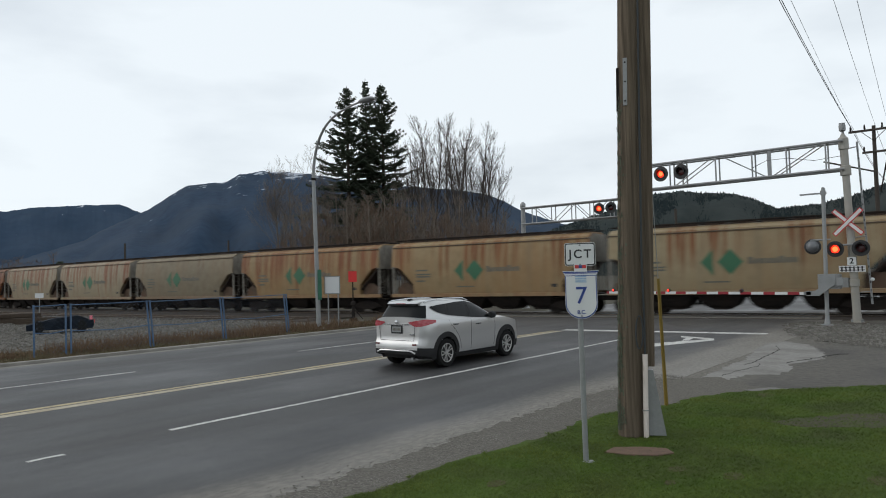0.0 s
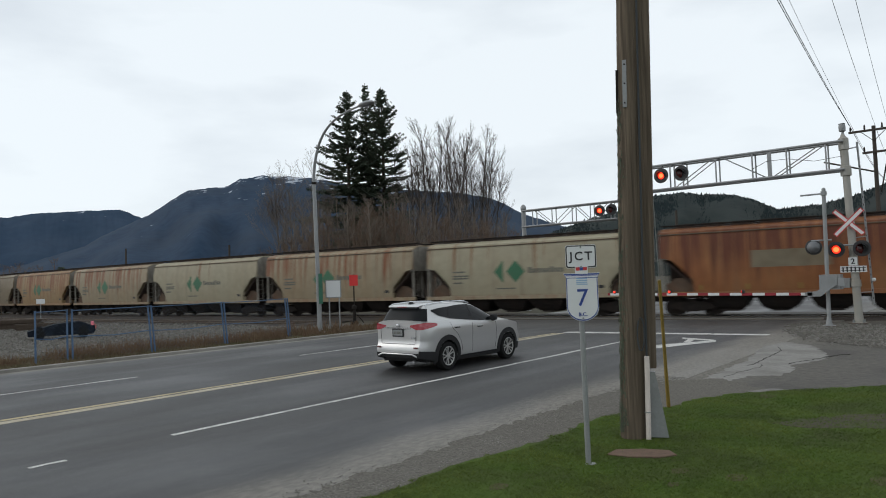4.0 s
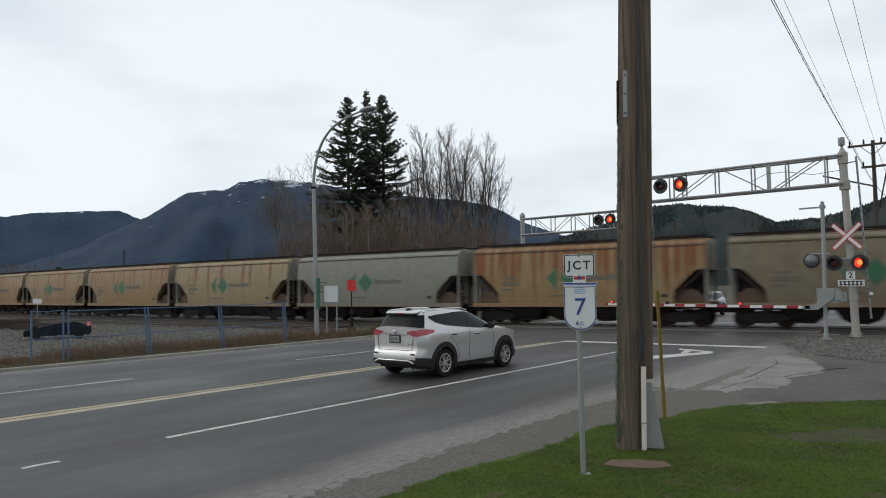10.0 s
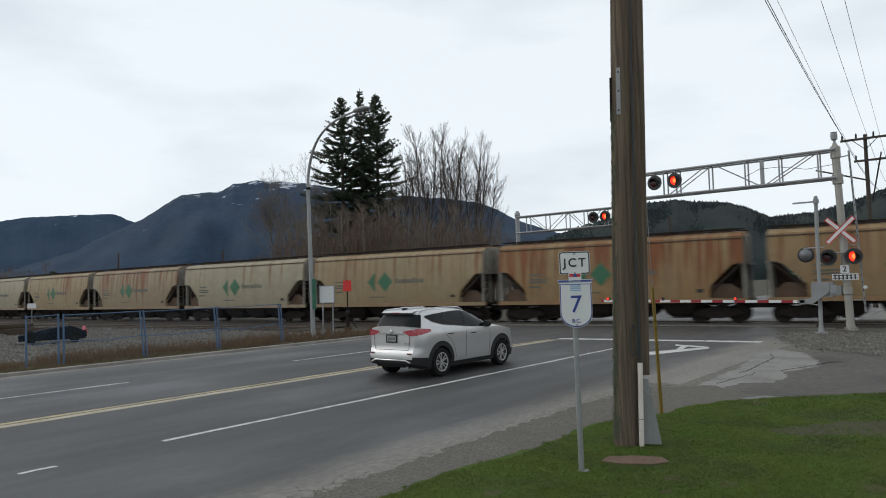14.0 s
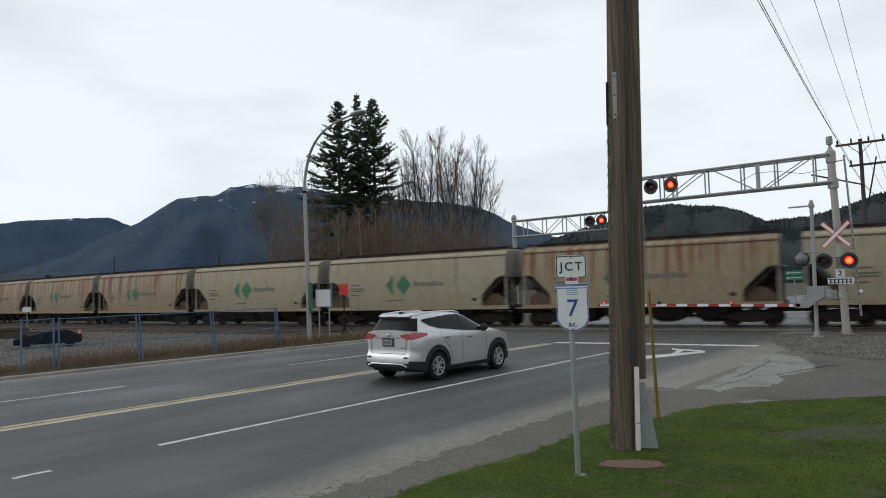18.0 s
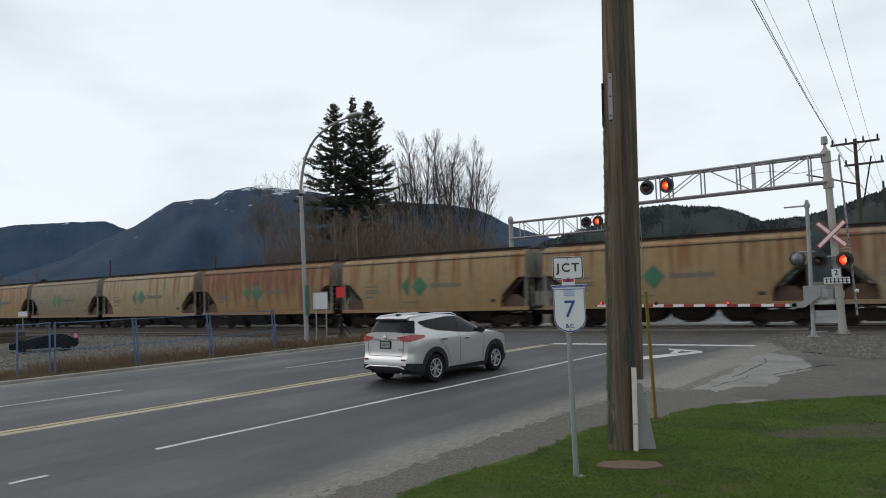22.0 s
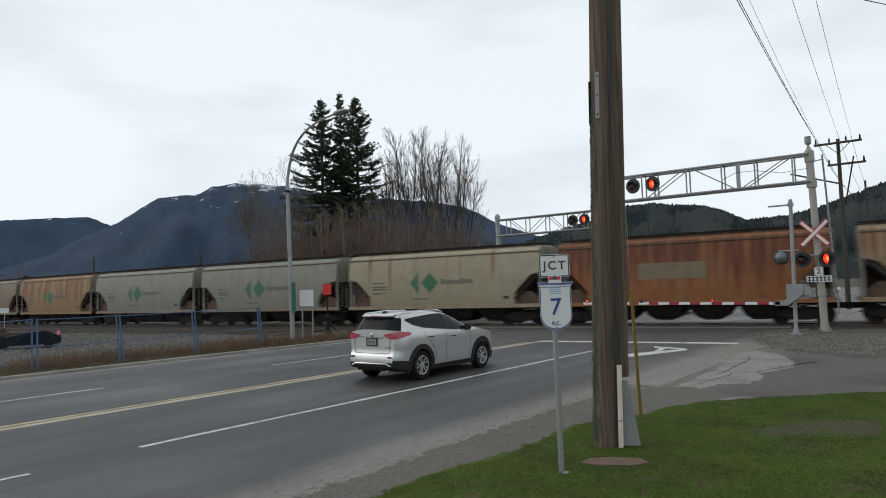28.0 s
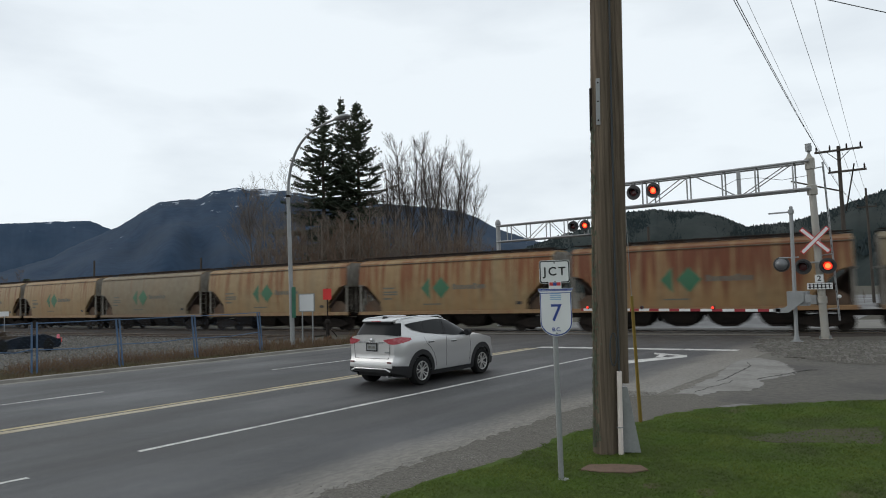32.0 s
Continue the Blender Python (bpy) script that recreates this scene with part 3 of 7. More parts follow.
def hopper_car(paint, label, plain=False):
    """One covered hopper car, its length along x; the road sees the side at -y."""
    car = thing("hopper_car", None, label, "hopper car", "train of hopper cars")
    half, w = 6.98, 1.6

    def section(x, z_low):
        """Bulged side section, from the low edge on -y over the roof to +y."""
        zs = [z_low, 1.6, 2.3, 3.0, 3.6, 4.08]
        ys = [1.50, 1.56, 1.60, 1.59, 1.54, 1.46]
        pts = []
        for z, y in zip(zs, ys):
            z = max(z, z_low)
            y = np.interp(z, zs, ys) if z > zs[0] else y
            pts.append((x, -float(y), z))
        roof = [(-1.42, 4.22), (-1.05, 4.40), (-0.5, 4.47), (0.5, 4.47), (1.05, 4.40), (1.42, 4.22)]
        pts += [(x, y, z) for y, z in roof]
        pts += [(px, -py, pz) for px, py, pz in reversed(pts[:6])]
        return pts

    body = Shape()
    cut = [(-half, 2.95), (-6.80, 2.94), (-6.36, 2.82), (-5.50, 2.06), (-5.30, 1.86), (-5.24, 1.2)]
    xs = cut + [(-3.6, 1.2), (-1.8, 1.2), (0, 1.2), (1.8, 1.2), (3.6, 1.2)] + [(-x, z) for x, z in reversed(cut)]
    body.loft([section(x, z) for x, z in xs], closed=True, caps=True)
    part("body", body, paint, car, "", None, True)
    # roof seam that overhangs the side, and the side sill
    for s in (-1, 1):
        seam = Shape().loft([[(x, s * 1.45, 4.075), (x, s * 1.50, 4.08), (x, s * 1.50, 4.12), (x, s * 1.42, 4.15)] for x in (-half, half)])
        part("roof_seam", seam, M["seam"], car)
        sill = Shape().loft([[(x, s * 1.40, 1.06), (x, s * 1.53, 1.06), (x, s * 1.53, 1.24), (x, s * 1.48, 1.26), (x, s * 1.40, 1.26)] for x in (-7.1, 7.1)])
        part("side_sill", sill, paint, car)
    # running board and hatches on the roof
    part("running_board", Shape().box(-7.0, 7.0, -1.0, -0.62, 4.55, 4.60).box(-7.0, 7.0, 0.62, 1.0, 4.55, 4.60), M["dark"], car)
    for x in (-5.8, -4.35, -2.9, -1.45, 0, 1.45, 2.9, 4.35, 5.8):
        part("hatch", Shape().box(x - 0.58, x + 0.58, -0.4, 0.4, 4.46, 4.66, ch=0.08), M["slope"], car)
    # end walls over the cut-outs, with their stiffeners
    for s in (-1, 1):
        end = part("end_wall", Shape().loft([[(s * x, y, z) for y, z in ((-1.44, 2.97), (-1.44, 4.08), (-1.0, 4.38), (1.0, 4.38), (1.44, 4.08), (1.44, 2.97))] for x in (6.985, 7.0)]), M["end_grey"], car, "grey end wall")
        for y in (-0.95, 0.0, 0.95):
            part("stiffener", Shape().box(min(s * 7.0, s * 7.06), max(s * 7.0, s * 7.06), y - 0.05, y + 0.05, 2.97, 4.3), M["end_grey"], end)
        part("end_sill", Shape().box(min(s * 6.7, s * 7.1), max(s * 6.7, s * 7.1), -1.46, 1.46, 2.86, 2.96), M["end_grey"], car)
    # open ends: slope sheet, end posts, ladder, brake gear, coupler
    for s in (-1, 1):
        sl = Shape().loft([[(s * 6.9, y, 2.9), (s * 5.0, y, 1.3), (s * 4.9, y, 1.3), (s * 6.8, y, 2.95)] for y in (-1.45, 1.45)])
        part("slope_sheet", sl, M["slope"], car)
        # added dark plate that blocks the bright view through the open end
        part("centre_plate", Shape().loft([[(s * 5.0, y, 1.2), (s * 6.85, y, 1.2), (s * 6.85, y, 2.88)] for y in (-0.05, 0.05)]), M["slope"], car)
        for y in (-1.42, -0.5, 0.5, 1.42):
            part("end_post", Shape().box(s * 6.93 - 0.05, s * 6.93 + 0.05, y - 0.05, y + 0.05, 1.2, 3.0), M["end_grey"], car)
        web = [(5.2, 1.2), (6.75, 1.2), (6.75, 1.62), (6.25, 1.95), (5.45, 1.95), (5.2, 1.75)]
        part("bolster_web", Shape().loft([[(s * x, y, z) for x, z in web] for y in (-1.22, -1.16)]), M["web"], car, "rusty brown web plate")
        lad = Shape()
        for k in range(9):
            lad.box(s * 6.99 - 0.015, s * 6.99 + 0.015, -1.42, -1.02, 1.35 + 0.33 * k, 1.375 + 0.33 * k)
        lad.box(s * 7.0 - 0.02, s * 7.0 + 0.02, -1.45, -1.41, 1.25, 4.2).box(s * 7.0 - 0.02, s * 7.0 + 0.02, -1.03, -0.99, 1.25, 4.2)
        part("ladder", lad, M["end_grey"], car)
        part("end_platform", Shape().box(min(s * 6.4, s * 7.15), max(s * 6.4, s * 7.15), -1.4, 1.4, 1.1, 1.16), M["dark"], car)
        part("air_tank", Shape().tube([(s * 6.3, -0.5, 1.55), (s * 6.3, 0.5, 1.55)], 0.22, 10), M["dark"], car)
        part("coupler", Shape().box(min(s * 6.6, s * 7.55), max(s * 6.6, s * 7.55), -0.14, 0.14, 0.75, 1.02, ch=0.04), M["dark"], car)
        # the truck
        truck = part("truck", Shape().box(s * 5.5 - 0.2, s * 5.5 + 0.2, -1.1, 1.1, 0.45, 0.85), M["dark"], car)
        for y in (-1.0, 1.0):
            side = Shape().loft([[(s * 5.5 + dx, y + dy, z) for dx, z in ((-1.15, 0.50), (-0.9, 0.68), (-0.35, 0.80), (0.35, 0.80), (0.9, 0.68), (1.15, 0.50), (0.75, 0.40), (0.3, 0.28), (-0.3, 0.28), (-0.75, 0.40))] for dy in (-0.08, 0.08)])
            part("side_frame", side, M["dark"], truck)
        for dx in (-0.9, 0.9):
            for y in (-0.76, 0.76):
                wheel = Shape().lathe([(0.46, -0.065), (0.46, 0.06), (0.36, 0.065), (0.34, 0.03), (0.14, 0.05), (0.12, 0.10)], 18, 0, pose(s * 5.5 + dx, y, 0.51, 90 if y < 0 else -90, 0, 0))
                part("wheel", wheel, M["dark"], truck, "", None, True)
            part("axle", Shape().tube([(s * 5.5 + dx, -0.74, 0.51), (s * 5.5 + dx, 0.74, 0.51)], 0.08, 8), M["dark"], truck)
    # four discharge bays between the trucks
    part("centre_sill", Shape().box(-6.6, 6.6, -0.25, 0.25, 0.95, 1.25), M["dark"], car)
    for x, u in ((-3.55, 0.84), (-1.22, 1), (1.22, 1), (3.55, 0.84)):
        bay = Shape().loft([[(x - a * u, -b, z), (x + a * u, -b, z), (x + a * u, b, z), (x - a * u, b, z)] for a, b, z in ((1.21, 1.38, 1.22), (0.98, 1.12, 0.74), (0.80, 0.95, 0.50), (0.52, 0.80, 0.36))])
        part("discharge_bay", bay, M["dark"], car)
        gate = part("outlet_gate", Shape().box(x - 0.42, x + 0.42, -0.95, 0.95, 0.30, 0.38, ch=0.05), M["dark"], car)
    part("brake_pipe", Shape().tube([(-6.2, -1.1, 0.95), (6.2, -1.1, 0.95)], 0.03, 6), M["dark"], car)
    if plain:
        part("faded_panel", Shape().loft([[(-2.4, -1.606, 2.35), (-2.4, -1.61, 3.15)], [(1.2, -1.606, 2.35), (1.2, -1.61, 3.15)]], closed=False, caps=False), M["hop_tan"], car, "pale bare patch")
        for x in (-4.9, -2.6, -0.2, 2.2, 4.9):
            part("reflector", Shape().box(x - 0.06, x + 0.06, -1.56, -1.54, 1.35, 1.75), M["guard_yellow"], car, "yellow reflector strip")
        return car

    def plate(name, rows, mt, lab=""):
        """A print that follows the bulged side; rows of (height, from, to)."""
        cols = []
        for z, x0, x1 in rows:
            y = -float(np.interp(z, [1.2, 1.6, 2.3, 3.0, 3.6, 4.06], [1.50, 1.56, 1.60, 1.59, 1.54, 1.46])) - 0.012
            cols.append([(x0, y, z), (x1, y, z), (x1, y + 0.014, z), (x0, y + 0.014, z)])
        return part(name, Shape().loft(cols), mt, car, lab)

    def bar(x, z, w, h, mt=M["grey_print"], name="data_bar"):
        return plate(name, [(z, x, x + w), (z + h, x, x + w)], mt)
    # two green diamonds, the first one half, with bars where the owner's name stands
    zs = [1.98 + 0.1033 * i for i in range(13)]
    hw = [max(0.01, 0.62 * (1 - abs(z - 2.6) / 0.62)) for z in zs]
    plate("emblem", [(z, -0.55 - w, -0.55 + w) for z, w in zip(zs, hw)], M["green_logo"], "green diamond emblem")
    plate("emblem", [(z, -1.42 - 0.95 * w, -1.42 + 0.02) for z, w in zip(zs, hw)], M["green_logo"], "green half diamond emblem")
    for k in range(8):
        bar(0.30 + 0.29 * k, 2.48, 0.21, 0.32 if k in (0, 5) else 0.24, name="name_bar")
    for z, wd in ((2.62, 0.9), (2.38, 1.15), (2.24, 1.15), (1.98, 0.7)):
        bar(-5.0, z, wd, 0.09)
    bar(-1.9, 1.62, 1.3, 0.07)
    bar(4.6, 1.55, 0.35, 0.17, M["ink"], "placard")
    return car


# which paint each car wears, from the first that has passed to the last to come
KINDS = {
    "c": ("hop_cream", "cream covered hopper car with light rust streaks"),
    "p": ("hop_streaked", "pale covered hopper car with a few long rust runs"),
    "y": ("hop_golden", "golden-tan covered hopper car with faded rust"),
    "r": ("hop_rusty", "cream covered hopper car streaked with heavy rust"),
    "R": ("hop_red", "cream covered hopper car hidden under dark red rust"),
    "t": ("hop_tan", "dusty grey-tan covered hopper car with green diamonds"),
    "g": ("hop_grey", "clean grey-green covered hopper car with green diamonds"),
    "w": ("hop_pale", "clean pale covered hopper car with green diamonds"),
    "o": ("hop_orange", "rusted orange-brown covered hopper car with pale patch"),
}
ORDER = ("rccyrtppow" "pwprttrtrg" "cyyyrcwpcw" "pwwpppyyRc" "trprpowggr" "tRrytyyy")


def shorten(car, k=0.916):
    """Brings a car to its true length; the trucks keep theirs and move inwards."""
    for ob in car.children_recursive:
        me = ob.data
        if ob.name.split(".")[0] in ("truck", "side_frame", "wheel", "axle"):
            sx = 5.5 * (k - 1) * (1 if sum(v.co.x for v in me.vertices) > 0 else -1)
            for v in me.vertices:
                v.co.x += sx
        else:
            for v in me.vertices:
                v.co.x *= k
    return car


protos = {k: shorten(hopper_car(M[p], lab, k == "o")) for k, (p, lab) in KINDS.items()}
train = []
for k in ORDER:
    if protos[k] is not None and protos[k] not in train:
        train.append(protos[k])
    else:
        train.append(copy_thing(protos[k], pose(0, 0, 0)))
FIRST = 4.42 - 2 * CAR


def run(t):
    """Metres that the train has rolled since the start."""
    return 21.41 * t - 0.008 * t * t


def car_pose(s):
    p, a = track(s, 1.6)
    return Matrix.Translation((p.x, p.y, 0.03)) @ pose(0, 0, 0, 0, 0, -math.degrees(a))

# ---- crossing signals ----
lamps = []          # (lens, side) of each flashing lamp; side 0 and 1 take turns


def flash_rows(side, home):
    """Each lens turns its lit face to the front for half of every beat; the two sides overlap for a moment."""
    beat, rows = 0.988, [(0.0, 0 if side == 0 else 180)]
    k = -15
    while True:
        t = 7.0 + k * beat / 2
        k += 1
        lit = (k - 1 - side) % 2 == 1          # this lens goes on at this change
        t += (0.045 if t < 6.5 else -0.06) if lit else (0.06 if t < 7.01 else -0.035)
        if t < 0:
            continue
        if t < 0.022:
            rows[0] = (0.0, rows[0][1] + 180)
            continue
        if t > 31.9:
            break
        a = rows[-1][1]
        rows += [(t - 0.021, a), (t - 0.007, a + 60), (t + 0.007, a + 120), (t + 0.021, a + 180)]
    rows.append((32.0, rows[-1][1]))
    return [(t, home @ pose(0, 0, 0, 0, 0, a)) for t, a in rows]


def flash_all():
    for lens, side, home in lamps:
        walk(lens, flash_rows(side, home))


def flash_lamp(parent, x, y, z, side, turn=0, r=0.35, unlit=False, name="flasher"):
    """A round black target with a visor; the lens in it faces -y before it is turned."""
    m = pose(x, y, z, 0, 0, turn)
    f = pose(0, 0, 0, 90, 0, 0)
    s = Shape().lathe([(r, 0.0), (r, 0.012), (0.235, 0.014), (0.23, -0.14), (0.05, -0.20), (0.05, -0.19), (0.215, -0.13), (0.22, 0.0)], 28, 0, f)
    lamp = part(name, s, M["black"], parent, "round black lamp target", m, True)
    visor = Shape()
    arc = [math.radians(-20 + 220 * i / 14) for i in range(15)]
    visor.loft([[(0.185 * math.cos(a), -0.01, 0.185 * math.sin(a)) for a in arc] + [(0.178 * math.cos(a), -0.01, 0.178 * math.sin(a)) for a in reversed(arc)],
                [(0.185 * math.cos(a), -0.10 - 0.20 * max(0, math.sin(a)), 0.185 * math.sin(a)) for a in arc] + [(0.178 * math.cos(a), -0.10 - 0.20 * max(0, math.sin(a)), 0.178 * math.sin(a)) for a in reversed(arc)]])
    part("visor", visor, M["black"], lamp)
    # the lens is modelled wider than real, so its glare is part of the disc
    lens = Shape()
    prof = [(0.0, 0.05), (0.055, 0.047), (0.105, 0.038), (0.205, 0.006)]
    k = 24
    for sgn, mi in ((1, 0), (-1, 1)):
        for i in range(3):
            for j in range(k):
                a0, a1 = 2 * math.pi * j / k, 2 * math.pi * (j + 1) / k
                (r0, h0), (r1, h1) = prof[i], prof[i + 1]
                q = [(r0 * math.cos(a0), -sgn * h0, r0 * math.sin(a0)), (r1 * math.cos(a0), -sgn * h1, r1 * math.sin(a0)), (r1 * math.cos(a1), -sgn * h1, r1 * math.sin(a1)), (r0 * math.cos(a1), -sgn * h0, r0 * math.sin(a1))]
                if i == 0:
                    q = q[:3]
                lens.face(q, (2 if i < 2 and sgn == 1 else mi))
    for j in range(k):
        a0, a1 = 2 * math.pi * j / k, 2 * math.pi * (j + 1) / k
        lens.face([(0.205 * math.cos(a), y, 0.205 * math.sin(a)) for a, y in ((a0, -0.006), (a1, -0.006), (a1, 0.006), (a0, 0.006))], 1)
    ob = part("lens", lens, [M["lit_red"], M["dark_lens"], M["lit_core"]], lamp, "red signal lens widened by its glare", pose(0, 0.02, 0))
    if not unlit:
        lamps.append((ob, side, pose(0, 0.02, 0)))
    return lamp


def truss_arm(parent, x0, x1, y, z0, z1, width, steps, diagonals, chord=0.055):
    """A cantilever arm of four chords, with posts and diagonals, along x from the mast."""
    for yy in (y - width / 2, y + width / 2):
        for z in (z0, z1):
            part("chord", Shape().tube([(x0, yy, z), (x1, yy, z)], chord, 8), M["alu"], parent, "", None, True)
        for i, x in enumerate(steps):
            part("upright", Shape().tube([(x, yy, z0), (x, yy, z1)], 0.035, 6), M["alu"], parent)
        for a, b in diagonals:
            part("diagonal", Shape().tube([(a, yy, z1), (b, yy, z0)], 0.024, 6), M["alu"], parent)
    for x in steps:
        for z in (z0, z1):
            part("cross_tie", Shape().tube([(x, y - width / 2, z), (x, y + width / 2, z)], 0.03, 6), M["alu"], parent)


def cantilever():
    sig = thing("crossing_signal", pose(-4.46, 31.51, 0), "aluminium cantilever crossing signal with flashing red lamps over the road", "railway signal")
    mast = Shape().lathe([(0.26, 0.0), (0.26, 0.03), (0.18, 0.06), (0.150, 0.4), (0.15, 1.45), (0.19, 1.46), (0.19, 1.72), (0.15, 1.73), (0.135, 5.9), (0.20, 5.92), (0.20, 6.3), (0.15, 6.32), (0.15, 6.95), (0.19, 6.98), (0.19, 7.42), (0.11, 7.5), (0.06, 7.62)], 18, 0, pose(0, 0, 0, 0, -1.4, 0))
    part("mast", mast, M["cream_alu"], sig, "round aluminium mast", None, True)
    part("footing", Shape().box(-0.34, 0.34, -0.32, 0.32, -0.05, 0.03, ch=0.02), M["rust_plate"], sig, "rusty base plate")
    for a in range(4):
        part("anchor_bolt", Shape().lathe([(0.035, 0.03), (0.035, 0.14), (0.01, 0.15)], 6, 0, pose(0.24 * math.cos(a * 1.57 + 0.78), 0.24 * math.sin(a * 1.57 + 0.78), 0)), M["galv"], sig)
    part("bell", Shape().lathe([(0.05, 7.60), (0.05, 7.70), (0.12, 7.74), (0.13, 7.92), (0.11, 8.02), (0.13, 8.04)], 14, 0, pose(0, 0, 0, 0, -1.4, 0)), M["galv"], sig, "grey signal bell", None, True)
    steps = [-0.78, -2.24, -3.6, -5.13, -6.6, -7.2, -8.9]
    truss_arm(sig, -0.15, -8.95, 0, 6.16, 7.30, 0.55, steps, ((-0.92, -2.8), (-4.9, -3.05), (-5.25, -7.0)))
    part("splice_post", Shape().box(-2.99, -2.83, -0.30, -0.24, 6.18, 7.28), M["alu"], sig, "wide splice post")
    for x, side in ((-7.54, 0), (-6.60, 1)):
        flash_lamp(sig, x, -0.52, 6.78, side, -4)
        part("lamp_bracket", Shape().tube([(x, -0.3, 7.25), (x, -0.42, 7.12), (x, -0.42, 6.8)], 0.03, 6), M["black"], sig)
    # walkway cables
    part("cable", Shape().tube([(-0.2, -0.1, 6.72), (-1.2, -0.3, 6.62), (-2.2, -0.3, 6.85), (-3.0, -0.3, 6.86), (-3.6, -0.3, 6.60)], 0.011, 6), M["cable"], sig)
    # crossbuck
    for a, yy in ((45, -0.24), (-45, -0.252)):
        m = pose(-0.13, yy, 4.02, 0, a, 0)
        b = part("crossbuck_blade", Shape().box(-0.70, 0.70, -0.006, 0.006, -0.095, 0.095, 0), M["red_ink"], sig, "white blade with a red border", m)
        part("blade_face", Shape().box(-0.670, 0.670, -0.009, -0.005, -0.058, 0.058), M["white"], b)
    part("crossbuck_bracket", Shape().box(-0.2, -0.02, -0.23, 0.1, 3.97, 4.07), M["galv"], sig)
    # lamps on the mast
    part("lamp_arm", Shape().tube([(-0.72, -0.25, 3.12), (0.42, -0.25, 3.12)], 0.035, 8), M["galv"], sig)
    flash_lamp(sig, -0.60, -0.34, 2.96, 0, -3, 0.32)
    flash_lamp(sig, 0.29, -0.34, 2.96, 1, -3, 0.32)
    flash_lamp(sig, -0.69, 0.30, 2.98, 0, 176, 0.30)
    flash_lamp(sig, 0.20, 0.30, 2.98, 1, 176, 0.30)
    # number and tracks plates
    part("number_plate", Shape().box(-0.22, 0.09, -0.235, -0.225, 2.30, 2.62, 0), M["white"], sig, "white plate with the number two")
    letters("numeral", "2", 0.30, M["ink"], sig, pose(-0.065, -0.238, 2.46, 90, 0, 0))
    tp = part("tracks_plate", Shape().box(-0.52, 0.40, -0.235, -0.225, 2.03, 2.28), M["white"], sig, "white plate with a track sign")
    for z in (2.09, 2.20):
        part("rail_bar", Shape().box(-0.49, 0.37, -0.240, -0.236, z, z + 0.025), M["ink"], tp)
    for k in range(6):
        part("tie_bar", Shape().box(-0.44 + 0.14 * k, -0.39 + 0.14 * k, -0.2445, -0.2405, 2.05, 2.25), M["ink"], tp)
    part("junction_box", Shape().box(-0.62, -0.22, -0.14, 0.14, 1.42, 1.80, ch=0.02), M["galv"], sig, "grey junction box")
    # the leaning ladder rail beside the mast
    lad = Shape().box(-0.035, 0.035, -0.03, 0.03, 0.75, 7.25)
    rail = part("ladder_rail", lad, M["galv"], sig, "perforated grey steel rail", pose(0.55, 0.15, 0, 0, -2.2, 0))
    for k in range(20):
        part("rail_hole", Shape().box(-0.015, 0.015, -0.034, -0.0295, 0.95 + 0.31 * k, 1.03 + 0.31 * k), M["ink"], rail)
    for z in (1.2, 3.4, 7.0):
        part("rail_bracket", Shape().tube([(-0.03 * z / 7, 0.05, z), (0.58 - z * 0.04, 0.13, z + 0.05)], 0.025, 6), M["galv"], sig)
    part("rail_lamp", Shape().lathe([(0.07, 0), (0.075, 0.03), (0.06, 0.10), (0.03, 0.12)], 12, 0, pose(0.58, 0.06, 1.72, 90, 0, 0)), M["white"], sig, "small white lamp", None, True)
    return sig


def far_cantilever():
    sig = thing("crossing_signal", pose(-25.3, 40.0, 0), "aluminium cantilever crossing signal beyond the train", "railway signal")
    part("mast", Shape().lathe([(0.3, 0), (0.2, 0.06), (0.16, 0.5), (0.15, 6.9), (0.19, 6.95), (0.19, 7.15), (0.08, 7.3)], 14), M["alu"], sig, "", None, True)
    truss_arm(sig, 0.0, 8.2, 0, 5.75, 6.85, 0.55, [0.9, 2.4, 3.9, 5.2, 6.6, 8.1], ((0.95, 2.35), (3.85, 2.45), (4.0, 5.15), (6.5, 5.3)))
    flash_lamp(sig, -0.62, -0.32, 2.9, 0, 6)
    flash_lamp(sig, 0.62, -0.32, 2.9, 1, 6)
    part("lamp_arm", Shape().tube([(-0.72, -0.25, 3.08), (0.72, -0.25, 3.08)], 0.035, 8), M["galv"], sig)
    for x, side in ((5.95, 0), (6.75, 1)):
        flash_lamp(sig, x, -0.5, 6.32, side, 8)
        part("lamp_bracket", Shape().tube([(x, -0.3, 6.8), (x, -0.42, 6.7), (x, -0.42, 6.35)], 0.03, 6), M["black"], sig)
    return sig


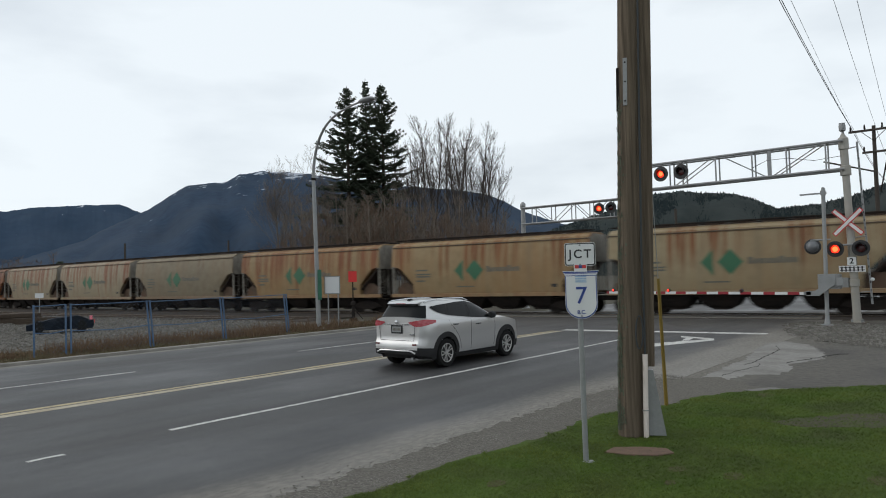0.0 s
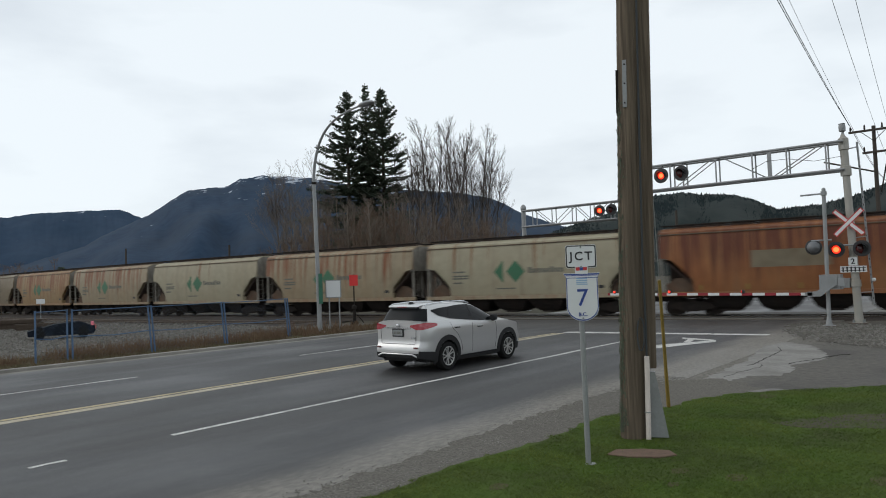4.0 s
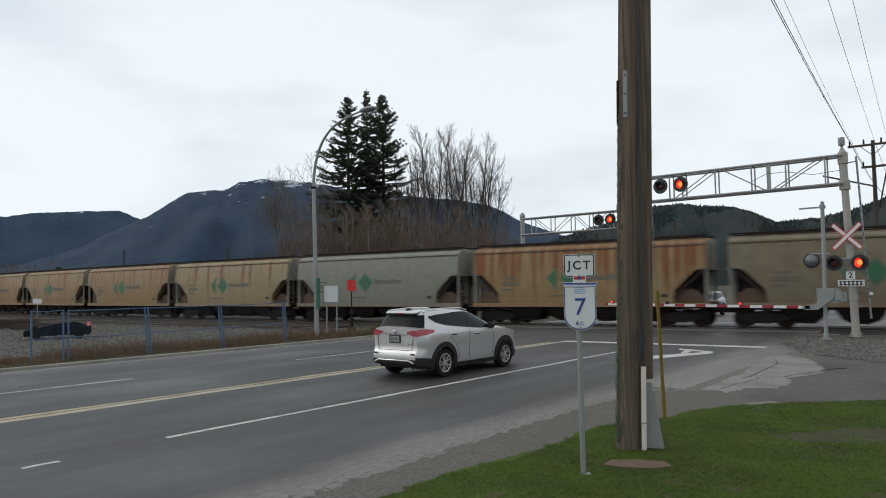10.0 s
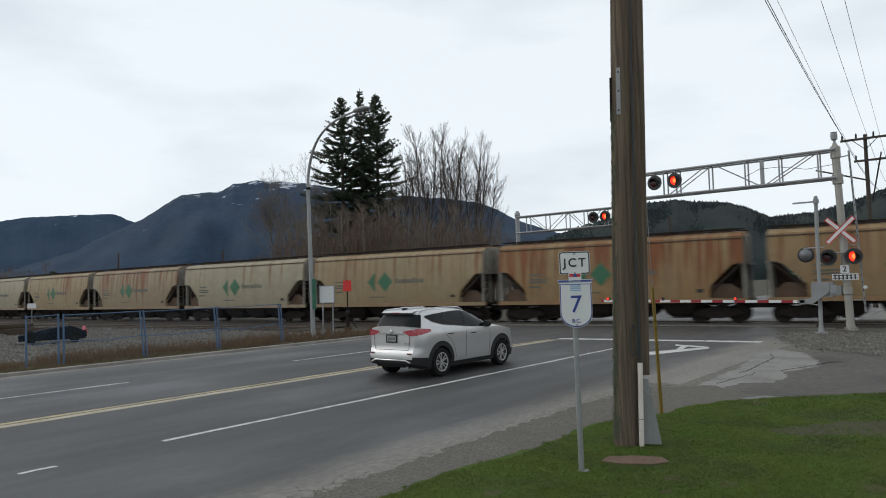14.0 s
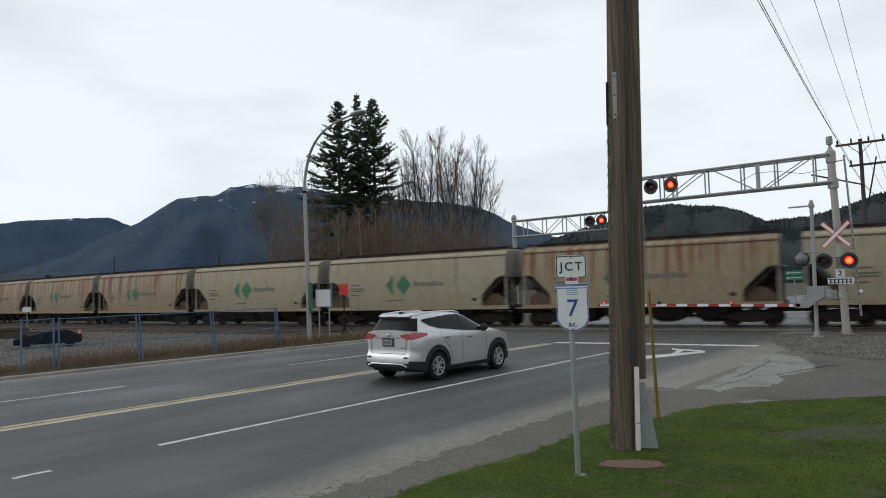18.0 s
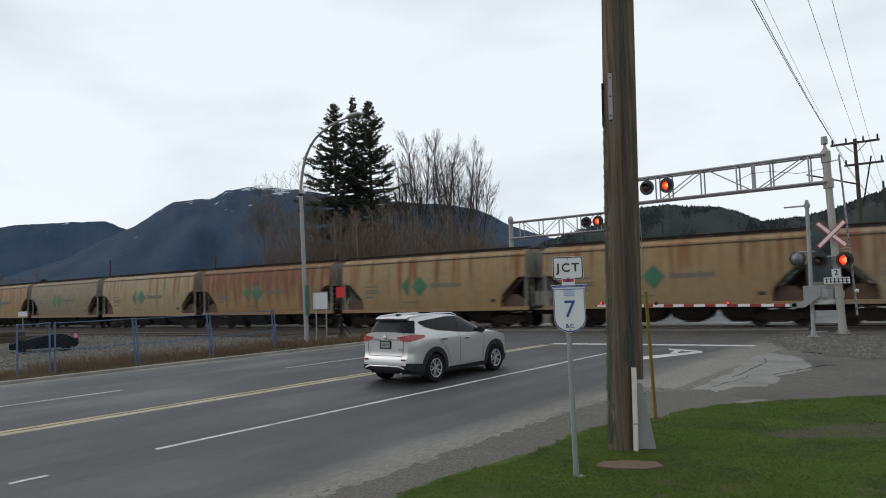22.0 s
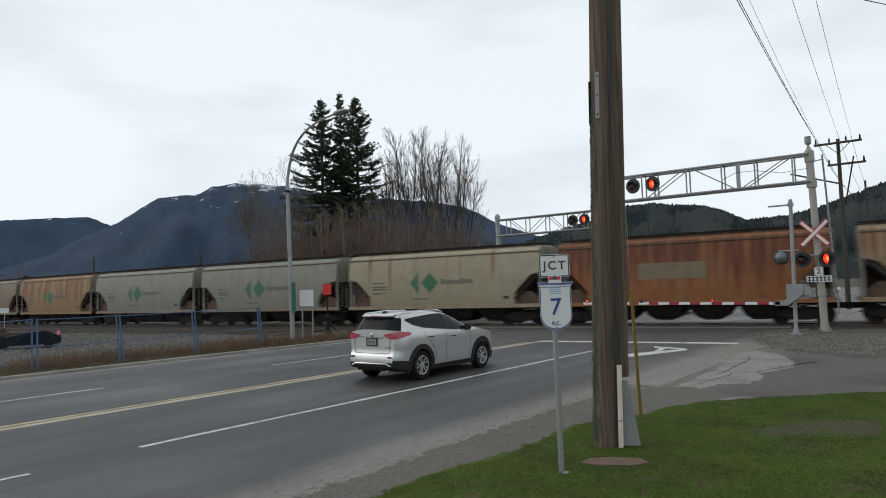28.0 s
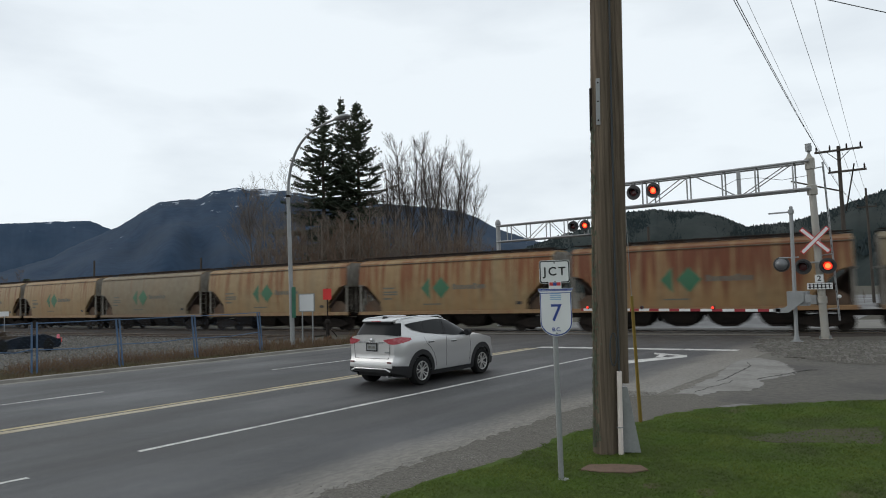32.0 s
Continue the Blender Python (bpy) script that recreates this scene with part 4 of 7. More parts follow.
def gate():
    g = thing("crossing_gate", pose(-5.18, 29.55, 0), "lowered crossing gate with a red and white striped arm", "railway gate")
    part("post", Shape().lathe([(0.24, 0.0), (0.24, 0.04), (0.12, 0.08), (0.075, 0.35), (0.07, 5.28), (0.03, 5.32)], 12, 0, pose(0, 0, 0, 0, 0.8, 0)), M["galv"], g, "grey steel post", None, True)
    part("footing", Shape().box(-0.28, 0.28, -0.26, 0.26, -0.05, 0.03, ch=0.02), M["rust_plate"], g)
    part("top_arm", Shape().box(-0.74, 0.18, -0.03, 0.03, 5.06, 5.12), M["galv"], g)
    part("top_clamp", Shape().box(-0.02, 0.16, -0.1, 0.1, 5.02, 5.18, ch=0.02), M["galv"], g)
    part("mechanism", Shape().box(-0.22, 0.52, -0.28, 0.28, 1.42, 1.98, ch=0.05), M["galv"], g, "grey gate mechanism case")
    # sloping arm bracket with its counterweight
    br = Shape().loft([[(-0.62, y, 1.16), (-0.18, y, 1.16), (0.40, y, 1.60), (0.40, y, 1.95), (0.0, y, 1.95), (-0.08, y, 1.52), (-0.30, y, 1.36), (-0.62, y, 1.34)] for y in (-0.36, -0.30)])
    part("arm_bracket", br, M["galv"], g, "bent grey arm bracket")
    part("counterweight", Shape().box(0.42, 0.66, -0.40, -0.30, 1.55, 1.85, ch=0.03), M["galv"], g)
    part("arm_root", Shape().box(-0.70, -0.45, -0.36, -0.305, 1.19, 1.32), M["galv"], g)
    x, red, k = -0.55, False, 0
    while x > -8.9:
        w = 0.42 if red else 0.30 if x == -0.55 else 0.46
        x1 = max(x - w, -8.9)
        z = 1.25 + 0.012 * (-x)
        part("arm_stripe", Shape().box(x1, x, -0.35, -0.31, z - 0.053, z + 0.053), M["dull_red"] if red else M["white"], g, "red stripe" if red else "white stripe")
        x, red = x1, not red
    for x, side, steady in ((-8.55, 0, True), (-6.0, 0, False), (-2.98, 1, False)):
        z = 1.25 + 0.012 * (-x) + 0.10
        case = part("arm_lamp", Shape().lathe([(0.075, -0.05), (0.08, 0.03), (0.06, 0.05)], 14, 0, pose(x, -0.33, z, 90, 0, 0)), M["black"], g, "", None, True)
        lens = Shape().lathe([(0.01, 0.0), (0.05, 0.005), (0.05, 0.02), (0.01, 0.03)], 14, 0, pose(0, 0, 0, 90, 0, 0))
        if steady:
            part("arm_lens", lens, M["lit_red"], case, "lit red lens", pose(x, -0.385, z))
        else:
            for f in range(len(lens.f)):
                lens.mi[f] = 1 if sum(lens.v[i][1] for i in lens.f[f]) / len(lens.f[f]) > -0.012 else 0
            home = pose(x, -0.385, z)
            lamps.append((part("arm_lens", lens, [M["lit_red"], M["dark_lens"]], case, "red lens", home), side, home))
    # a lamp that faces the other road, seen from behind
    part("lamp_arm", Shape().tube([(-0.45, 0, 3.30), (0.25, 0, 3.30)], 0.03, 8), M["galv"], g)
    back = part("rear_lamp", Shape().lathe([(0.30, 0.02), (0.30, 0.0), (0.23, -0.02), (0.20, -0.08), (0.12, -0.15), (0.02, -0.17)], 24, 0, pose(-0.38, 0, 3.05, -90, 0, 0)), [M["black"], M["lens_back"]], g, "round lamp seen from its grey back", None, True)
    me = back.data
    for p in me.polygons:
        p.material_index = 1 if p.center.y < -0.03 else 0
    return g


cantilever()
far_cantilever()
gate()


# ---- signs, poles and wires ----
def road_sign():
    s = thing("road_sign", pose(-3.87, 7.35, 0), "white junction tab and highway shield on a grey post", "road sign")
    face = pose(0, 0, 0, 0, 0, 27.5)          # turned towards the coming traffic
    part("post", Shape().tube([(-0.012, 0, 0.0), (-0.022, 0, 1.7)], 0.032, 12).tube([(-0.022, 0, 1.7), (-0.03, 0.0, 2.56)], 0.03, 12), M["galv"], s, "", None, True)
    part("base_plate", Shape().lathe([(0.10, 0), (0.10, 0.012), (0.04, 0.02)], 14, 0, pose(0.02, 0, 0.0)), M["galv"], s)

    def rounded(w, h, r, cz, k=5):
        pts = []
        for cx, cy, a0 in ((w / 2 - r, h / 2 - r, 0), (-w / 2 + r, h / 2 - r, 90), (-w / 2 + r, -h / 2 + r, 180), (w / 2 - r, -h / 2 + r, 270)):
            for i in range(k + 1):
                a = math.radians(a0 + 90 * i / k)
                pts.append((cx + r * math.cos(a), cz + cy + r * math.sin(a)))
        return pts

    def plate(name, ring, y0, y1, mt, parent, label=""):
        sh = Shape().loft([[(x, y0, z) for x, z in ring], [(x, y1, z) for x, z in ring]])
        return part(name, sh, mt, parent, label, face if parent is s else None)
    j = plate("junction_tab", rounded(0.362, 0.275, 0.03, 2.452), -0.040, -0.036, M["white"], s, "white tab with the letters JCT")
    plate("tab_border", rounded(0.352, 0.265, 0.027, 2.452), -0.0425, -0.0405, M["ink"], j)
    plate("tab_face", rounded(0.325, 0.238, 0.02, 2.452), -0.0445, -0.043, M["white"], j)
    letters("lettering", "JCT", 0.142, M["ink"], j, pose(0, -0.047, 2.452, 90, 0, 0), 0.002, "", 0.018, 1.28)

    def shield(k, dz=0.0):
        """Flat top with small ears, straight sides and a rounded foot."""
        pts = [(-0.212 * k, 0.30 * k), (0.212 * k, 0.30 * k), (0.185 * k, 0.245 * k), (0.188 * k, -0.10 * k)]
        pts += [(0.188 * k * math.cos(a), -0.10 * k - 0.17 * k * math.sin(a)) for a in [math.radians(15 * i) for i in range(1, 12)]]
        pts += [(-0.188 * k, -0.10 * k), (-0.185 * k, 0.245 * k)]
        return [(x, 1.955 + dz + z) for x, z in reversed(pts)]
    sh = plate("route_shield", shield(1.0), -0.040, -0.036, M["white"], s, "white highway shield with a blue border and the number 7")
    plate("shield_border", shield(0.98), -0.0425, -0.0405, M["blue_ink"], sh)
    plate("shield_face", shield(0.925), -0.0445, -0.043, M["white"], sh)
    plate("crest_top", [(-0.075, 2.245), (0.075, 2.245), (0.075, 2.335), (-0.075, 2.335)], -0.046, -0.04, M["white"], sh)
    for k, (a, b, mt) in enumerate(((-0.066, -0.02, "red_ink"), (-0.02, 0.02, "blue_ink"), (0.02, 0.066, "red_ink"))):
        plate("flag_bar", [(a, 2.285), (b, 2.285), (b, 2.325), (a, 2.325)], -0.0475, -0.0465, M[mt], sh)
    for z in (2.195, 2.222):
        plate("top_stripe", [(-0.185, z), (0.185, z), (0.185, z + 0.008), (-0.185, z + 0.008)], -0.0465, -0.0448, M["blue_ink"], sh)
    for k in range(4):
        plate("wave_bar", [(-0.065, 2.120 + 0.022 * k), (0.065, 2.116 + 0.022 * k), (0.065, 2.128 + 0.022 * k), (-0.065, 2.132 + 0.022 * k)], -0.0475, -0.0466, M["pale_blue"], sh)
    letters("numeral", "7", 0.285, M["blue_ink"], sh, pose(0, -0.047, 1.955, 90, 0, 0), 0.002, "", 0.005)
    letters("lettering", "B.C.", 0.062, M["blue_ink"], sh, pose(0, -0.047, 1.765, 90, 0, 0))
    for z in (2.33, 2.56, 1.72):
        part("bolt", Shape().lathe([(0.012, 0), (0.012, 0.006), (0.004, 0.009)], 8, 0, face @ pose(0, -0.045, z, 90, 0, 0)), M["galv"], s)
    return s


road_sign()


def utility_pole():
    u = thing("utility_pole", pose(-3.925, 8.875, 0), "weathered brown wooden utility pole with a cable guard, on the lawn", "utility pole")
    lean = Vector((0.022, 0.012))
    H = 12.5
    rings = []
    k = 28
    for i in range(26):
        z = H * i / 25
        r = 0.167 - 0.0035 * z
        ring = []
        for j in range(k):
            a = 2 * math.pi * j / k
            n = noise.noise(Vector((3 * math.cos(a), 3 * math.sin(a), z * 0.35)))
            rr = r * (1 + 0.035 * n) - (0.012 if j in (6, 17, 24) else 0)
            ring.append((lean.x * z + rr * math.cos(a) + 0.90 * (0.0052 * z - 0.068), lean.y * z + rr * math.sin(a) + 0.42 * (0.0052 * z - 0.068), z - 0.05))
        rings.append(ring)
    part("shaft", Shape().loft(rings), M["pole_wood"], u, "", None, True)
    side = Vector((0.90, 0.42))          # towards the right of the shaft as the lawn sees it
    front = Vector((0.40, -0.92))

    def up(z, a, b):
        return (lean.x * z + a * side.x + b * front.x, lean.y * z + a * side.y + b * front.y, z)
    # tall wooden cable moulding beside the shaft
    mould = Shape().loft([[up(z, 0.055 + 0.005 * z, 0.05), up(z, 0.250, 0.06), up(z, 0.260, -0.06), up(z, 0.055 + 0.005 * z, -0.09)] for z in (0.95, 3, 6, 9, 12)])
    part("cable_moulding", mould, M["pole_wood"], u, "dark wooden cable moulding")
    part("conduit", Shape().tube([up(0.02, 0.135, 0.13), up(1.12, 0.130, 0.125)], 0.034, 12), M["pvc"], u, "white plastic conduit", None, True)
    for z in (0.38,):
        part("conduit_strap", Shape().tube([up(z, 0.09, 0.15), up(z, 0.135, 0.172), up(z, 0.185, 0.13)], 0.008, 6), M["galv"], u)
    part("black_cable", Shape().tube([up(1.12, 0.130, 0.125), up(1.6, 0.125, 0.12), up(2.4, 0.10, 0.135), up(5.0, 0.09, 0.13), up(9.0, 0.08, 0.12)], 0.014, 6), M["cable"], u)
    guard = Shape().loft([[up(0.03, 0.16, 0.05), up(0.03, 0.40, 0.05), up(0.03, 0.40, -0.05), up(0.03, 0.16, -0.05)], [up(0.9, 0.16, 0.05), up(0.9, 0.235, 0.05), up(0.9, 0.235, -0.05), up(0.9, 0.16, -0.05)]])
    part("cable_guard", guard, M["galv"], u, "flared grey metal cable guard")
    loop = [up(1.42 + 0.22 * math.cos(a), 0.06 + 0.045 * math.sin(a), 0.188) for a in [2 * math.pi * i / 20 for i in range(21)]]
    part("wire_loop", Shape().tube(loop, 0.010, 6), M["cable"], u, "loop of black wire")
    for z0, z1, a, w, mt, d in ((4.5, 5.15, -0.09, 0.028, "galv", 0.0), (4.45, 5.05, -0.190, 0.02, "dark", -0.10)):
        pl = Shape().loft([[up(z, a - w, 0.130 + d), up(z, a + w, 0.138 + d), up(z, a + w, 0.165 + d), up(z, a - w, 0.160 + d)] for z in (z0, z1)])
        plate = part("steel_strap", pl, M[mt], u, "bolted steel strap")
        for z in (z0 + 0.06, (z0 + z1) / 2, z1 - 0.06):
            part("strap_bolt", Shape().lathe([(0.012, 0), (0.010, 0.012)], 8, 0, Matrix.Translation(up(z, a, 0.162 + d)) @ pose(0, 0, 0, 90, 0, 23)), M["dark"], plate)
    # moss on the weather side
    mo = Shape()
    rnd = random.Random(5)
    for i in range(520):
        z = 0.1 + 4.6 * rnd.random() ** 1.4
        w = math.radians(rnd.gauss(236, 14))
        r = 0.172 - 0.0035 * z + 0.003
        x, y = lean.x * z + r * math.cos(w) + 0.90 * (0.0052 * z - 0.068), lean.y * z + r * math.sin(w) + 0.42 * (0.0052 * z - 0.068)
        h, d = rnd.uniform(0.02, 0.09), rnd.uniform(0.005, 0.016)
        tx, ty = -math.sin(w) * d, math.cos(w) * d
        mo.face([(x - tx, y - ty, z), (x + tx, y + ty, z), (x + tx * 0.5 + 0.006 * math.cos(w), y + ty * 0.5 + 0.006 * math.sin(w), z + h), (x - tx * 0.6, y - ty * 0.6, z + h * 0.8)])
    part("moss", mo, M["moss"], u, "pale green moss")["kind"] = "stuff"
    arm = part("crossarm", Shape().box(-1.2, 1.2, -0.06, 0.06, 11.9, 12.02), M["pole_wood"], u, "", pose(0.27, 0.15 - 0.14, 0))
    for x in (-1.05, -0.45, 0.45, 1.05):
        part("insulator", Shape().lathe([(0.03, 12.02), (0.055, 12.08), (0.04, 12.1), (0.05, 12.16), (0.02, 12.2)], 10, 0, pose(x, 0, 0)), M["lens_back"], arm)
    return u


utility_pole()
tagged(part("ground_slab", Shape().loft([[(x * k, y * k, z) for x, y in ((-0.40, -0.12), (-0.15, -0.2), (0.2, -0.2), (0.42, -0.05), (0.36, 0.15), (0.05, 0.19), (-0.3, 0.12))] for k, z in ((1.0, -0.03), (1.0, 0.008), (0.95, 0.016))]),
            mat("brown_concrete", (0.15, 0.10, 0.075), 0.95, 0, 0.6, 12, (0.09, 0.065, 0.05)), None, "", pose(-3.55, 8.07, 0.02, 0, 0, 25)), "flat brown concrete slab lying in the lawn", "slab")

GUY_FOOT = Vector((-4.37, 11.13, 0.0))
guy = thing("guy_wire", pose(*GUY_FOOT), "steel guy wire with a yellow plastic guard beside the pole", "guy wire")
gd = Vector((-4.12, 10.32, 2.65)) - GUY_FOOT
part("wire", Shape().tube([(0, 0, -0.05), gd * 3.9], 0.006, 6), M["galv"], guy)
part("guard", Shape().tube([gd * 0.01, gd * 0.3, gd * 0.80], [0.032, 0.028, 0.025], 10), M["guard_yellow"], guy, "faded yellow guard", None, True)


def far_pole(x, y, h, arms, name="utility_pole", lean=0.0):
    u = thing(name, pose(x, y, 0), "grey wooden power pole with crossarms beyond the tracks", "utility pole")
    part("shaft", Shape().tube([(0, 0, -0.05), (lean * h, 0, h)], [0.17, 0.11], 12), M["pole_far"], u, "", None, True)
    for z, half, off in arms:
        a = part("crossarm", Shape().box(-half, half, -0.07, 0.07, z - 0.07, z + 0.07), M["pole_far"], u, "", pose(off + lean * z, -0.16, 0))
        for fx in (-0.92, -0.35, 0.35, 0.92) if half > 1.2 else (-0.9, 0.9):
            part("insulator", Shape().lathe([(0.03, z + 0.07), (0.07, z + 0.14), (0.05, z + 0.2), (0.06, z + 0.3), (0.02, z + 0.42)], 8, 0, pose(fx * half, 0, 0)), M["dark"], a)
        if half > 1.2:
            for sx in (-1, 1):
                part("brace", Shape().tube([(sx * half * 0.5, 0, z - 0.05), (0, 0, z - 0.75)], 0.025, 6), M["dark"], a)
    return u


P2 = Vector((-6.13, 54.0, 0))
pole_b = far_pole(P2.x, P2.y, 11.75, ((11.45, 1.45, 0.0), (9.95, 1.15, 0.45)))
part("transformer_arm", Shape().tube([(0, -0.2, 8.6), (-3.0, -0.5, 9.6)], 0.06, 6), M["pole_far"], pole_b)
part("stay", Shape().tube([(0.9, -0.2, 10.4), (0.25, -0.2, 7.2)], 0.05, 6), M["dark"], pole_b)
far_pole(-7.9, 92.0, 13.2, ((11.0, 1.0, 0.0),), lean=-0.006)
far_pole(-90.0, 43.7, 7.9, ())
far_pole(-76.0, 50.2, 7.7, ())
far_pole(-22.0, 59.9, 7.8, ())


def wire(a, b, sag, r=0.012, mt="cable", k=14):
    a, b = Vector(a), Vector(b)
    pts = []
    for i in range(k + 1):
        f = i / k
        p = a.lerp(b, f)
        p.z -= 4 * sag * f * (1 - f)
        pts.append(p - a)
    w = tagged(part("power_line", Shape().tube(pts, r, 5), M[mt], None, "", Matrix.Translation(a)), "thin dark overhead power line between the poles", "cable", "overhead lines")
    return w


for x, dx, r in ((-4.50, -1.35, 0.014), (-4.40, -1.33, 0.014), (-4.0, -1.25, 0.007), (-2.80, 0.08, 0.009), (-2.15, 0.82, 0.009)):
    wire((x, 8.95, 12.3), (P2.x + dx, P2.y - 0.16, 11.9), 0.3, r)
    wire((P2.x + dx, P2.y - 0.16, 11.9), (-7.9 + dx * 0.6, 92, 11.3), 0.9, 0.012)
wire((-3.75, 8.9, 7.1), (6.0, 29.0, 8.45), 0.3, 0.009)


def bow(pts, k):
    """A smooth curve through the points."""
    p = [Vector(q) for q in pts]
    p = [2 * p[0] - p[1]] + p + [2 * p[-1] - p[-2]]
    out = []
    for i in range(1, len(p) - 2):
        for j in range(k):
            t = j / k
            out.append(0.5 * (2 * p[i] + (p[i + 1] - p[i - 1]) * t + (2 * p[i - 1] - 5 * p[i] + 4 * p[i + 1] - p[i + 2]) * t * t + (3 * p[i] - p[i - 1] - 3 * p[i + 1] + p[i + 2]) * t ** 3))
    return out + [p[-2]]


def street_lamp():
    s = thing("street_lamp", pose(-24.6, 21.0, 0), "tall grey steel street lamp with a curved arm", "street lamp")
    part("post", Shape().tube([(0, 0, -0.03), (-0.2, 0, 7.0)], [0.115, 0.085], 14), M["galv"], s, "", None, True)
    part("base", Shape().box(-0.22, 0.22, -0.22, 0.22, -0.05, 0.06, ch=0.04), M["concrete"], s)
    part("collar", Shape().lathe([(0.11, 6.95), (0.115, 7.0), (0.11, 7.06)], 14, 0, pose(-0.2, 0, 0)), M["dark"], s)
    c = [(-0.2, 0, 7.0), (-0.17, 0, 7.55), (-0.04, 0, 8.15), (0.19, 0, 8.72), (0.52, 0, 9.18), (0.97, 0, 9.55), (1.55, 0, 9.82), (2.25, 0, 9.99), (3.1, 0, 10.10)]
    c = bow(c, 6)
    part("arm", Shape().tube(c, [0.075 - 0.033 * i / (len(c) - 1) for i in range(len(c))], 12), M["galv"], s, "", None, True)
    head = Shape().loft([[(x, w * math.cos(a), z + h * math.sin(a)) for a in [2 * math.pi * i / 12 for i in range(12)]] for x, w, h, z in ((2.95, 0.05, 0.05, 10.10), (3.1, 0.13, 0.09, 10.11), (3.45, 0.17, 0.12, 10.12), (3.8, 0.15, 0.09, 10.10), (3.95, 0.05, 0.03, 10.08))])
    part("lamp_head", head, M["galv"], s, "", None, True)
    part("lamp_glass", Shape().loft([[(3.2, -0.1, 10.03), (3.2, 0.1, 10.03), (3.75, 0.09, 10.03), (3.75, -0.09, 10.03)], [(3.28, -0.06, 9.97), (3.28, 0.06, 9.97), (3.68, 0.05, 9.97), (3.68, -0.05, 9.97)]]), M["lens_back"], s)
    part("green_tag", Shape().box(0.09, 0.11, -0.11, 0.11, 1.35, 2.75), mat("green_banner", (0.03, 0.13, 0.08), 0.7, 0, 0.4, 4), s, "narrow green sign on the post")
    return s


street_lamp()


def notice_board():
    s = thing("notice_board", pose(-24.4, 21.7, 0, 0, 0, 30), "blank white board on two grey steel legs", "sign board")
    for x in (-0.22, 0.27):
        part("leg", Shape().tube([(x, 0, -0.05), (x, 0, 1.7)], 0.035, 8), M["galv"], s)
    b = part("board", Shape().box(-0.36, 0.36, -0.05, -0.02, 1.62, 2.42, ch=0.004), M["white"], s, "weathered white panel")
    for z0, z1, x0, x1 in ((1.6, 1.64, -0.38, 0.38), (2.40, 2.44, -0.38, 0.38), (1.6, 2.44, -0.38, -0.34), (1.6, 2.44, 0.34, 0.38)):
        part("frame_bar", Shape().box(x0, x1, -0.06, -0.015, z0, z1), M["galv"], b)
    return s


notice_board()


def switch_target():
    s = thing("switch_stand", pose(-27.9, 26.3, 0, 0, 0, 42), "railway switch stand with a square red target", "switch stand")
    part("post", Shape().tube([(0, 0, 0.3), (0, 0, 2.75)], 0.035, 8), M["dark"], s)
    part("stand", Shape().lathe([(0.25, -0.05), (0.22, 0.1), (0.10, 0.2), (0.08, 0.8), (0.15, 0.85), (0.13, 1.0), (0.05, 1.05)], 10), M["dark"], s, "", None, True)
    part("lever", Shape().tube([(0.05, 0, 0.6), (0.35, 0.1, 0.25), (0.5, 0.1, 0.05)], 0.025, 6), M["dark"], s)
    part("target", Shape().box(-0.23, 0.23, -0.05, -0.035, 2.12, 2.72, ch=0.004), M["red_sheet"], s, "square red target")
    return s


switch_target()


def marker(x, y, h, label):
    s = thing("marker_sign", pose(x, y, -0.03, 0, 0, 55), label, "sign")
    part("post", Shape().tube([(0, 0, 0), (0, 0, h)], 0.03, 6), M["galv"], s)
    part("plate", Shape().box(-0.28, 0.28, -0.05, -0.035, h - 0.35, h), M["white"], s, "white plate")
    return s


marker(-54.4, 20.1, 1.9, "small white marker sign on a post by the track")


def guide_sign():
    s = thing("guide_sign", pose(-10.7, 54.0, -0.03, 0, 0, 10), "two small green arrow signs on a post beyond the tracks", "road sign")
    part("post", Shape().tube([(0, 0, 0), (0, 0, 3.0)], 0.04, 8), M["galv"], s)
    for z in (2.30, 2.66):
        p = part("sign_plate", Shape().box(-0.62, 0.62, -0.07, -0.05, z, z + 0.30), mat("green_sheet", (0.012, 0.16, 0.10), 0.5, 0, 0.2, 8), s, "green plate with a white arrow")
        part("arrow_bar", Shape().box(-0.35, 0.45, -0.078, -0.071, z + 0.13, z + 0.17), M["white"], p)
        part("arrow_head", Shape().loft([[(-0.5, y, z + 0.15), (-0.34, y, z + 0.06), (-0.34, y, z + 0.24)] for y in (-0.078, -0.071)]), M["white"], p)
    return s


guide_sign()


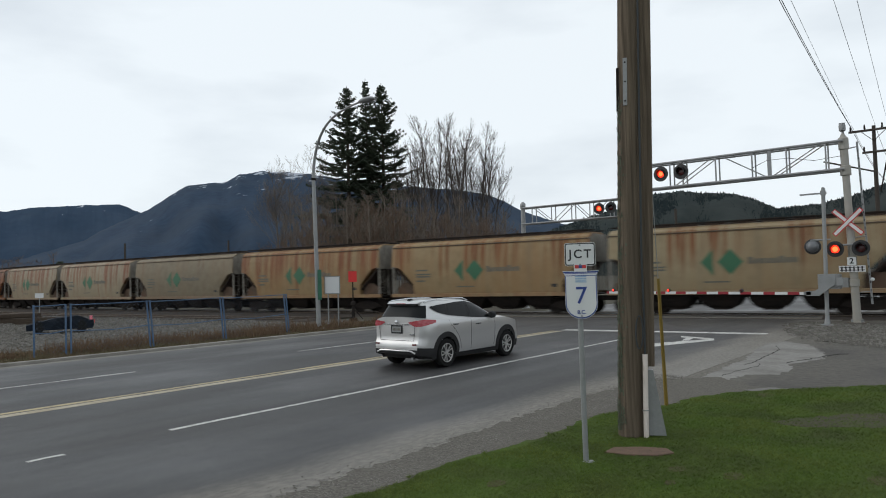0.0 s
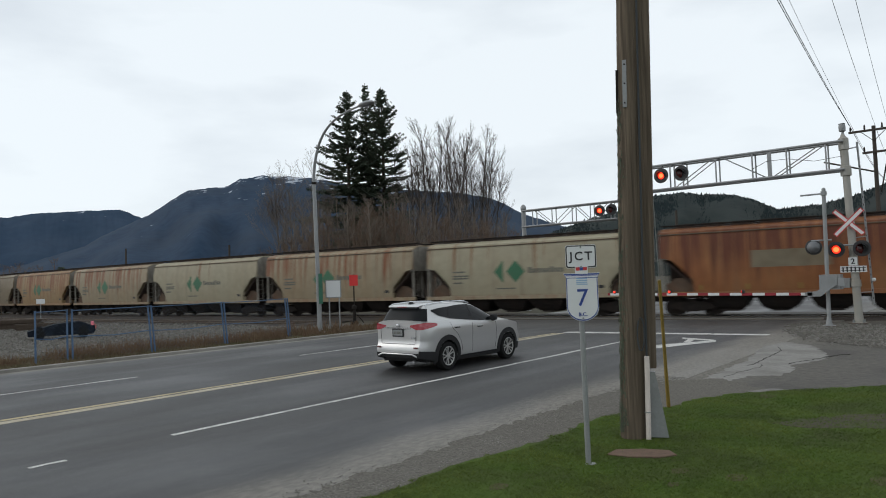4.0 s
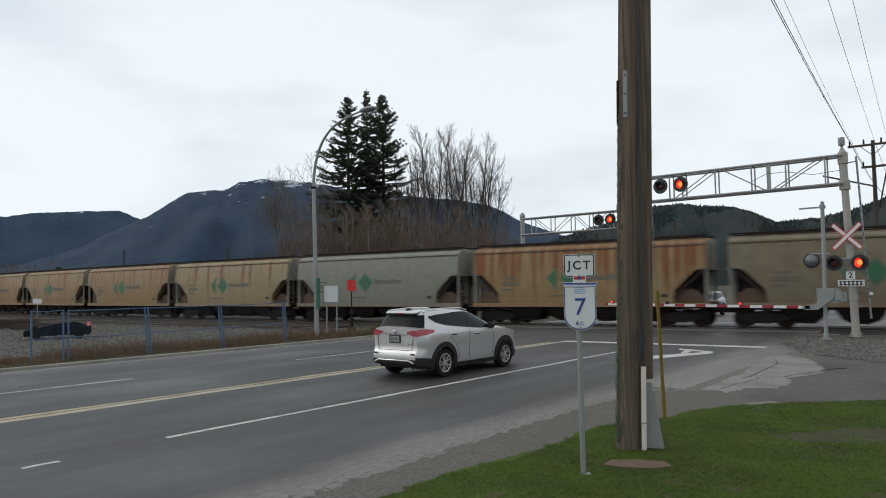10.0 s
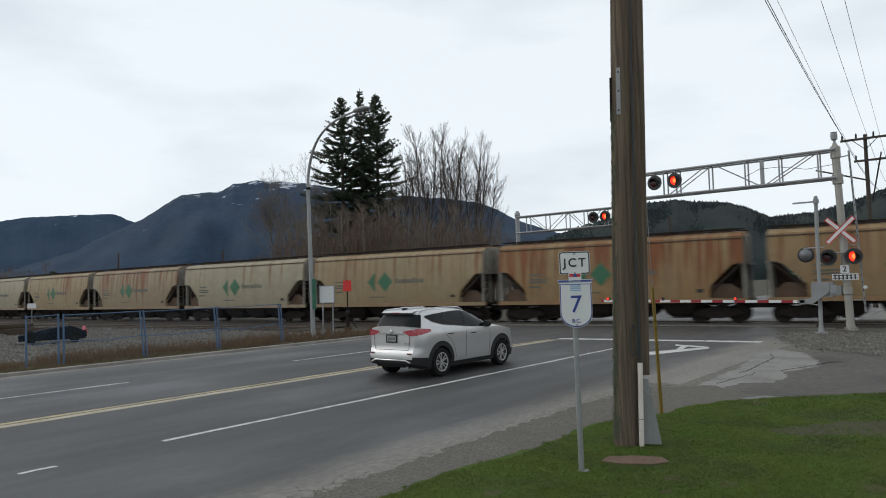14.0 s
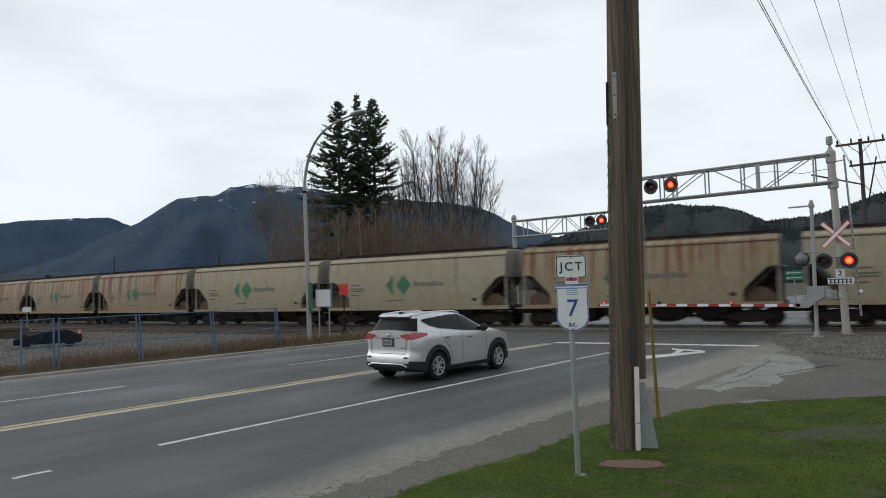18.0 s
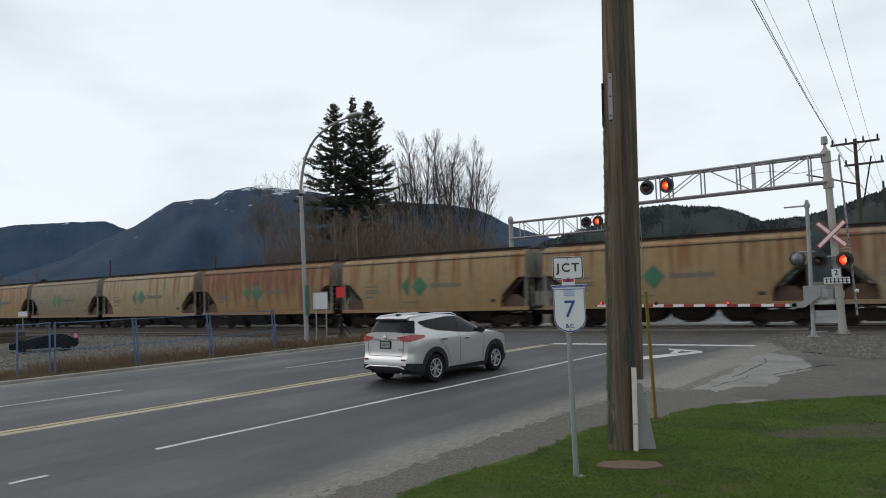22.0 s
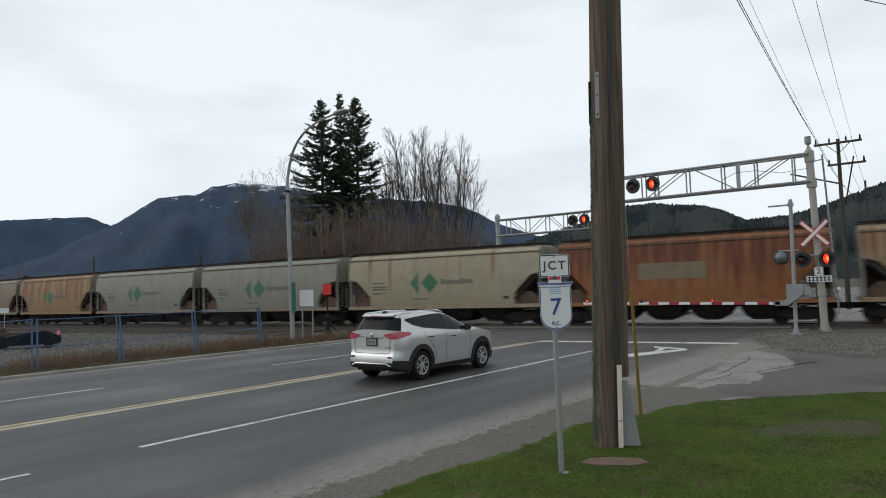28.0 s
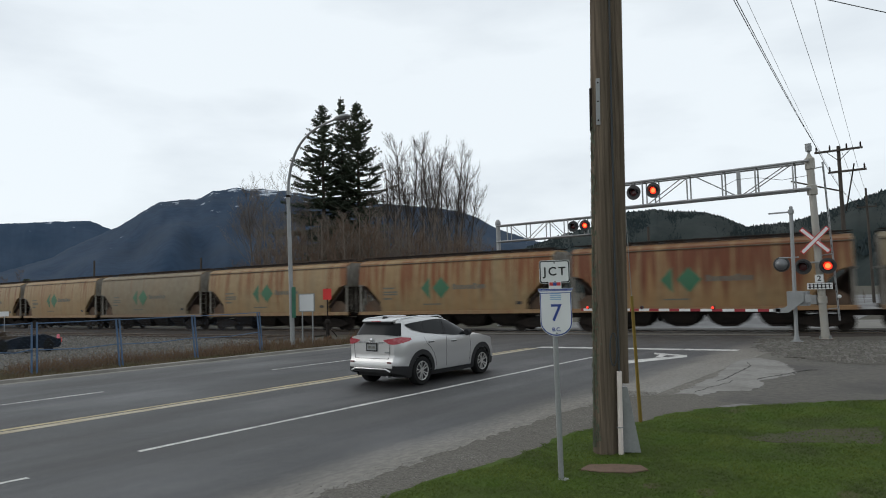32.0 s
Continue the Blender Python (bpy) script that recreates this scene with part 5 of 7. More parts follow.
# ---- blue chain-link fence ----
def fence():
    posts = [(-24.1, 8.75), (-24.1, 9.72), (-24.05, 9.86), (-23.8, 12.47), (-24.1, 15.65), (-24.6, 19.17)]
    f = thing("fence", pose(-24.0, 9.8, 0), "sagging blue chain-link fence along the yard", "fence")
    o = Vector((24.0, -9.8, 0))
    for i, (x, y) in enumerate(posts):
        for dy in ((-0.0, 0.12) if i > 2 else (0.0,)):
            p = Vector((x, y + dy, 0)) + o
            part("post", Shape().tube([p + Vector((0, 0, -0.05)), p + Vector((-0.05, -0.12 if i > 2 else 0, 1.68))], 0.032, 8), M["blue_post"], f)
    for i in range(len(posts) - 1):
        a, b = Vector((*posts[i], 0)) + o, Vector((*posts[i + 1], 0)) + o
        if (b - a).length < 0.6:
            continue
        for z, drop in ((1.64, 0.0), (0.78, 0.05)):
            part("rail", Shape().tube([a + Vector((0, 0, z)), (a + b) / 2 + Vector((0, 0, z - drop)), b + Vector((0, 0, z + 0.02))], 0.018, 6), M["blue_post"], f)
        mesh = Shape()
        n = int((b - a).length / 0.16)
        for k in range(n):
            for sgn in (1, -1):
                u0, u1 = (k / n, (k + 1.6 / 0.16) / n)
                p0, p1 = a.lerp(b, k / n), a.lerp(b, min(1, u1))
                frac = min(1, (1 - k / n) / (u1 - u0))
                z0, z1 = (0.04, 0.04 + 1.6 * frac) if sgn == 1 else (1.64, 1.64 - 1.6 * frac)
                mesh.tube([p0 + Vector((0, 0, z0)), p1 + Vector((0, 0, z1))], 0.0017, 3, 0, False)
        for k in range(1, 10):
            for sgn in (1, -1):
                z = 0.04 + 0.16 * k
                end = a.lerp(b, min(1, ((1.64 - z) if sgn == 1 else (z - 0.04)) / (b - a).length))
                mesh.tube([a + Vector((0, 0, z)), end + Vector((0, 0, 1.64 if sgn == 1 else 0.04))], 0.0017, 3, 0, False)
        part("wire_mesh", mesh, M["wire"], f, "blue-grey wire mesh")
    return f


fence()


# ---- the waiting car ----
def suv():
    silver = mat("silver_paint", (0.52, 0.518, 0.515), 0.32, 0.60, 0.15, 400, (0.38, 0.38, 0.38), 0.25, 1.5, (0.40, 0.395, 0.385))
    silver.node_tree.nodes["Principled BSDF"].inputs["Coat Weight"].default_value = 0.6
    silver.node_tree.nodes["Principled BSDF"].inputs["Coat Roughness"].default_value = 0.08
    glass = mat("tinted_glass", (0.010, 0.011, 0.012), 0.08)
    glass.node_tree.nodes["Principled BSDF"].inputs["Specular IOR Level"].default_value = 0.14
    clad = mat("black_cladding", (0.019, 0.019, 0.020), 0.75, 0, 0.3, 60)
    tail = mat("red_tail_lens", (0.30, 0.032, 0.042), 0.15, 0, 0.6, 14, (0.46, 0.14, 0.16))
    dim_red = mat("dull_reflector", (0.12, 0.03, 0.03), 0.4)
    chrome = mat("chrome", (0.6, 0.61, 0.62), 0.18, 0.9)
    alloy = mat("alloy_wheel", (0.40, 0.395, 0.385), 0.4, 0.35, 0.2, 20)
    tyre_m = M["rubber"]
    rear_glass = mat("dark_rear_glass", (0.012, 0.013, 0.014), 0.3)
    rear_glass.node_tree.nodes["Principled BSDF"].inputs["Specular IOR Level"].default_value = 0.08
    rim_dark = mat("rim_inside", (0.03, 0.03, 0.032), 0.5, 0.3)
    car = thing("suv", pose(-11.66, 13.30, 0), "silver compact SUV waiting on the road before the tracks", "car")

    # lower body
    def half_width(y):
        if y < -0.35:
            u = min(1, (-0.30 - y) / 0.60)
            return 0.915 * (1 - u ** 3.0 * 0.22)
        if y > 2.7:
            u = min(1, (y - 2.7) / 0.9)
            return 0.915 * (1 - u ** 2.6 * 0.30)
        return 0.915

    def side_x(y, z):
        k = np.interp(z, [0.20, 0.30, 0.42, 0.60, 0.74, 0.90, 1.02, 1.10, 1.17, 1.24], [0.90, 0.945, 0.970, 0.983, 0.986, 1.0, 0.996, 0.985, 0.965, 0.935])
        return half_width(y) * float(k)

    def belt(y):
        return float(np.interp(y, [-0.98, -0.6, 0.1, 1.0, 2.3, 2.6, 3.1, 3.4, 3.55, 3.6], [1.20, 1.215, 1.20, 1.16, 1.11, 1.09, 1.00, 0.91, 0.81, 0.73]))
    ny, nz = 92, 16
    ys = [-0.90 + 4.50 * i / (ny - 1) for i in range(ny)]
    sh = Shape()
    grid = {}
    for i, y in enumerate(ys):
        zb = belt(y)
        for s in (-1, 1):
            for j in range(nz):
                z0 = float(np.interp(y, [-0.9, -0.5, -0.3], [0.37, 0.33, 0.24]))
                z = z0 + (zb - z0) * j / (nz - 1)
                yy = y
                if y < -0.6:          # the tailgate stands a little inside the bumper
                    yy += 0.075 * min(1, max(0, (z - 0.58) / 0.16)) * (-0.6 - y) / 0.38
                if y > 3.2:
                    yy -= 0.10 * max(0, (z - 0.62) / 0.2) * (y - 3.2) / 0.4
                grid[i, s, j] = len(sh.v)
                sh.v.append((s * side_x(y, z), yy, z))
    def keep(idx):
        c = sum((Vector(sh.v[q]) for q in idx), Vector()) / len(idx)
        return all((c.y - wy) ** 2 + (c.z - 0.36) ** 2 > 0.40 ** 2 for wy in (0, 2.66))
    for i in range(ny - 1):
        for s in (-1, 1):
            for j in range(nz - 1):
                q = (grid[i, s, j], grid[i + 1, s, j], grid[i + 1, s, j + 1], grid[i, s, j + 1])
                if keep(q):
                    cz, cy = sh.v[q[0]][2] + 0.03, sh.v[q[0]][1]
                    sh.f.append(q)
                    sh.mi.append(1 if cz < (0.52 if cy < -0.3 else 0.325 if cy < 3.0 else 0.42) else 0)
        # deck and bonnet, softly crowned
        rows = []
        for ii in (i, i + 1):
            a, b = sh.v[grid[ii, -1, nz - 1]], sh.v[grid[ii, 1, nz - 1]]
            ring = [grid[ii, -1, nz - 1]]
            for k in range(1, 8):
                f = k / 8
                cr = 0.07 * (1 - (2 * f - 1) ** 4)
                key = ("d", ii, k)
                if key not in grid:
                    grid[key] = len(sh.v)
                    sh.v.append((a[0] + (b[0] - a[0]) * f, a[1], a[2] + cr))
                ring.append(grid[key])
            ring.append(grid[ii, 1, nz - 1])
            rows.append(ring)
        for k in range(8):
            sh.f.append((rows[0][k], rows[0][k + 1], rows[1][k + 1], rows[1][k]))
            sh.mi.append(0)
    for ii in (0, ny - 1):          # tail and nose
        for j in range(nz - 1):
            sh.f.append((grid[ii, -1, j], grid[ii, 1, j], grid[ii, 1, j + 1], grid[ii, -1, j + 1]))
            sh.mi.append(1 if sh.v[grid[ii, 1, j]][2] < 0.45 else 0)
        top = [grid[ii, -1, nz - 1]] + [grid["d", ii, k] for k in range(1, 8)] + [grid[ii, 1, nz - 1]]
        sh.f.append(tuple(top))
        sh.mi.append(0)
    part("body", sh, [silver, clad], car, "silver painted body", None, True)
    part("underbody", Shape().box(-0.78, 0.78, -0.62, 3.4, 0.24, 0.55, ch=0.1), clad, car, "dark underbody")
    for wy in (0, 2.66):
        part("wheel_well", Shape().box(-0.62, 0.62, wy - 0.42, wy + 0.42, 0.25, 0.82, ch=0.1), clad, car, "dark wheel well")

    # greenhouse: levels of rounded rectangles
    lev = [1.08, 1.16, 1.28, 1.40, 1.52, 1.58, 1.625, 1.66, 1.68]
    rear = [-0.85, -0.82, -0.765, -0.69, -0.60, -0.56, -0.52, -0.35, -0.15]
    fron = [2.52, 2.38, 2.14, 1.87, 1.60, 1.42, 1.22, 0.92, 0.6]
    wide = [0.89, 0.875, 0.835, 0.785, 0.73, 0.695, 0.655, 0.56, 0.36]
    N = 5.0

    def dims(z):
        yr, yf, w = (float(np.interp(z, lev, q)) for q in (rear, fron, wide))
        return (yr + yf) / 2, (yf - yr) / 2, w

    def cab_x(y, z):
        c, h, w = dims(z)
        return w * max(0.0, 1 - abs((y - c) / h) ** N) ** (1 / N)

    def cab_rear(x, z):
        c, h, w = dims(z)
        return c - h * max(0.0, 1 - abs(x / w) ** N) ** (1 / N)

    def cab_front(x, z):
        c, h, w = dims(z)
        return c + h * max(0.0, 1 - abs(x / w) ** N) ** (1 / N)
    rings = []
    for z in lev:
        c, h, w = dims(z)
        ring = []
        for i in range(144):
            a = 2 * math.pi * i / 144
            co, si = math.cos(a), math.sin(a)
            ring.append((w * math.copysign(abs(co) ** (2 / N), co), c + h * math.copysign(abs(si) ** (2 / N), si), z))
        rings.append(ring)
    part("cabin", Shape().loft(rings), silver, car, "silver roof and pillars", None, True)

    def side_patch(name, lower, upper, mt, out=0.008, parent=car, label="", sgn=1, k=14, rows=5, fn=cab_x):
        """A panel that lies on the side; lower and upper are (y, z) polylines with equal y ranges as fractions."""
        s = Shape()
        grid = []
        for i in range(k + 1):
            f = i / k
            (y0, z0), (y1, z1) = ([float(np.interp(f, np.linspace(0, 1, len(q)), [p[m] for p in q])) for m in (0, 1)] for q in (lower, upper))
            grid.append([(y0 + (y1 - y0) * j / rows, z0 + (z1 - z0) * j / rows) for j in range(rows + 1)])
        front = [[(sgn * (fn(y, z) + out), y, z) for y, z in col] for col in grid]
        s.loft(front, closed=False, caps=False)
        return part(name, s, mt, parent, label, None, True)

    for sgn in (1, -1):
        side_patch("window", [(1.03, 1.198), (1.50, 1.150), (1.97, 1.115)], [(1.06, 1.590), (1.30, 1.555), (1.67, 1.42), (1.97, 1.215)], glass, 0.013, sgn=sgn, label="dark front door window")
        side_patch("window", [(0.15, 1.292), (0.96, 1.205)], [(0.23, 1.565), (0.6, 1.592), (0.99, 1.595)], glass, 0.013, sgn=sgn, label="dark rear door window")
        side_patch("window", [(-0.40, 1.485), (-0.22, 1.38), (0.09, 1.298)], [(-0.38, 1.515), (-0.1, 1.548), (0.17, 1.562)], glass, 0.013, sgn=sgn, label="dark quarter window")
        side_patch("pillar_trim", [(0.95, 1.205), (1.04, 1.196)], [(0.98, 1.595), (1.07, 1.59)], clad, 0.011, sgn=sgn, label="black door pillar", k=3)
        side_patch("pillar_trim", [(0.085, 1.298), (0.155, 1.291)], [(0.165, 1.562), (0.235, 1.566)], clad, 0.011, sgn=sgn, label="black door pillar", k=3)
        side_patch("window_trim", [(-0.40, 1.478), (-0.22, 1.366), (0.15, 1.278), (0.96, 1.190), (1.99, 1.100)], [(-0.40, 1.488), (-0.22, 1.380), (0.15, 1.292), (0.96, 1.205), (1.99, 1.113)], clad, 0.016, sgn=sgn, fn=cab_x, k=20, label="black window trim")
    rw = Shape()
    rw.loft([[(f * dims(z)[2], cab_rear(f * dims(z)[2], z) - 0.016, z) for z in (1.235, 1.27, 1.32, 1.42, 1.545)] for f in [-0.88 + 1.76 * i / 16 for i in range(17)]], closed=False, caps=False)
    part("rear_window", rw, rear_glass, car, "dark rear window", None, True)
    ws = Shape()
    ws.loft([[(f * dims(z)[2], cab_front(f * dims(z)[2], z) + 0.016, z) for z in (1.17, 1.28, 1.4, 1.52)] for f in [-0.86 + 1.72 * i / 16 for i in range(17)]], closed=False, caps=False)
    part("windscreen", ws, glass, car, "dark windscreen", None, True)
    part("wiper", Shape().tube([(-0.05, cab_rear(0, 1.24) - 0.022, 1.24), (0.38, cab_rear(0.38, 1.28) - 0.022, 1.28)], 0.012, 6), clad, car)
    # roof spoiler over the rear window
    sp = Shape().loft([[(x, y + 0.55 * abs(x) ** 4, z) for y, z in ((-0.42, 1.652), (-0.655, 1.615), (-0.675, 1.595), (-0.65, 1.575), (-0.42, 1.56))] for x in [-0.51 + 1.02 * i / 12 for i in range(13)]])
    part("spoiler", sp, silver, car, "silver roof spoiler", None, True)
    part("spoiler_underside", Shape().box(-0.46, 0.46, -0.635, -0.5, 1.545, 1.572), clad, car)
    part("brake_light", Shape().box(-0.16, 0.16, -0.682, -0.665, 1.588, 1.603), tail, car)
    for sgn in (1, -1):
        rail = Shape().tube([(sgn * 0.60, -0.50, 1.62), (sgn * 0.585, -0.40, 1.655), (sgn * 0.575, 0.3, 1.692), (sgn * 0.575, 1.10, 1.672), (sgn * 0.58, 1.30, 1.61)], [0.012, 0.016, 0.016, 0.016, 0.012], 8)
        part("roof_rail", rail, chrome, car, "silver roof rail", None, True)
    fin = Shape().loft([[(-0.03, -0.42, 1.65), (0.03, -0.42, 1.65), (0.03, -0.18, 1.66), (-0.03, -0.18, 1.66)], [(-0.012, -0.40, 1.71), (0.012, -0.40, 1.71), (0.012, -0.34, 1.71), (-0.012, -0.34, 1.71)]])
    part("antenna_fin", fin, clad, car, "dark antenna fin")

    # doors: seams, handles, cladding
    def seam(pts, name="door_seam"):
        for sgn in (1, -1):
            part(name, Shape().tube([(sgn * (side_x(y, z) + 0.001), y, z) for y, z in pts], 0.0045, 5), clad, car)
    seam([(2.06, 1.10), (2.10, 0.9), (2.09, 0.74), (2.08, 0.60), (2.05, 0.42), (2.04, 0.39)])
    seam([(1.03, 1.13), (1.02, 1.02), (1.02, 0.90), (1.02, 0.74), (1.02, 0.60), (1.02, 0.42), (1.02, 0.39)])
    seam([(0.12, 1.18), (0.20, 1.02), (0.36, 0.90), (0.50, 0.74), (0.56, 0.60), (0.60, 0.42)])
    for sgn in (1, -1):
        for y, z in ((0.28, 1.055), (1.24, 1.015)):
            x = side_x(y, z)
            part("door_handle", Shape().tube([(sgn * (x + 0.004), y, z), (sgn * (x + 0.03), y + 0.04, z + 0.005), (sgn * (x + 0.03), y + 0.17, z + 0.005), (sgn * (x + 0.004), y + 0.21, z)], 0.014, 8), silver, car, "silver door handle", None, True)
            # dark patch below the handle, drawn in for its shadow
            side_patch("handle_recess", [(y - 0.02, z - 0.035), (y + 0.22, z - 0.035)], [(y - 0.01, z), (y + 0.21, z)], clad, 0.004, sgn=sgn, fn=side_x, k=4, rows=2)
        side_patch("sill_cladding", [(0.36, 0.21), (2.30, 0.21)], [(0.46, 0.325), (2.20, 0.325)], clad, 0.014, sgn=sgn, fn=side_x, label="black sill cladding")
        side_patch("bumper_cladding", [(-0.86, 0.36), (-0.40, 0.25)], [(-0.88, 0.52), (-0.44, 0.50)], clad, 0.012, sgn=sgn, fn=side_x, label="black bumper corner")
        for wy in (0, 2.66):
            arc = [math.radians(-18 + 216 * i / 22) for i in range(23)]
            inner = [(sgn * (side_x(wy + 0.385 * math.cos(a), 0.36 + 0.385 * math.sin(a)) - 0.04), wy + 0.385 * math.cos(a), 0.36 + 0.385 * math.sin(a)) for a in arc]
            lip = [(sgn * (side_x(wy + 0.395 * math.cos(a), 0.36 + 0.395 * math.sin(a)) + 0.02), wy + 0.395 * math.cos(a), 0.36 + 0.395 * math.sin(a)) for a in arc]
            outer = [(sgn * (side_x(wy + 0.515 * math.cos(a), 0.36 + 0.515 * math.sin(a)) + 0.014), wy + 0.515 * math.cos(a), 0.36 + 0.515 * math.sin(a)) for a in arc]
            end = [(sgn * (side_x(wy + 0.525 * math.cos(a), 0.36 + 0.525 * math.sin(a)) - 0.01), wy + 0.525 * math.cos(a), 0.36 + 0.525 * math.sin(a)) for a in arc]
            part("wheel_arch", Shape().loft([inner, lip, outer, end], closed=False, caps=False), clad, car, "black wheel arch", None, True)
        # mirror
        mi = Shape().loft([[(sgn * (0.93 + r * math.cos(a) * 0.9), 1.95 + d, 1.19 + r * 0.75 * math.sin(a)) for a in [2 * math.pi * i / 12 for i in range(12)]] for r, d in ((0.10, -0.07), (0.125, -0.03), (0.11, 0.06), (0.05, 0.12))])
        mirror = part("mirror", mi, clad, car, "dark wing mirror", None, True)
        part("mirror_stalk", Shape().tube([(sgn * 0.85, 1.97, 1.15), (sgn * 0.92, 1.95, 1.15)], 0.03, 6), clad, mirror)

    # tail: lamps, strip, plate, bumper
    for sgn in (1, -1):
        lamp = Shape()
        cols = []
        for i in range(9):
            f = i / 8
            if f < 0.6:
                x = 0.40 + (0.77 - 0.40) * f / 0.6
                y = -0.857
            else:
                g = (f - 0.6) / 0.4
                y = -0.8500 + 0.46 * g
                x = None
            z0 = 1.055 - 0.02 * f + (0.07 * max(0, (0.3 - f) / 0.3))
            z1 = 1.155 + 0.085 * f - (0.05 * max(0, (f - 0.75) / 0.25))
            if f > 0.6:
                z0 += 0.10 * (f - 0.6) / 0.4
            col = []
            for j in range(4):
                z = z0 + (z1 - z0) * j / 3
                xx = side_x(y, z) + 0.010 if x is None else min(x, side_x(-0.8500, z) + 0.004)
                col.append((sgn * xx, y, z))
            cols.append(col)
        lamp.loft(cols, closed=False, caps=False)
        part("tail_lamp", lamp, tail, car, "red tail lamp", None, True)
        part("reflector", Shape().box(min(sgn * 0.56, sgn * 0.67), max(sgn * 0.56, sgn * 0.67), -0.925, -0.895, 0.595, 0.635), dim_red, car)
    part("tailgate_strip", Shape().box(-0.42, 0.42, -0.8650, -0.8450, 1.075, 1.11), chrome, car, "chrome strip over the plate")
    part("badge", Shape().lathe([(0.055, 0), (0.055, 0.012), (0.02, 0.016)], 16, 0, pose(0, -0.8600, 1.14, 90, 0, 0)), chrome, car)
    pl = part("number_plate", Shape().box(-0.155, 0.155, -0.8600, -0.8480, 0.90, 1.045, 0), M["galv"], car, "white number plate in a dark frame")
    for z0, z1, x0, x1 in ((0.87, 0.90, -0.18, 0.18), (1.045, 1.07, -0.18, 0.18), (0.90, 1.045, -0.18, -0.155), (0.90, 1.045, 0.155, 0.18)):
        part("plate_frame", Shape().box(x0, x1, -0.8650, -0.8460, z0, z1), clad, pl)
    for k in range(6):
        part("plate_bar", Shape().box(-0.12 + 0.042 * k, -0.092 + 0.042 * k, -0.8615, -0.8595, 0.94, 1.0), M["grey_print"], pl)
    part("model_bar", Shape().box(0.42, 0.58, -0.8570, -0.8450, 0.84, 0.87), chrome, car)
    hatch = Shape()
    hatch.tube([(-0.60, -0.8470, 1.14), (-0.58, -0.8500, 0.85), (-0.55, -0.8600, 0.70), (0.55, -0.8600, 0.70), (0.58, -0.8500, 0.85), (0.60, -0.8470, 1.14)], 0.006, 4)
    part("tailgate_seam", hatch, clad, car)
    part("skid_strip", Shape().tube([(-0.64, -0.9050, 0.40), (-0.5, -0.922, 0.455), (0.5, -0.922, 0.455), (0.64, -0.9050, 0.40)], 0.02, 8), silver, car, "silver skid strip", None, True)
    part("tail_pipe", Shape().tube([(0.5, -0.7, 0.28), (0.5, -0.8700, 0.27)], 0.035, 10), chrome, car)

    # wheels
    for wx in (-0.80, 0.80):
        for wy in (0, 2.66):
            out = 1 if wx > 0 else -1
            m = pose(wx, wy, 0.355, 0, 90 * out, 0)
            tyre = part("wheel", Shape().lathe([(0.24, -0.10), (0.33, -0.105), (0.352, -0.085), (0.355, 0.0), (0.352, 0.085), (0.33, 0.112), (0.25, 0.108), (0.235, 0.09)], 32, 0, None, False), tyre_m, car, "black tyre on an alloy wheel", m, True)
            part("rim", Shape().lathe([(0.238, 0.09), (0.238, 0.104), (0.218, 0.10), (0.212, 0.06), (0.10, 0.03), (0.02, 0.03)], 28, 0, None, False), rim_dark, tyre, "", None, True)
            part("rim_lip", Shape().lathe([(0.215, 0.09), (0.237, 0.110), (0.228, 0.114), (0.212, 0.10)], 28, 0, None, False), alloy, tyre, "", None, True)
            for k in range(10):
                spoke = Shape().loft([[(r, w * e, z) for e, z in ((-1, zt - 0.02), (-1, zt), (1, zt), (1, zt - 0.02))] for r, w, zt in ((0.03, 0.011, 0.092), (0.13, 0.012, 0.101), (0.225, 0.016, 0.110))])
                part("spoke", spoke, alloy, tyre, "", pose(0, 0, 0, 0, 0, k * 36 + (5 if k % 2 else -5)))
            part("hub_cap", Shape().lathe([(0.05, 0.07), (0.05, 0.098), (0.02, 0.102)], 14), alloy, tyre)
    return car



first = suv()
other = copy_thing(first, pose(-16.0, 50.0, 0, 0, 0, 180))
tagged(other, "pale silver car waiting beyond the tracks")


# ---- hills and woods ----
def polar(az, d):
    """A place d metres off, az degrees to the left of the road's line."""
    return Vector((-d * math.sin(radians(az)), d * math.cos(radians(az)), 0))


def forest_mat(name, a, b, c, scale):
    return mat(name, a, 0.95, 0, 0.8, scale, b, 0.5, scale * 0.12, c)


# far and big have the blue haze of distance mixed into their base colour
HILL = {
    "far": forest_mat("hazy_far_forest", (0.025, 0.047, 0.080), (0.020, 0.038, 0.067), (0.033, 0.052, 0.080), 0.02),
    "big": forest_mat("hazy_mountain_forest", (0.022, 0.042, 0.073), (0.014, 0.028, 0.052), (0.032, 0.044, 0.062), 0.03),
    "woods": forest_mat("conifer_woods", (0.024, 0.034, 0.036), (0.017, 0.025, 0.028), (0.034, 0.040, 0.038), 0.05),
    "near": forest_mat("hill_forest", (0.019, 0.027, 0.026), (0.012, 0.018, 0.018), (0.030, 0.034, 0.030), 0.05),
}


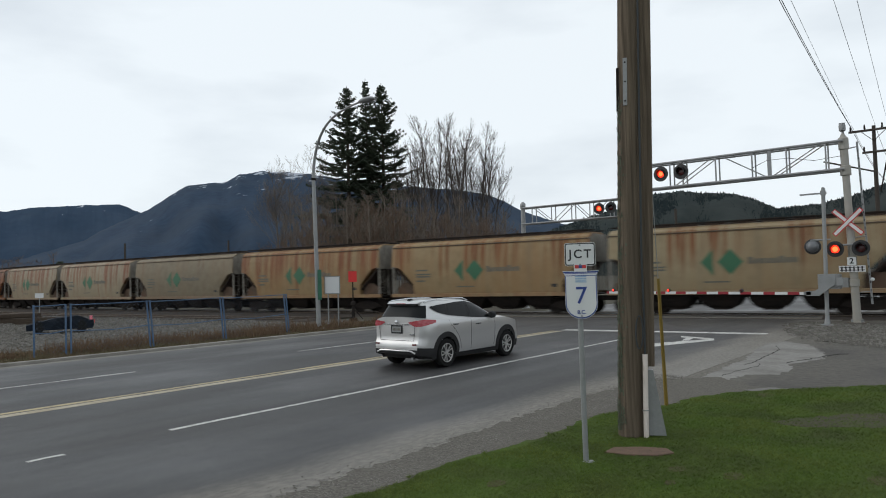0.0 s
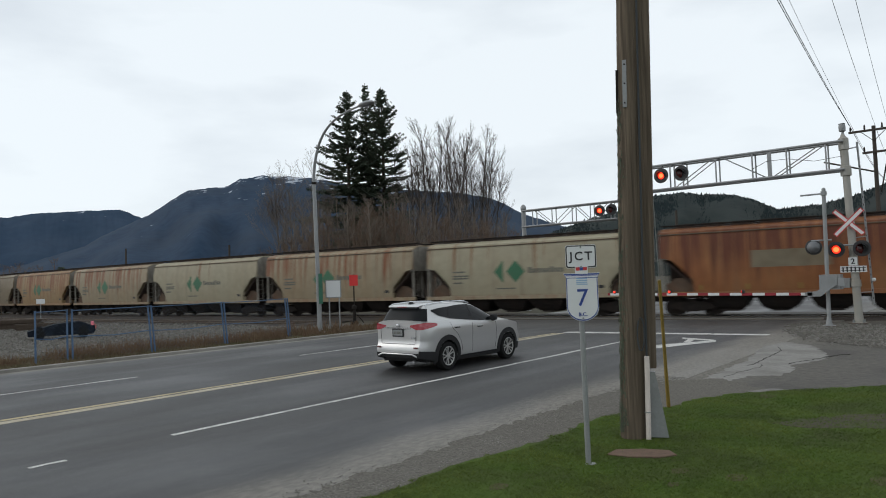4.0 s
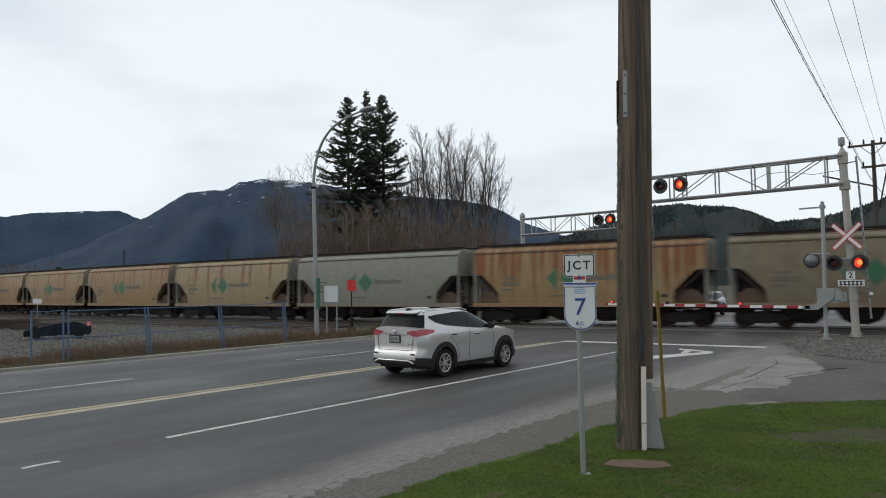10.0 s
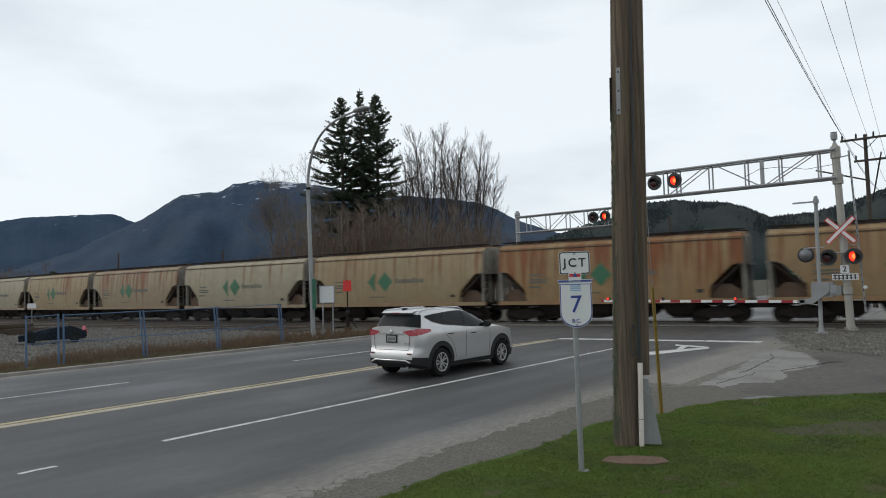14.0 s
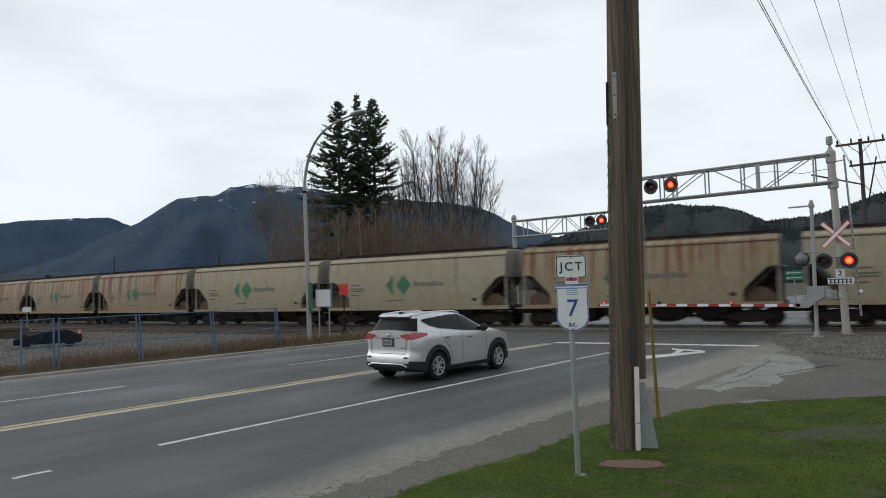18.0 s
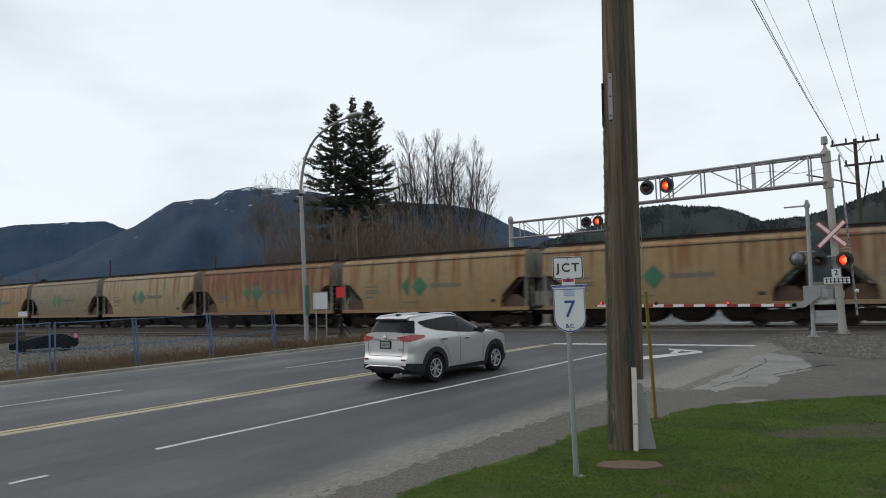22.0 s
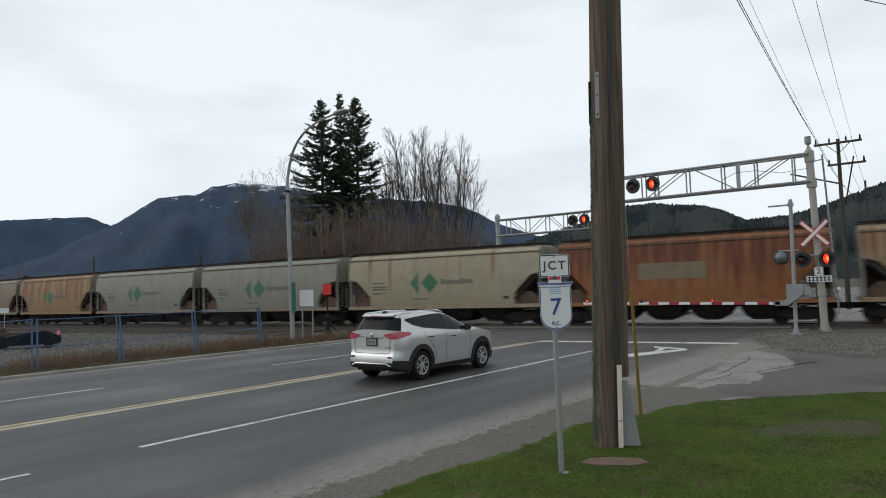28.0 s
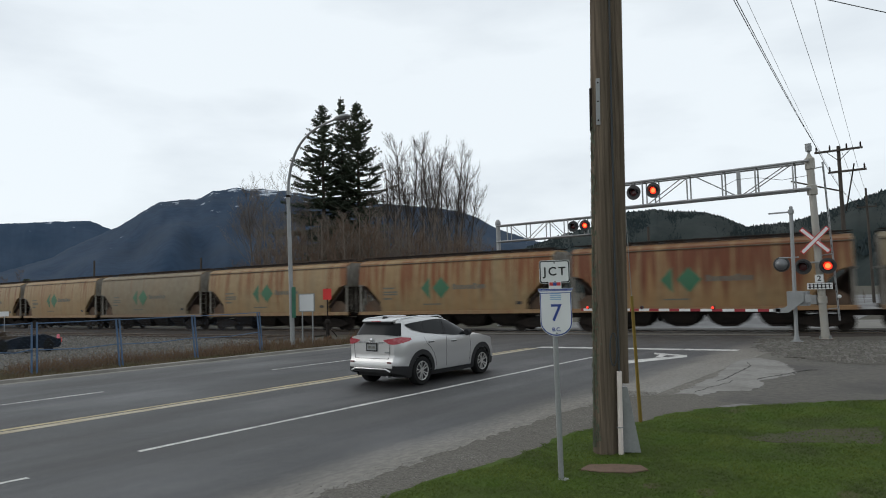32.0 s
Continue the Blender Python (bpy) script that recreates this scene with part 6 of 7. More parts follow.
def snow_cap(m):
    """Old snow that lies in patches near the top."""
    n, l = m.node_tree.nodes, m.node_tree.links
    b = n["Principled BSDF"]
    was = b.inputs["Base Color"].links[0].from_socket
    co = n.new("ShaderNodeTexCoord")
    sep = n.new("ShaderNodeSeparateXYZ")
    l.new(co.outputs["Object"], sep.inputs[0])
    high = ramp01(n, l, sep.outputs["Z"], 360, 545)
    spot = noise_at(n, l, co.outputs["Object"], 0.012, 5, (1, 1, 1.6))
    speck = noise_at(n, l, co.outputs["Object"], 0.045, 3, (1, 1, 1.2))
    f = ramp01(n, l, chain(n, l, "MULTIPLY_ADD", speck, 0.35, chain(n, l, "MULTIPLY_ADD", high, 0.22, spot)), 0.925, 0.965, 0.7)
    l.new(mixed(n, l, f, was, (0.52, 0.56, 0.62)), b.inputs["Base Color"])


snow_cap(HILL["big"])
snow_cap(HILL["far"])


def hill(name, dist, ridge, depth, material, label, rough=0.004, trees=0.0):
    """A wooded ridge at about dist metres: a slope that climbs from its foot to an uneven crest and falls away behind."""
    az = [p[0] for p in ridge]
    el = [p[1] for p in ridge]
    a0, a1 = max(az), min(az)
    n, rows = 320, 20
    rings = []
    for i in range(n + 1):
        a = a0 + (a1 - a0) * i / n
        e = float(np.interp(-a, [-v for v in az], el))
        e += rough * (noise.noise(Vector((a * 0.9, 1.3, dist))) + 0.5 * noise.noise(Vector((a * 2.7, 4.1, dist))) + 0.35 * noise.noise(Vector((a * 9, 0.3, dist))))
        if trees:
            e += trees * (0.5 + 0.5 * noise.noise(Vector((a * 26, 7.7, 0)))) + trees * 0.7 * abs(noise.noise(Vector((a * 61, 2.2, 0))))
        ring = []
        for j in range(rows + 3):
            if j <= rows:
                f = j / rows
                d = dist - depth * (1 - f) * (1 + 0.25 * noise.noise(Vector((a * 0.35, f * 2.5, dist))))
                h = max(0.0, e * dist) * (f ** 0.85) * (1 + (0.04 * noise.noise(Vector((a * 0.8, f * 4, dist * 0.1))) + 0.010 * noise.noise(Vector((a * 3.5, f * 9, dist * 0.1))) if 0 < j < rows - 1 else 0))
            else:
                d, h = dist + depth * 0.4 * (j - rows), max(0.0, e * dist) * (1 - 0.45 * (j - rows))
            p = polar(a, d)
            ring.append((p.x, p.y, h + 2.2 if j else -0.1))
        rings.append(ring)
    ob = structure(name, Shape().loft(rings, closed=False, caps=False), material, label, "mountain", True)
    return ob


hill("backdrop_far_ridge", 4300, [(82, 0.085), (76, 0.10), (71.9, 0.0965), (69.8, 0.102), (66.6, 0.107), (64.5, 0.109), (63, 0.0985), (61, 0.09), (56, 0.06)], 900, HILL["far"], "distant wooded ridge with blue haze in its colour, under the clouds", 0.0012)
hill("backdrop_mountain", 3500, [(80, 0.0), (72, 0.03), (67, 0.06), (64.5, 0.085), (62.6, 0.101), (61.1, 0.119), (59.7, 0.1355), (56.5, 0.144), (55.6, 0.1535), (53.8, 0.159), (50, 0.1555), (46.5, 0.1436), (42.7, 0.137), (38, 0.1297), (35, 0.120), (32.3, 0.094), (29, 0.074), (25, 0.06), (20, 0.04)], 1500, HILL["big"], "dark forested mountain with blue haze in its colour and snow patches on its top", 0.0018)
hill("backdrop_hill", 1250, [(40, 0.03), (32, 0.05), (29.5, 0.066), (28.6, 0.071), (26.8, 0.0805), (24, 0.091), (21.8, 0.1075), (19.7, 0.109), (18.4, 0.1055), (16, 0.1015), (14.4, 0.092), (12.9, 0.078), (11.7, 0.079), (10.2, 0.080), (8, 0.088), (6.1, 0.099), (3.7, 0.113), (0, 0.125), (-6, 0.13), (-14, 0.10)], 450, HILL["near"], "dark wooded hill beyond the tracks", 0.0012, 0.0035)


def ridge_trees():
    """Conifer tips along the crest of the nearer hill."""
    s = Shape()
    rnd = random.Random(11)
    az = [40, 32, 29.5, 28.6, 26.8, 24, 21.8, 19.7, 18.4, 16, 14.4, 12.9, 11.7, 10.2, 8, 6.1, 3.7, 0, -6]
    el = [0.03, 0.05, 0.066, 0.071, 0.0805, 0.091, 0.1075, 0.109, 0.1055, 0.1015, 0.092, 0.078, 0.079, 0.080, 0.088, 0.099, 0.113, 0.125, 0.13]
    for i in range(11000):
        a = rnd.uniform(-6, 30)
        f = 0.2 + 0.8 * rnd.random() ** 0.8
        e = float(np.interp(-a, [-v for v in az], el))
        d = 1250 - 420 * (1 - f)
        p = polar(a, d)
        z = e * 1250 * f ** 0.85 + 1.0
        h = rnd.uniform(4, 8.5)
        r = h * rnd.uniform(0.28, 0.45)
        b = len(s.v)
        s.v += [(p.x + r * math.cos(w), p.y + r * math.sin(w), z) for w in (0, 1.57, 3.14, 4.71)] + [(p.x + rnd.uniform(-.3, .3), p.y, z + h)]
        s.f += [(b, b + 1, b + 4), (b + 1, b + 2, b + 4), (b + 2, b + 3, b + 4), (b + 3, b, b + 4)]
        s.mi += [0] * 4
    return tagged(part("hill_woods", s, HILL["woods"]), "dark conifer woods on the hill", "woods", "", "stuff")


ridge_trees()

NEEDLE = mat("fir_needles", (0.078, 0.098, 0.070), 0.9, 0, 0.7, 0.6, (0.034, 0.048, 0.032), 0.5, 0.2, (0.078, 0.090, 0.046))
BARK = mat("bark", (0.075, 0.062, 0.05), 0.95, 0, 0.6, 4, (0.12, 0.105, 0.09))
DUSK = mat("dark_bark", (0.086, 0.073, 0.064), 0.95, 0, 0.6, 1.2, (0.054, 0.045, 0.040))
ALDER = mat("pale_bark", (0.165, 0.137, 0.112), 0.95, 0, 0.6, 1.2, (0.105, 0.086, 0.070))
BRUSH = mat("brush_twigs", (0.138, 0.098, 0.072), 0.95, 0, 0.6, 0.8, (0.085, 0.062, 0.048))


def conifer(h, spread, seed):
    """A tall fir: tapered trunk, drooping whorled limbs, ragged clumps of needles."""
    rnd = random.Random(seed)
    t = thing("fir_tree", None, "tall dark green fir tree behind the train", "tree", "fir trees")
    part("trunk", Shape().tube([(0, 0, -0.05), (0.1, 0, h * 0.5), (0, 0.05, h)], [0.42, 0.25, 0.03], 8), BARK, t)
    limbs, crown = Shape(), Shape()
    z = h * 0.26
    while z < h * 0.985:
        f = (z - h * 0.26) / (h * 0.74)
        reach = spread * 1.22 * (1 - f) ** 0.78 * rnd.uniform(0.45, 1.25) + 0.12
        for k in range(rnd.randint(3, 4) if f < 0.25 else rnd.randint(4, 6)):
            a = rnd.uniform(0, 6.283)
            L = reach * rnd.uniform(0.55, 1.12)
            droop = -0.06 * L + 0.5 * L * (f - 0.30)
            p0 = Vector((0, 0, z))
            p1 = Vector((L * 0.6 * math.cos(a), L * 0.6 * math.sin(a), z + droop * 0.35))
            p2 = Vector((L * math.cos(a), L * math.sin(a), z + droop + 0.12 * L))
            limbs.tube([p0, p1, p2], [0.05 * (1 - f) + 0.015, 0.03, 0.008], 3, 0, False)
            side = Vector((-math.sin(a), math.cos(a), 0))
            n = max(3, int(L * 5.0))
            for q in range(n):
                u = 0.12 + 0.88 * (q + rnd.random()) / n
                c = p0.lerp(p1, u / 0.6) if u < 0.6 else p1.lerp(p2, (u - 0.6) / 0.4)
                w = (0.16 + 0.42 * (1 - abs(u - 0.55))) * rnd.uniform(0.6, 1.2) * (0.45 + 0.12 * L)
                for s2 in (-1, 1):
                    tip = c + side * s2 * w + Vector((math.cos(a), math.sin(a), 0)) * w * 0.7 + Vector((0, 0, rnd.uniform(-0.35, 0.02) * w - 0.05))
                    b = c + Vector((rnd.uniform(-.12, .12), rnd.uniform(-.12, .12), rnd.uniform(-0.22, -0.05)))
                    e = c + Vector((math.cos(a), math.sin(a), 0)) * w * 0.55 + Vector((0, 0, rnd.uniform(0.0, 0.10)))
                    crown.face([b, tip, e])
                    crown.face([c, tip + Vector((0, 0, -0.22 * w - 0.05)), e + Vector((0, 0, -0.12))])
        z += rnd.uniform(0.20, 0.40) * (1.0 - 0.35 * f) * h / 28
    part("limb_frame", limbs, BARK, t)
    part("crown", crown, NEEDLE, t, "dark needle sprays")
    return t


def bare_tree(h, seed, spread, bark, label, name="bare_tree", group="bare trees", width=1.0, counts=(34, 8, 5, 3), limb=(0.15, 0.27), low=0.26):
    """A leafless tree with upright limbs that fork into fine twigs."""
    rnd = random.Random(seed)
    t = thing(name, None, label, "tree", group)
    wood, fine = Shape(), Shape()

    def grow(p, d, length, r, depth):
        pts, rad = [p], [r]
        k = 4 if depth < 2 else 2
        for i in range(k):
            b = 0.03 if depth == 0 else 0.10
            d = (d + Vector((rnd.gauss(0, b), rnd.gauss(0, b), 0.08 + 0.02 * depth))).normalized()
            p = p + d * length / k
            pts.append(p)
            rad.append(r * (1 - 0.62 * (i + 1) / k))
        (wood if depth < 1 else fine).tube(pts, rad, 5 if depth == 0 else 3, 0, False)
        if depth >= 4 or length < 0.5:
            return
        n = counts[depth]
        for i in range(n):
            u = rnd.uniform(0.25, 1.0) if depth else rnd.uniform(low, 0.99)
            j = min(k - 1, int(u * k))
            q = pts[j].lerp(pts[j + 1], u * k - j)
            a = rnd.uniform(0, 6.283)
            tilt = (rnd.uniform(0.7, 1.3) if depth == 0 else rnd.uniform(0.5, 1.2)) * spread
            nd = (d + Vector((math.cos(a), math.sin(a), 0)) * tilt).normalized()
            grow(q, nd, length * (rnd.uniform(*limb) if depth == 0 else rnd.uniform(0.35, 0.6)) * (1.25 - 0.75 * u), max(0.007, rad[j] * 0.36), depth + 1)
    grow(Vector((0, 0, -0.05)), Vector((0, 0, 1)), h * 0.9, 0.0078 * h * width, 0)
    k = h / max(v[2] for v in fine.v)
    for sh in (wood, fine):
        sh.v = [(x * k, y * k, z * k) for x, y, z in sh.v]
    part("trunk", wood, bark, t)
    part("branchwork", fine, [bark], t)
    return t


def stand(proto, spots):
    """Sets a tree and its copies: azimuth, distance, size, turn."""
    for i, (az, d, k, turn) in enumerate(spots):
        p = polar(az, d)
        m = Matrix.Translation((p.x, p.y, -0.05)) @ pose(0, 0, 0, 0, 0, turn) @ Matrix.Diagonal((k, k, k, 1))
        if i == 0:
            proto.matrix_basis = m
        else:
            copy_thing(proto, m)


stand(conifer(28.5, 5.6, 3), [(46.9, 92, 1.0, 0)])
stand(conifer(29.5, 3.0, 8), [(45.3, 96, 1.04, 90)])
stand(conifer(28.5, 5.9, 21), [(44.0, 93, 1.025, 40)])
rnd0 = random.Random(4)
lab = "leafless grey-brown tree behind the train"
A = [bare_tree(22, s, 0.46, DUSK, lab, counts=(22, 8, 5, 3), limb=(0.20, 0.36), low=0.28) for s in (1, 2, 5)]
tops = [(41.9, 0.20), (40.0, 0.225), (38.0, 0.228), (36.9, 0.225), (35.9, 0.205), (35.4, 0.20), (41.3, 0.212), (40.6, 0.216), (39.3, 0.22), (38.6, 0.222), (37.3, 0.225), (36.5, 0.218), (35.2, 0.20), (42.2, 0.19), (40.0, 0.17), (38.0, 0.17), (36.0, 0.16), (34.6, 0.165)]
spots = [[], [], []]
for i, (az, e) in enumerate(tops):
    d = rnd0.uniform(84, 100)
    spots[i % 3].append((35.0 + (az - 34.6) * 0.93, d, (1.045 * e * d + 2.2) / 22, rnd0.uniform(0, 360)))
for proto, s in zip(A, spots):
    stand(proto, s)
B = [bare_tree(12, s, 0.75, ALDER, "slim leafless tree behind the train", "bare_tree", width=1.1, counts=(30, 8, 5, 2)) for s in (11, 12)]
C = [bare_tree(10, s, 0.95, BRUSH, "brown leafless thicket behind the train", "thicket", "thicket", 1.15, (34, 8, 5, 2)) for s in (31, 32)]
sb, sc = [[], []], [[], []]
for i in range(56):
    az = 33.5 + 19 * (i + rnd0.random()) / 56
    e = float(np.interp(az, [33, 36, 40, 45, 50, 52.5], [0.10, 0.135, 0.145, 0.165, 0.15, 0.12])) * rnd0.uniform(0.8, 1.05)
    d = rnd0.uniform(70, 84)
    sb[i % 2].append((az, d, (e * d + 2.2) / 12, rnd0.uniform(0, 360)))
for i in range(76):
    az = 32.5 + 24 * (i + rnd0.random()) / 76
    e = float(np.interp(az, [32.5, 35, 40, 46, 50, 53, 56.5], [0.08, 0.115, 0.135, 0.160, 0.125, 0.085, 0.06])) * rnd0.uniform(0.75, 1.1)
    d = rnd0.uniform(62, 80)
    sc[i % 2].append((az, d, (e * d + 2.2) / 10, rnd0.uniform(0, 360)))
stand(bare_tree(15, 61, 0.75, ALDER, "leafless tree with a spreading crown behind the train", counts=(26, 9, 5, 2), limb=(0.30, 0.46), low=0.40), [(51.5, 88, 1.22, 10), (50.0, 92, 1.15, 200), (52.6, 90, 1.02, 90)])
for proto, s in zip(B + C, sb + sc):
    stand(proto, s)
stand(bare_tree(11, 71, 1.0, BRUSH, "dark leafless trees far along the track", "bare_tree", "far trees"), [(68.9 + 0.32 * i, 92 + 3 * (i % 5), (0.6, 0.72, 0.84, 0.92, 0.98, 0.95)[min(i, 5)] * (1 - 0.06 * (i % 3)), 47 * i) for i in range(26)])
stand(conifer(6, 1.3, 41), [(68.4, 118, 1.05, 0), (67.6, 122, 0.95, 60)])

# low scrub beyond the road, seen between the cars and under them
scrub = []
for i in range(32):
    az = -6 + 39 * (i + rnd0.random()) / 32
    scrub.append((az, rnd0.uniform(74, 96), rnd0.uniform(0.38, 0.55), rnd0.uniform(0, 360)))
stand(bare_tree(10, 33, 1.0, BRUSH, "low brown scrub beyond the crossing", "thicket", "thicket", 1.3, (26, 7, 4, 2)), scrub)


# ---- rails and the crossing ----
def rails():
    def rail_line(off, s0, s1, name="rail"):
        rings = []
        s = s0
        while s <= s1:
            ring = []
            for d, z in ((-0.07, 0.03), (-0.015, 0.045), (-0.036, 0.085), (-0.036, 0.10), (0.036, 0.10), (0.036, 0.085), (0.015, 0.045), (0.07, 0.03)):
                p = track(s, off + d)[0]
                ring.append((p.x, p.y, z - 0.03))
            rings.append(ring)
            s += 6
        structure(name, Shape().loft(rings), M["rail"], "brown steel rail", "rail")
    for off in (1.6 - 0.75, 1.6 + 0.75):
        rail_line(off, -120, 300)
    for off in (-5.2, -3.7):
        rail_line(off, 28, 230)
    # ties of the siding and of the main line where they can be seen
    s = Shape()
    proto = s.box(-0.11, 0.11, -1.3, 1.3, -0.02, 0.045).mesh("tie", [M["tie"]])
    bed = strip("siding_bed", 26, 230, 6, -6.4, -2.4, -0.05, 0.012, M["ballast"], "dark crushed-stone siding bed", "ballast")
    for i in range(120):
        q, a = track(28 + i * 0.62, -4.45)
        part("tie", proto, M["tie"], bed, "", Matrix.Translation((q.x, q.y, 0)) @ pose(0, 0, 0, 0, 0, -math.degrees(a)))


rails()


def crossing():
    """Concrete and asphalt panels between and beside the rails where the road passes."""
    rnd = random.Random(2)
    base = structure("crossing_surface", Shape().loft([[(q.x, q.y, z) for q, z in ((track(s, -1.0)[0], -0.03), (track(s, -0.95)[0], 0.03), (track(s, 4.3)[0], 0.03), (track(s, 4.35)[0], -0.03))] for s in (1.2, 6, 12, 17.6)], closed=False), M["apron"], "worn crossing surface between the rails", "crossing")
    for off0, off1 in ((-0.1, 0.72), (0.98, 2.22), (2.48, 3.3)):
        for k in range(6):
            s0, s1 = 1.4 + k * 2.7, 1.4 + k * 2.7 + 2.66
            c = [track(s, o)[0] for s, o in ((s0, off0), (s1, off0), (s1, off1), (s0, off1))]
            sh = Shape().prism([(v.x, v.y) for v in c], 0.0, 0.045 + rnd.uniform(-0.004, 0.004))
            part("panel", sh, M["panel"], base)


crossing()


# ---- broken concrete by the driveway ----
PATCH = [(-4.74, 13.76), (-4.92, 14.88), (-4.97, 16.42), (-4.97, 17.99), (-5.29, 19.63), (-5.46, 21.85), (-5.24, 22.86), (-4.4, 22.2), (-3.52, 19.72), (-3.41, 18.94), (-3.89, 17.42), (-3.61, 16.41), (-3.7, 15.67), (-4.25, 15.32), (-4.4, 14.05), (-4.44, 13.42)]
patch = structure("broken_patch", Shape().prism(ragged(PATCH, 0.07, 0.10, 8), -0.01, 0.003), M["patch"], "pale cracked concrete patch beside the road", "concrete")


def cracks():
    rnd = random.Random(6)
    s = Shape()
    for path, w0 in (([(-4.74, 16.79), (-4.65, 17.2), (-4.71, 18.15), (-4.74, 19.22), (-4.78, 20.46), (-5.12, 21.48)], 0.020), ([(-3.97, 17.56), (-3.89, 18.1), (-3.71, 18.49), (-3.5, 19.4), (-3.27, 20.07), (-2.93, 20.13)], 0.034), ([(-4.66, 14.87), (-4.57, 15.65), (-4.38, 16.85), (-4.48, 17.4)], 0.010)):
        p = [Vector(q) for q in path]
        q = []
        for a, b in zip(p, p[1:]):
            k = max(2, int((b - a).length / 0.12))
            q += [a.lerp(b, i / k) + Vector((rnd.uniform(-0.035, 0.035), rnd.uniform(-0.06, 0.06))) for i in range(k)]
        for a, b in zip(q, q[1:]):
            w = w0 * rnd.uniform(0.15, 0.75)
            o = Vector((-(b - a).y, (b - a).x)).normalized() * w
            s.prism([tuple(a - o), tuple(b - o), tuple(b + o), tuple(a + o)], -0.002, 0.0085)
    part("crack", s, M["crack"], patch, "dark cracks")


cracks()
structure("mud_patch", Shape().prism(ragged([(-3.75, 13.3), (-3.4, 13.15), (-3.05, 13.65), (-3.1, 13.85), (-3.45, 13.8)], 0.04, 0.1, 4), -0.01, 0.012), M["mud"], "small wet muddy puddle at the lawn's edge", "puddle")


# ---- loose stones ----
def stones(name, count, place, size, material, label, seed):
    rnd = random.Random(seed)
    s = Shape()
    for i in range(count):
        x, y, z = place(rnd)
        r = rnd.uniform(*size)
        a = rnd.uniform(0, 6.283)
        b = len(s.v)
        for k, (rr, zz) in enumerate(((1.0, 0.0), (0.85, 0.75))):
            for j in range(4):
                w = a + j * 1.571 + k * 0.4
                q = r * rr * rnd.uniform(0.7, 1.15)
                s.v.append((x + q * math.cos(w), y + q * math.sin(w), z + zz * r - 0.005))
        s.f += [(b + j, b + (j + 1) % 4, b + 4 + (j + 1) % 4, b + 4 + j) for j in range(4)] + [(b + 4, b + 5, b + 6, b + 7)]
        s.mi += [0] * 5
    return tagged(part(name, s, material), label, "gravel", "", "stuff")


def in_poly(x, y, ring):
    inside = False
    for i, (x0, y0) in enumerate(ring):
        x1, y1 = ring[i - 1]
        if (y0 > y) != (y1 > y) and x < (x1 - x0) * (y - y0) / (y1 - y0) + x0:
            inside = not inside
    return inside


BED = [(-6.2, 29.5), (-6.0, 26.8), (-4.4, 23.5), (-2.4, 22.2), (2, 24.5), (6, 27), (6, 31), (-6.2, 30.5)]


def on_bed(r):
    while True:
        x, y = r.uniform(-6.4, 6), r.uniform(22, 31)
        if in_poly(x, y, BED):
            return x + r.gauss(0, 0.22), y + r.gauss(0, 0.3), 0.006


STONE = mat("pebbles", (0.20, 0.19, 0.17), 0.95, 0, 0.8, 7, (0.11, 0.103, 0.092), 0.5, 2, (0.3, 0.29, 0.27))
stones("bed_gravel", 5200, on_bed, (0.02, 0.06), STONE, "loose pale stones round the signal posts", 3)
stones("verge_stones", 7500, lambda r: (-5.5 + r.gauss(0, 0.24), r.uniform(3.5, 14.5), 0.008), (0.004, 0.013), STONE, "loose grey stones beside the lawn", 4)


def on_yard(r):
    return r.uniform(-60, -26.5), r.uniform(5, 24), -0.03


stones("yard_gravel", 9000, on_yard, (0.04, 0.10), STONE, "loose grey stones in the yard", 5)


# ---- lawn ----
LAWN = [(-5.2, -20), (-5.2, 5.9), (-5.14, 6.8), (-4.97, 7.6), (-4.93, 8.6), (-4.95, 9.9), (-4.85, 10.3), (-4.35, 11.2), (-4.22, 12.1), (-3.69, 13.1), (-3.1, 13.76), (-1.73, 15.07), (1.0, 16.8), (6, 19.2), (14, 22.6), (30, 28), (30, -20)]
structure("lawn", Shape().prism(ragged(LAWN, 0.09, 0.2, 9), -0.05, 0.016), M["soil"], "short green lawn round the pole", "lawn")


def blades(name, count, region, height, material, label, seed, keep=None, z=0.014, lean=0.5, width=0.004):
    """Single blades, three corners each."""
    rng = np.random.default_rng(seed)
    x = rng.uniform(region[0], region[1], count)
    y = region[2] + (region[3] - region[2]) * rng.random(count) ** 1.5
    ok = np.array([keep(a, b) for a, b in zip(x, y)]) if keep else np.ones(count, bool)
    x, y = x[ok], y[ok]
    k = len(x)
    tone = np.array([noise.noise(Vector((a * 0.8, b * 0.8, 3.0))) for a, b in zip(x, y)])
    h = rng.uniform(height[0], height[1], k) * (1 + 0.55 * tone)
    w = width * rng.uniform(0.7, 1.6, k) * (1 + 0.09 * y)
    a = rng.uniform(0, 6.283, k)
    dx, dy = rng.normal(0, lean, k) * h, rng.normal(0, lean, k) * h
    v = np.empty((k * 3, 3))
    v[0::3] = np.stack([x - np.cos(a) * w, y - np.sin(a) * w, np.full(k, z)], 1)
    v[1::3] = np.stack([x + np.cos(a) * w, y + np.sin(a) * w, np.full(k, z)], 1)
    v[2::3] = np.stack([x + dx, y + dy, z + h], 1)
    me = bpy.data.meshes.new(name)
    me.from_pydata(v.tolist(), [], np.arange(k * 3).reshape(-1, 3).tolist())
    me.materials.append(material)
    return tagged(part(name, me, material), label, "grass", "", "stuff")


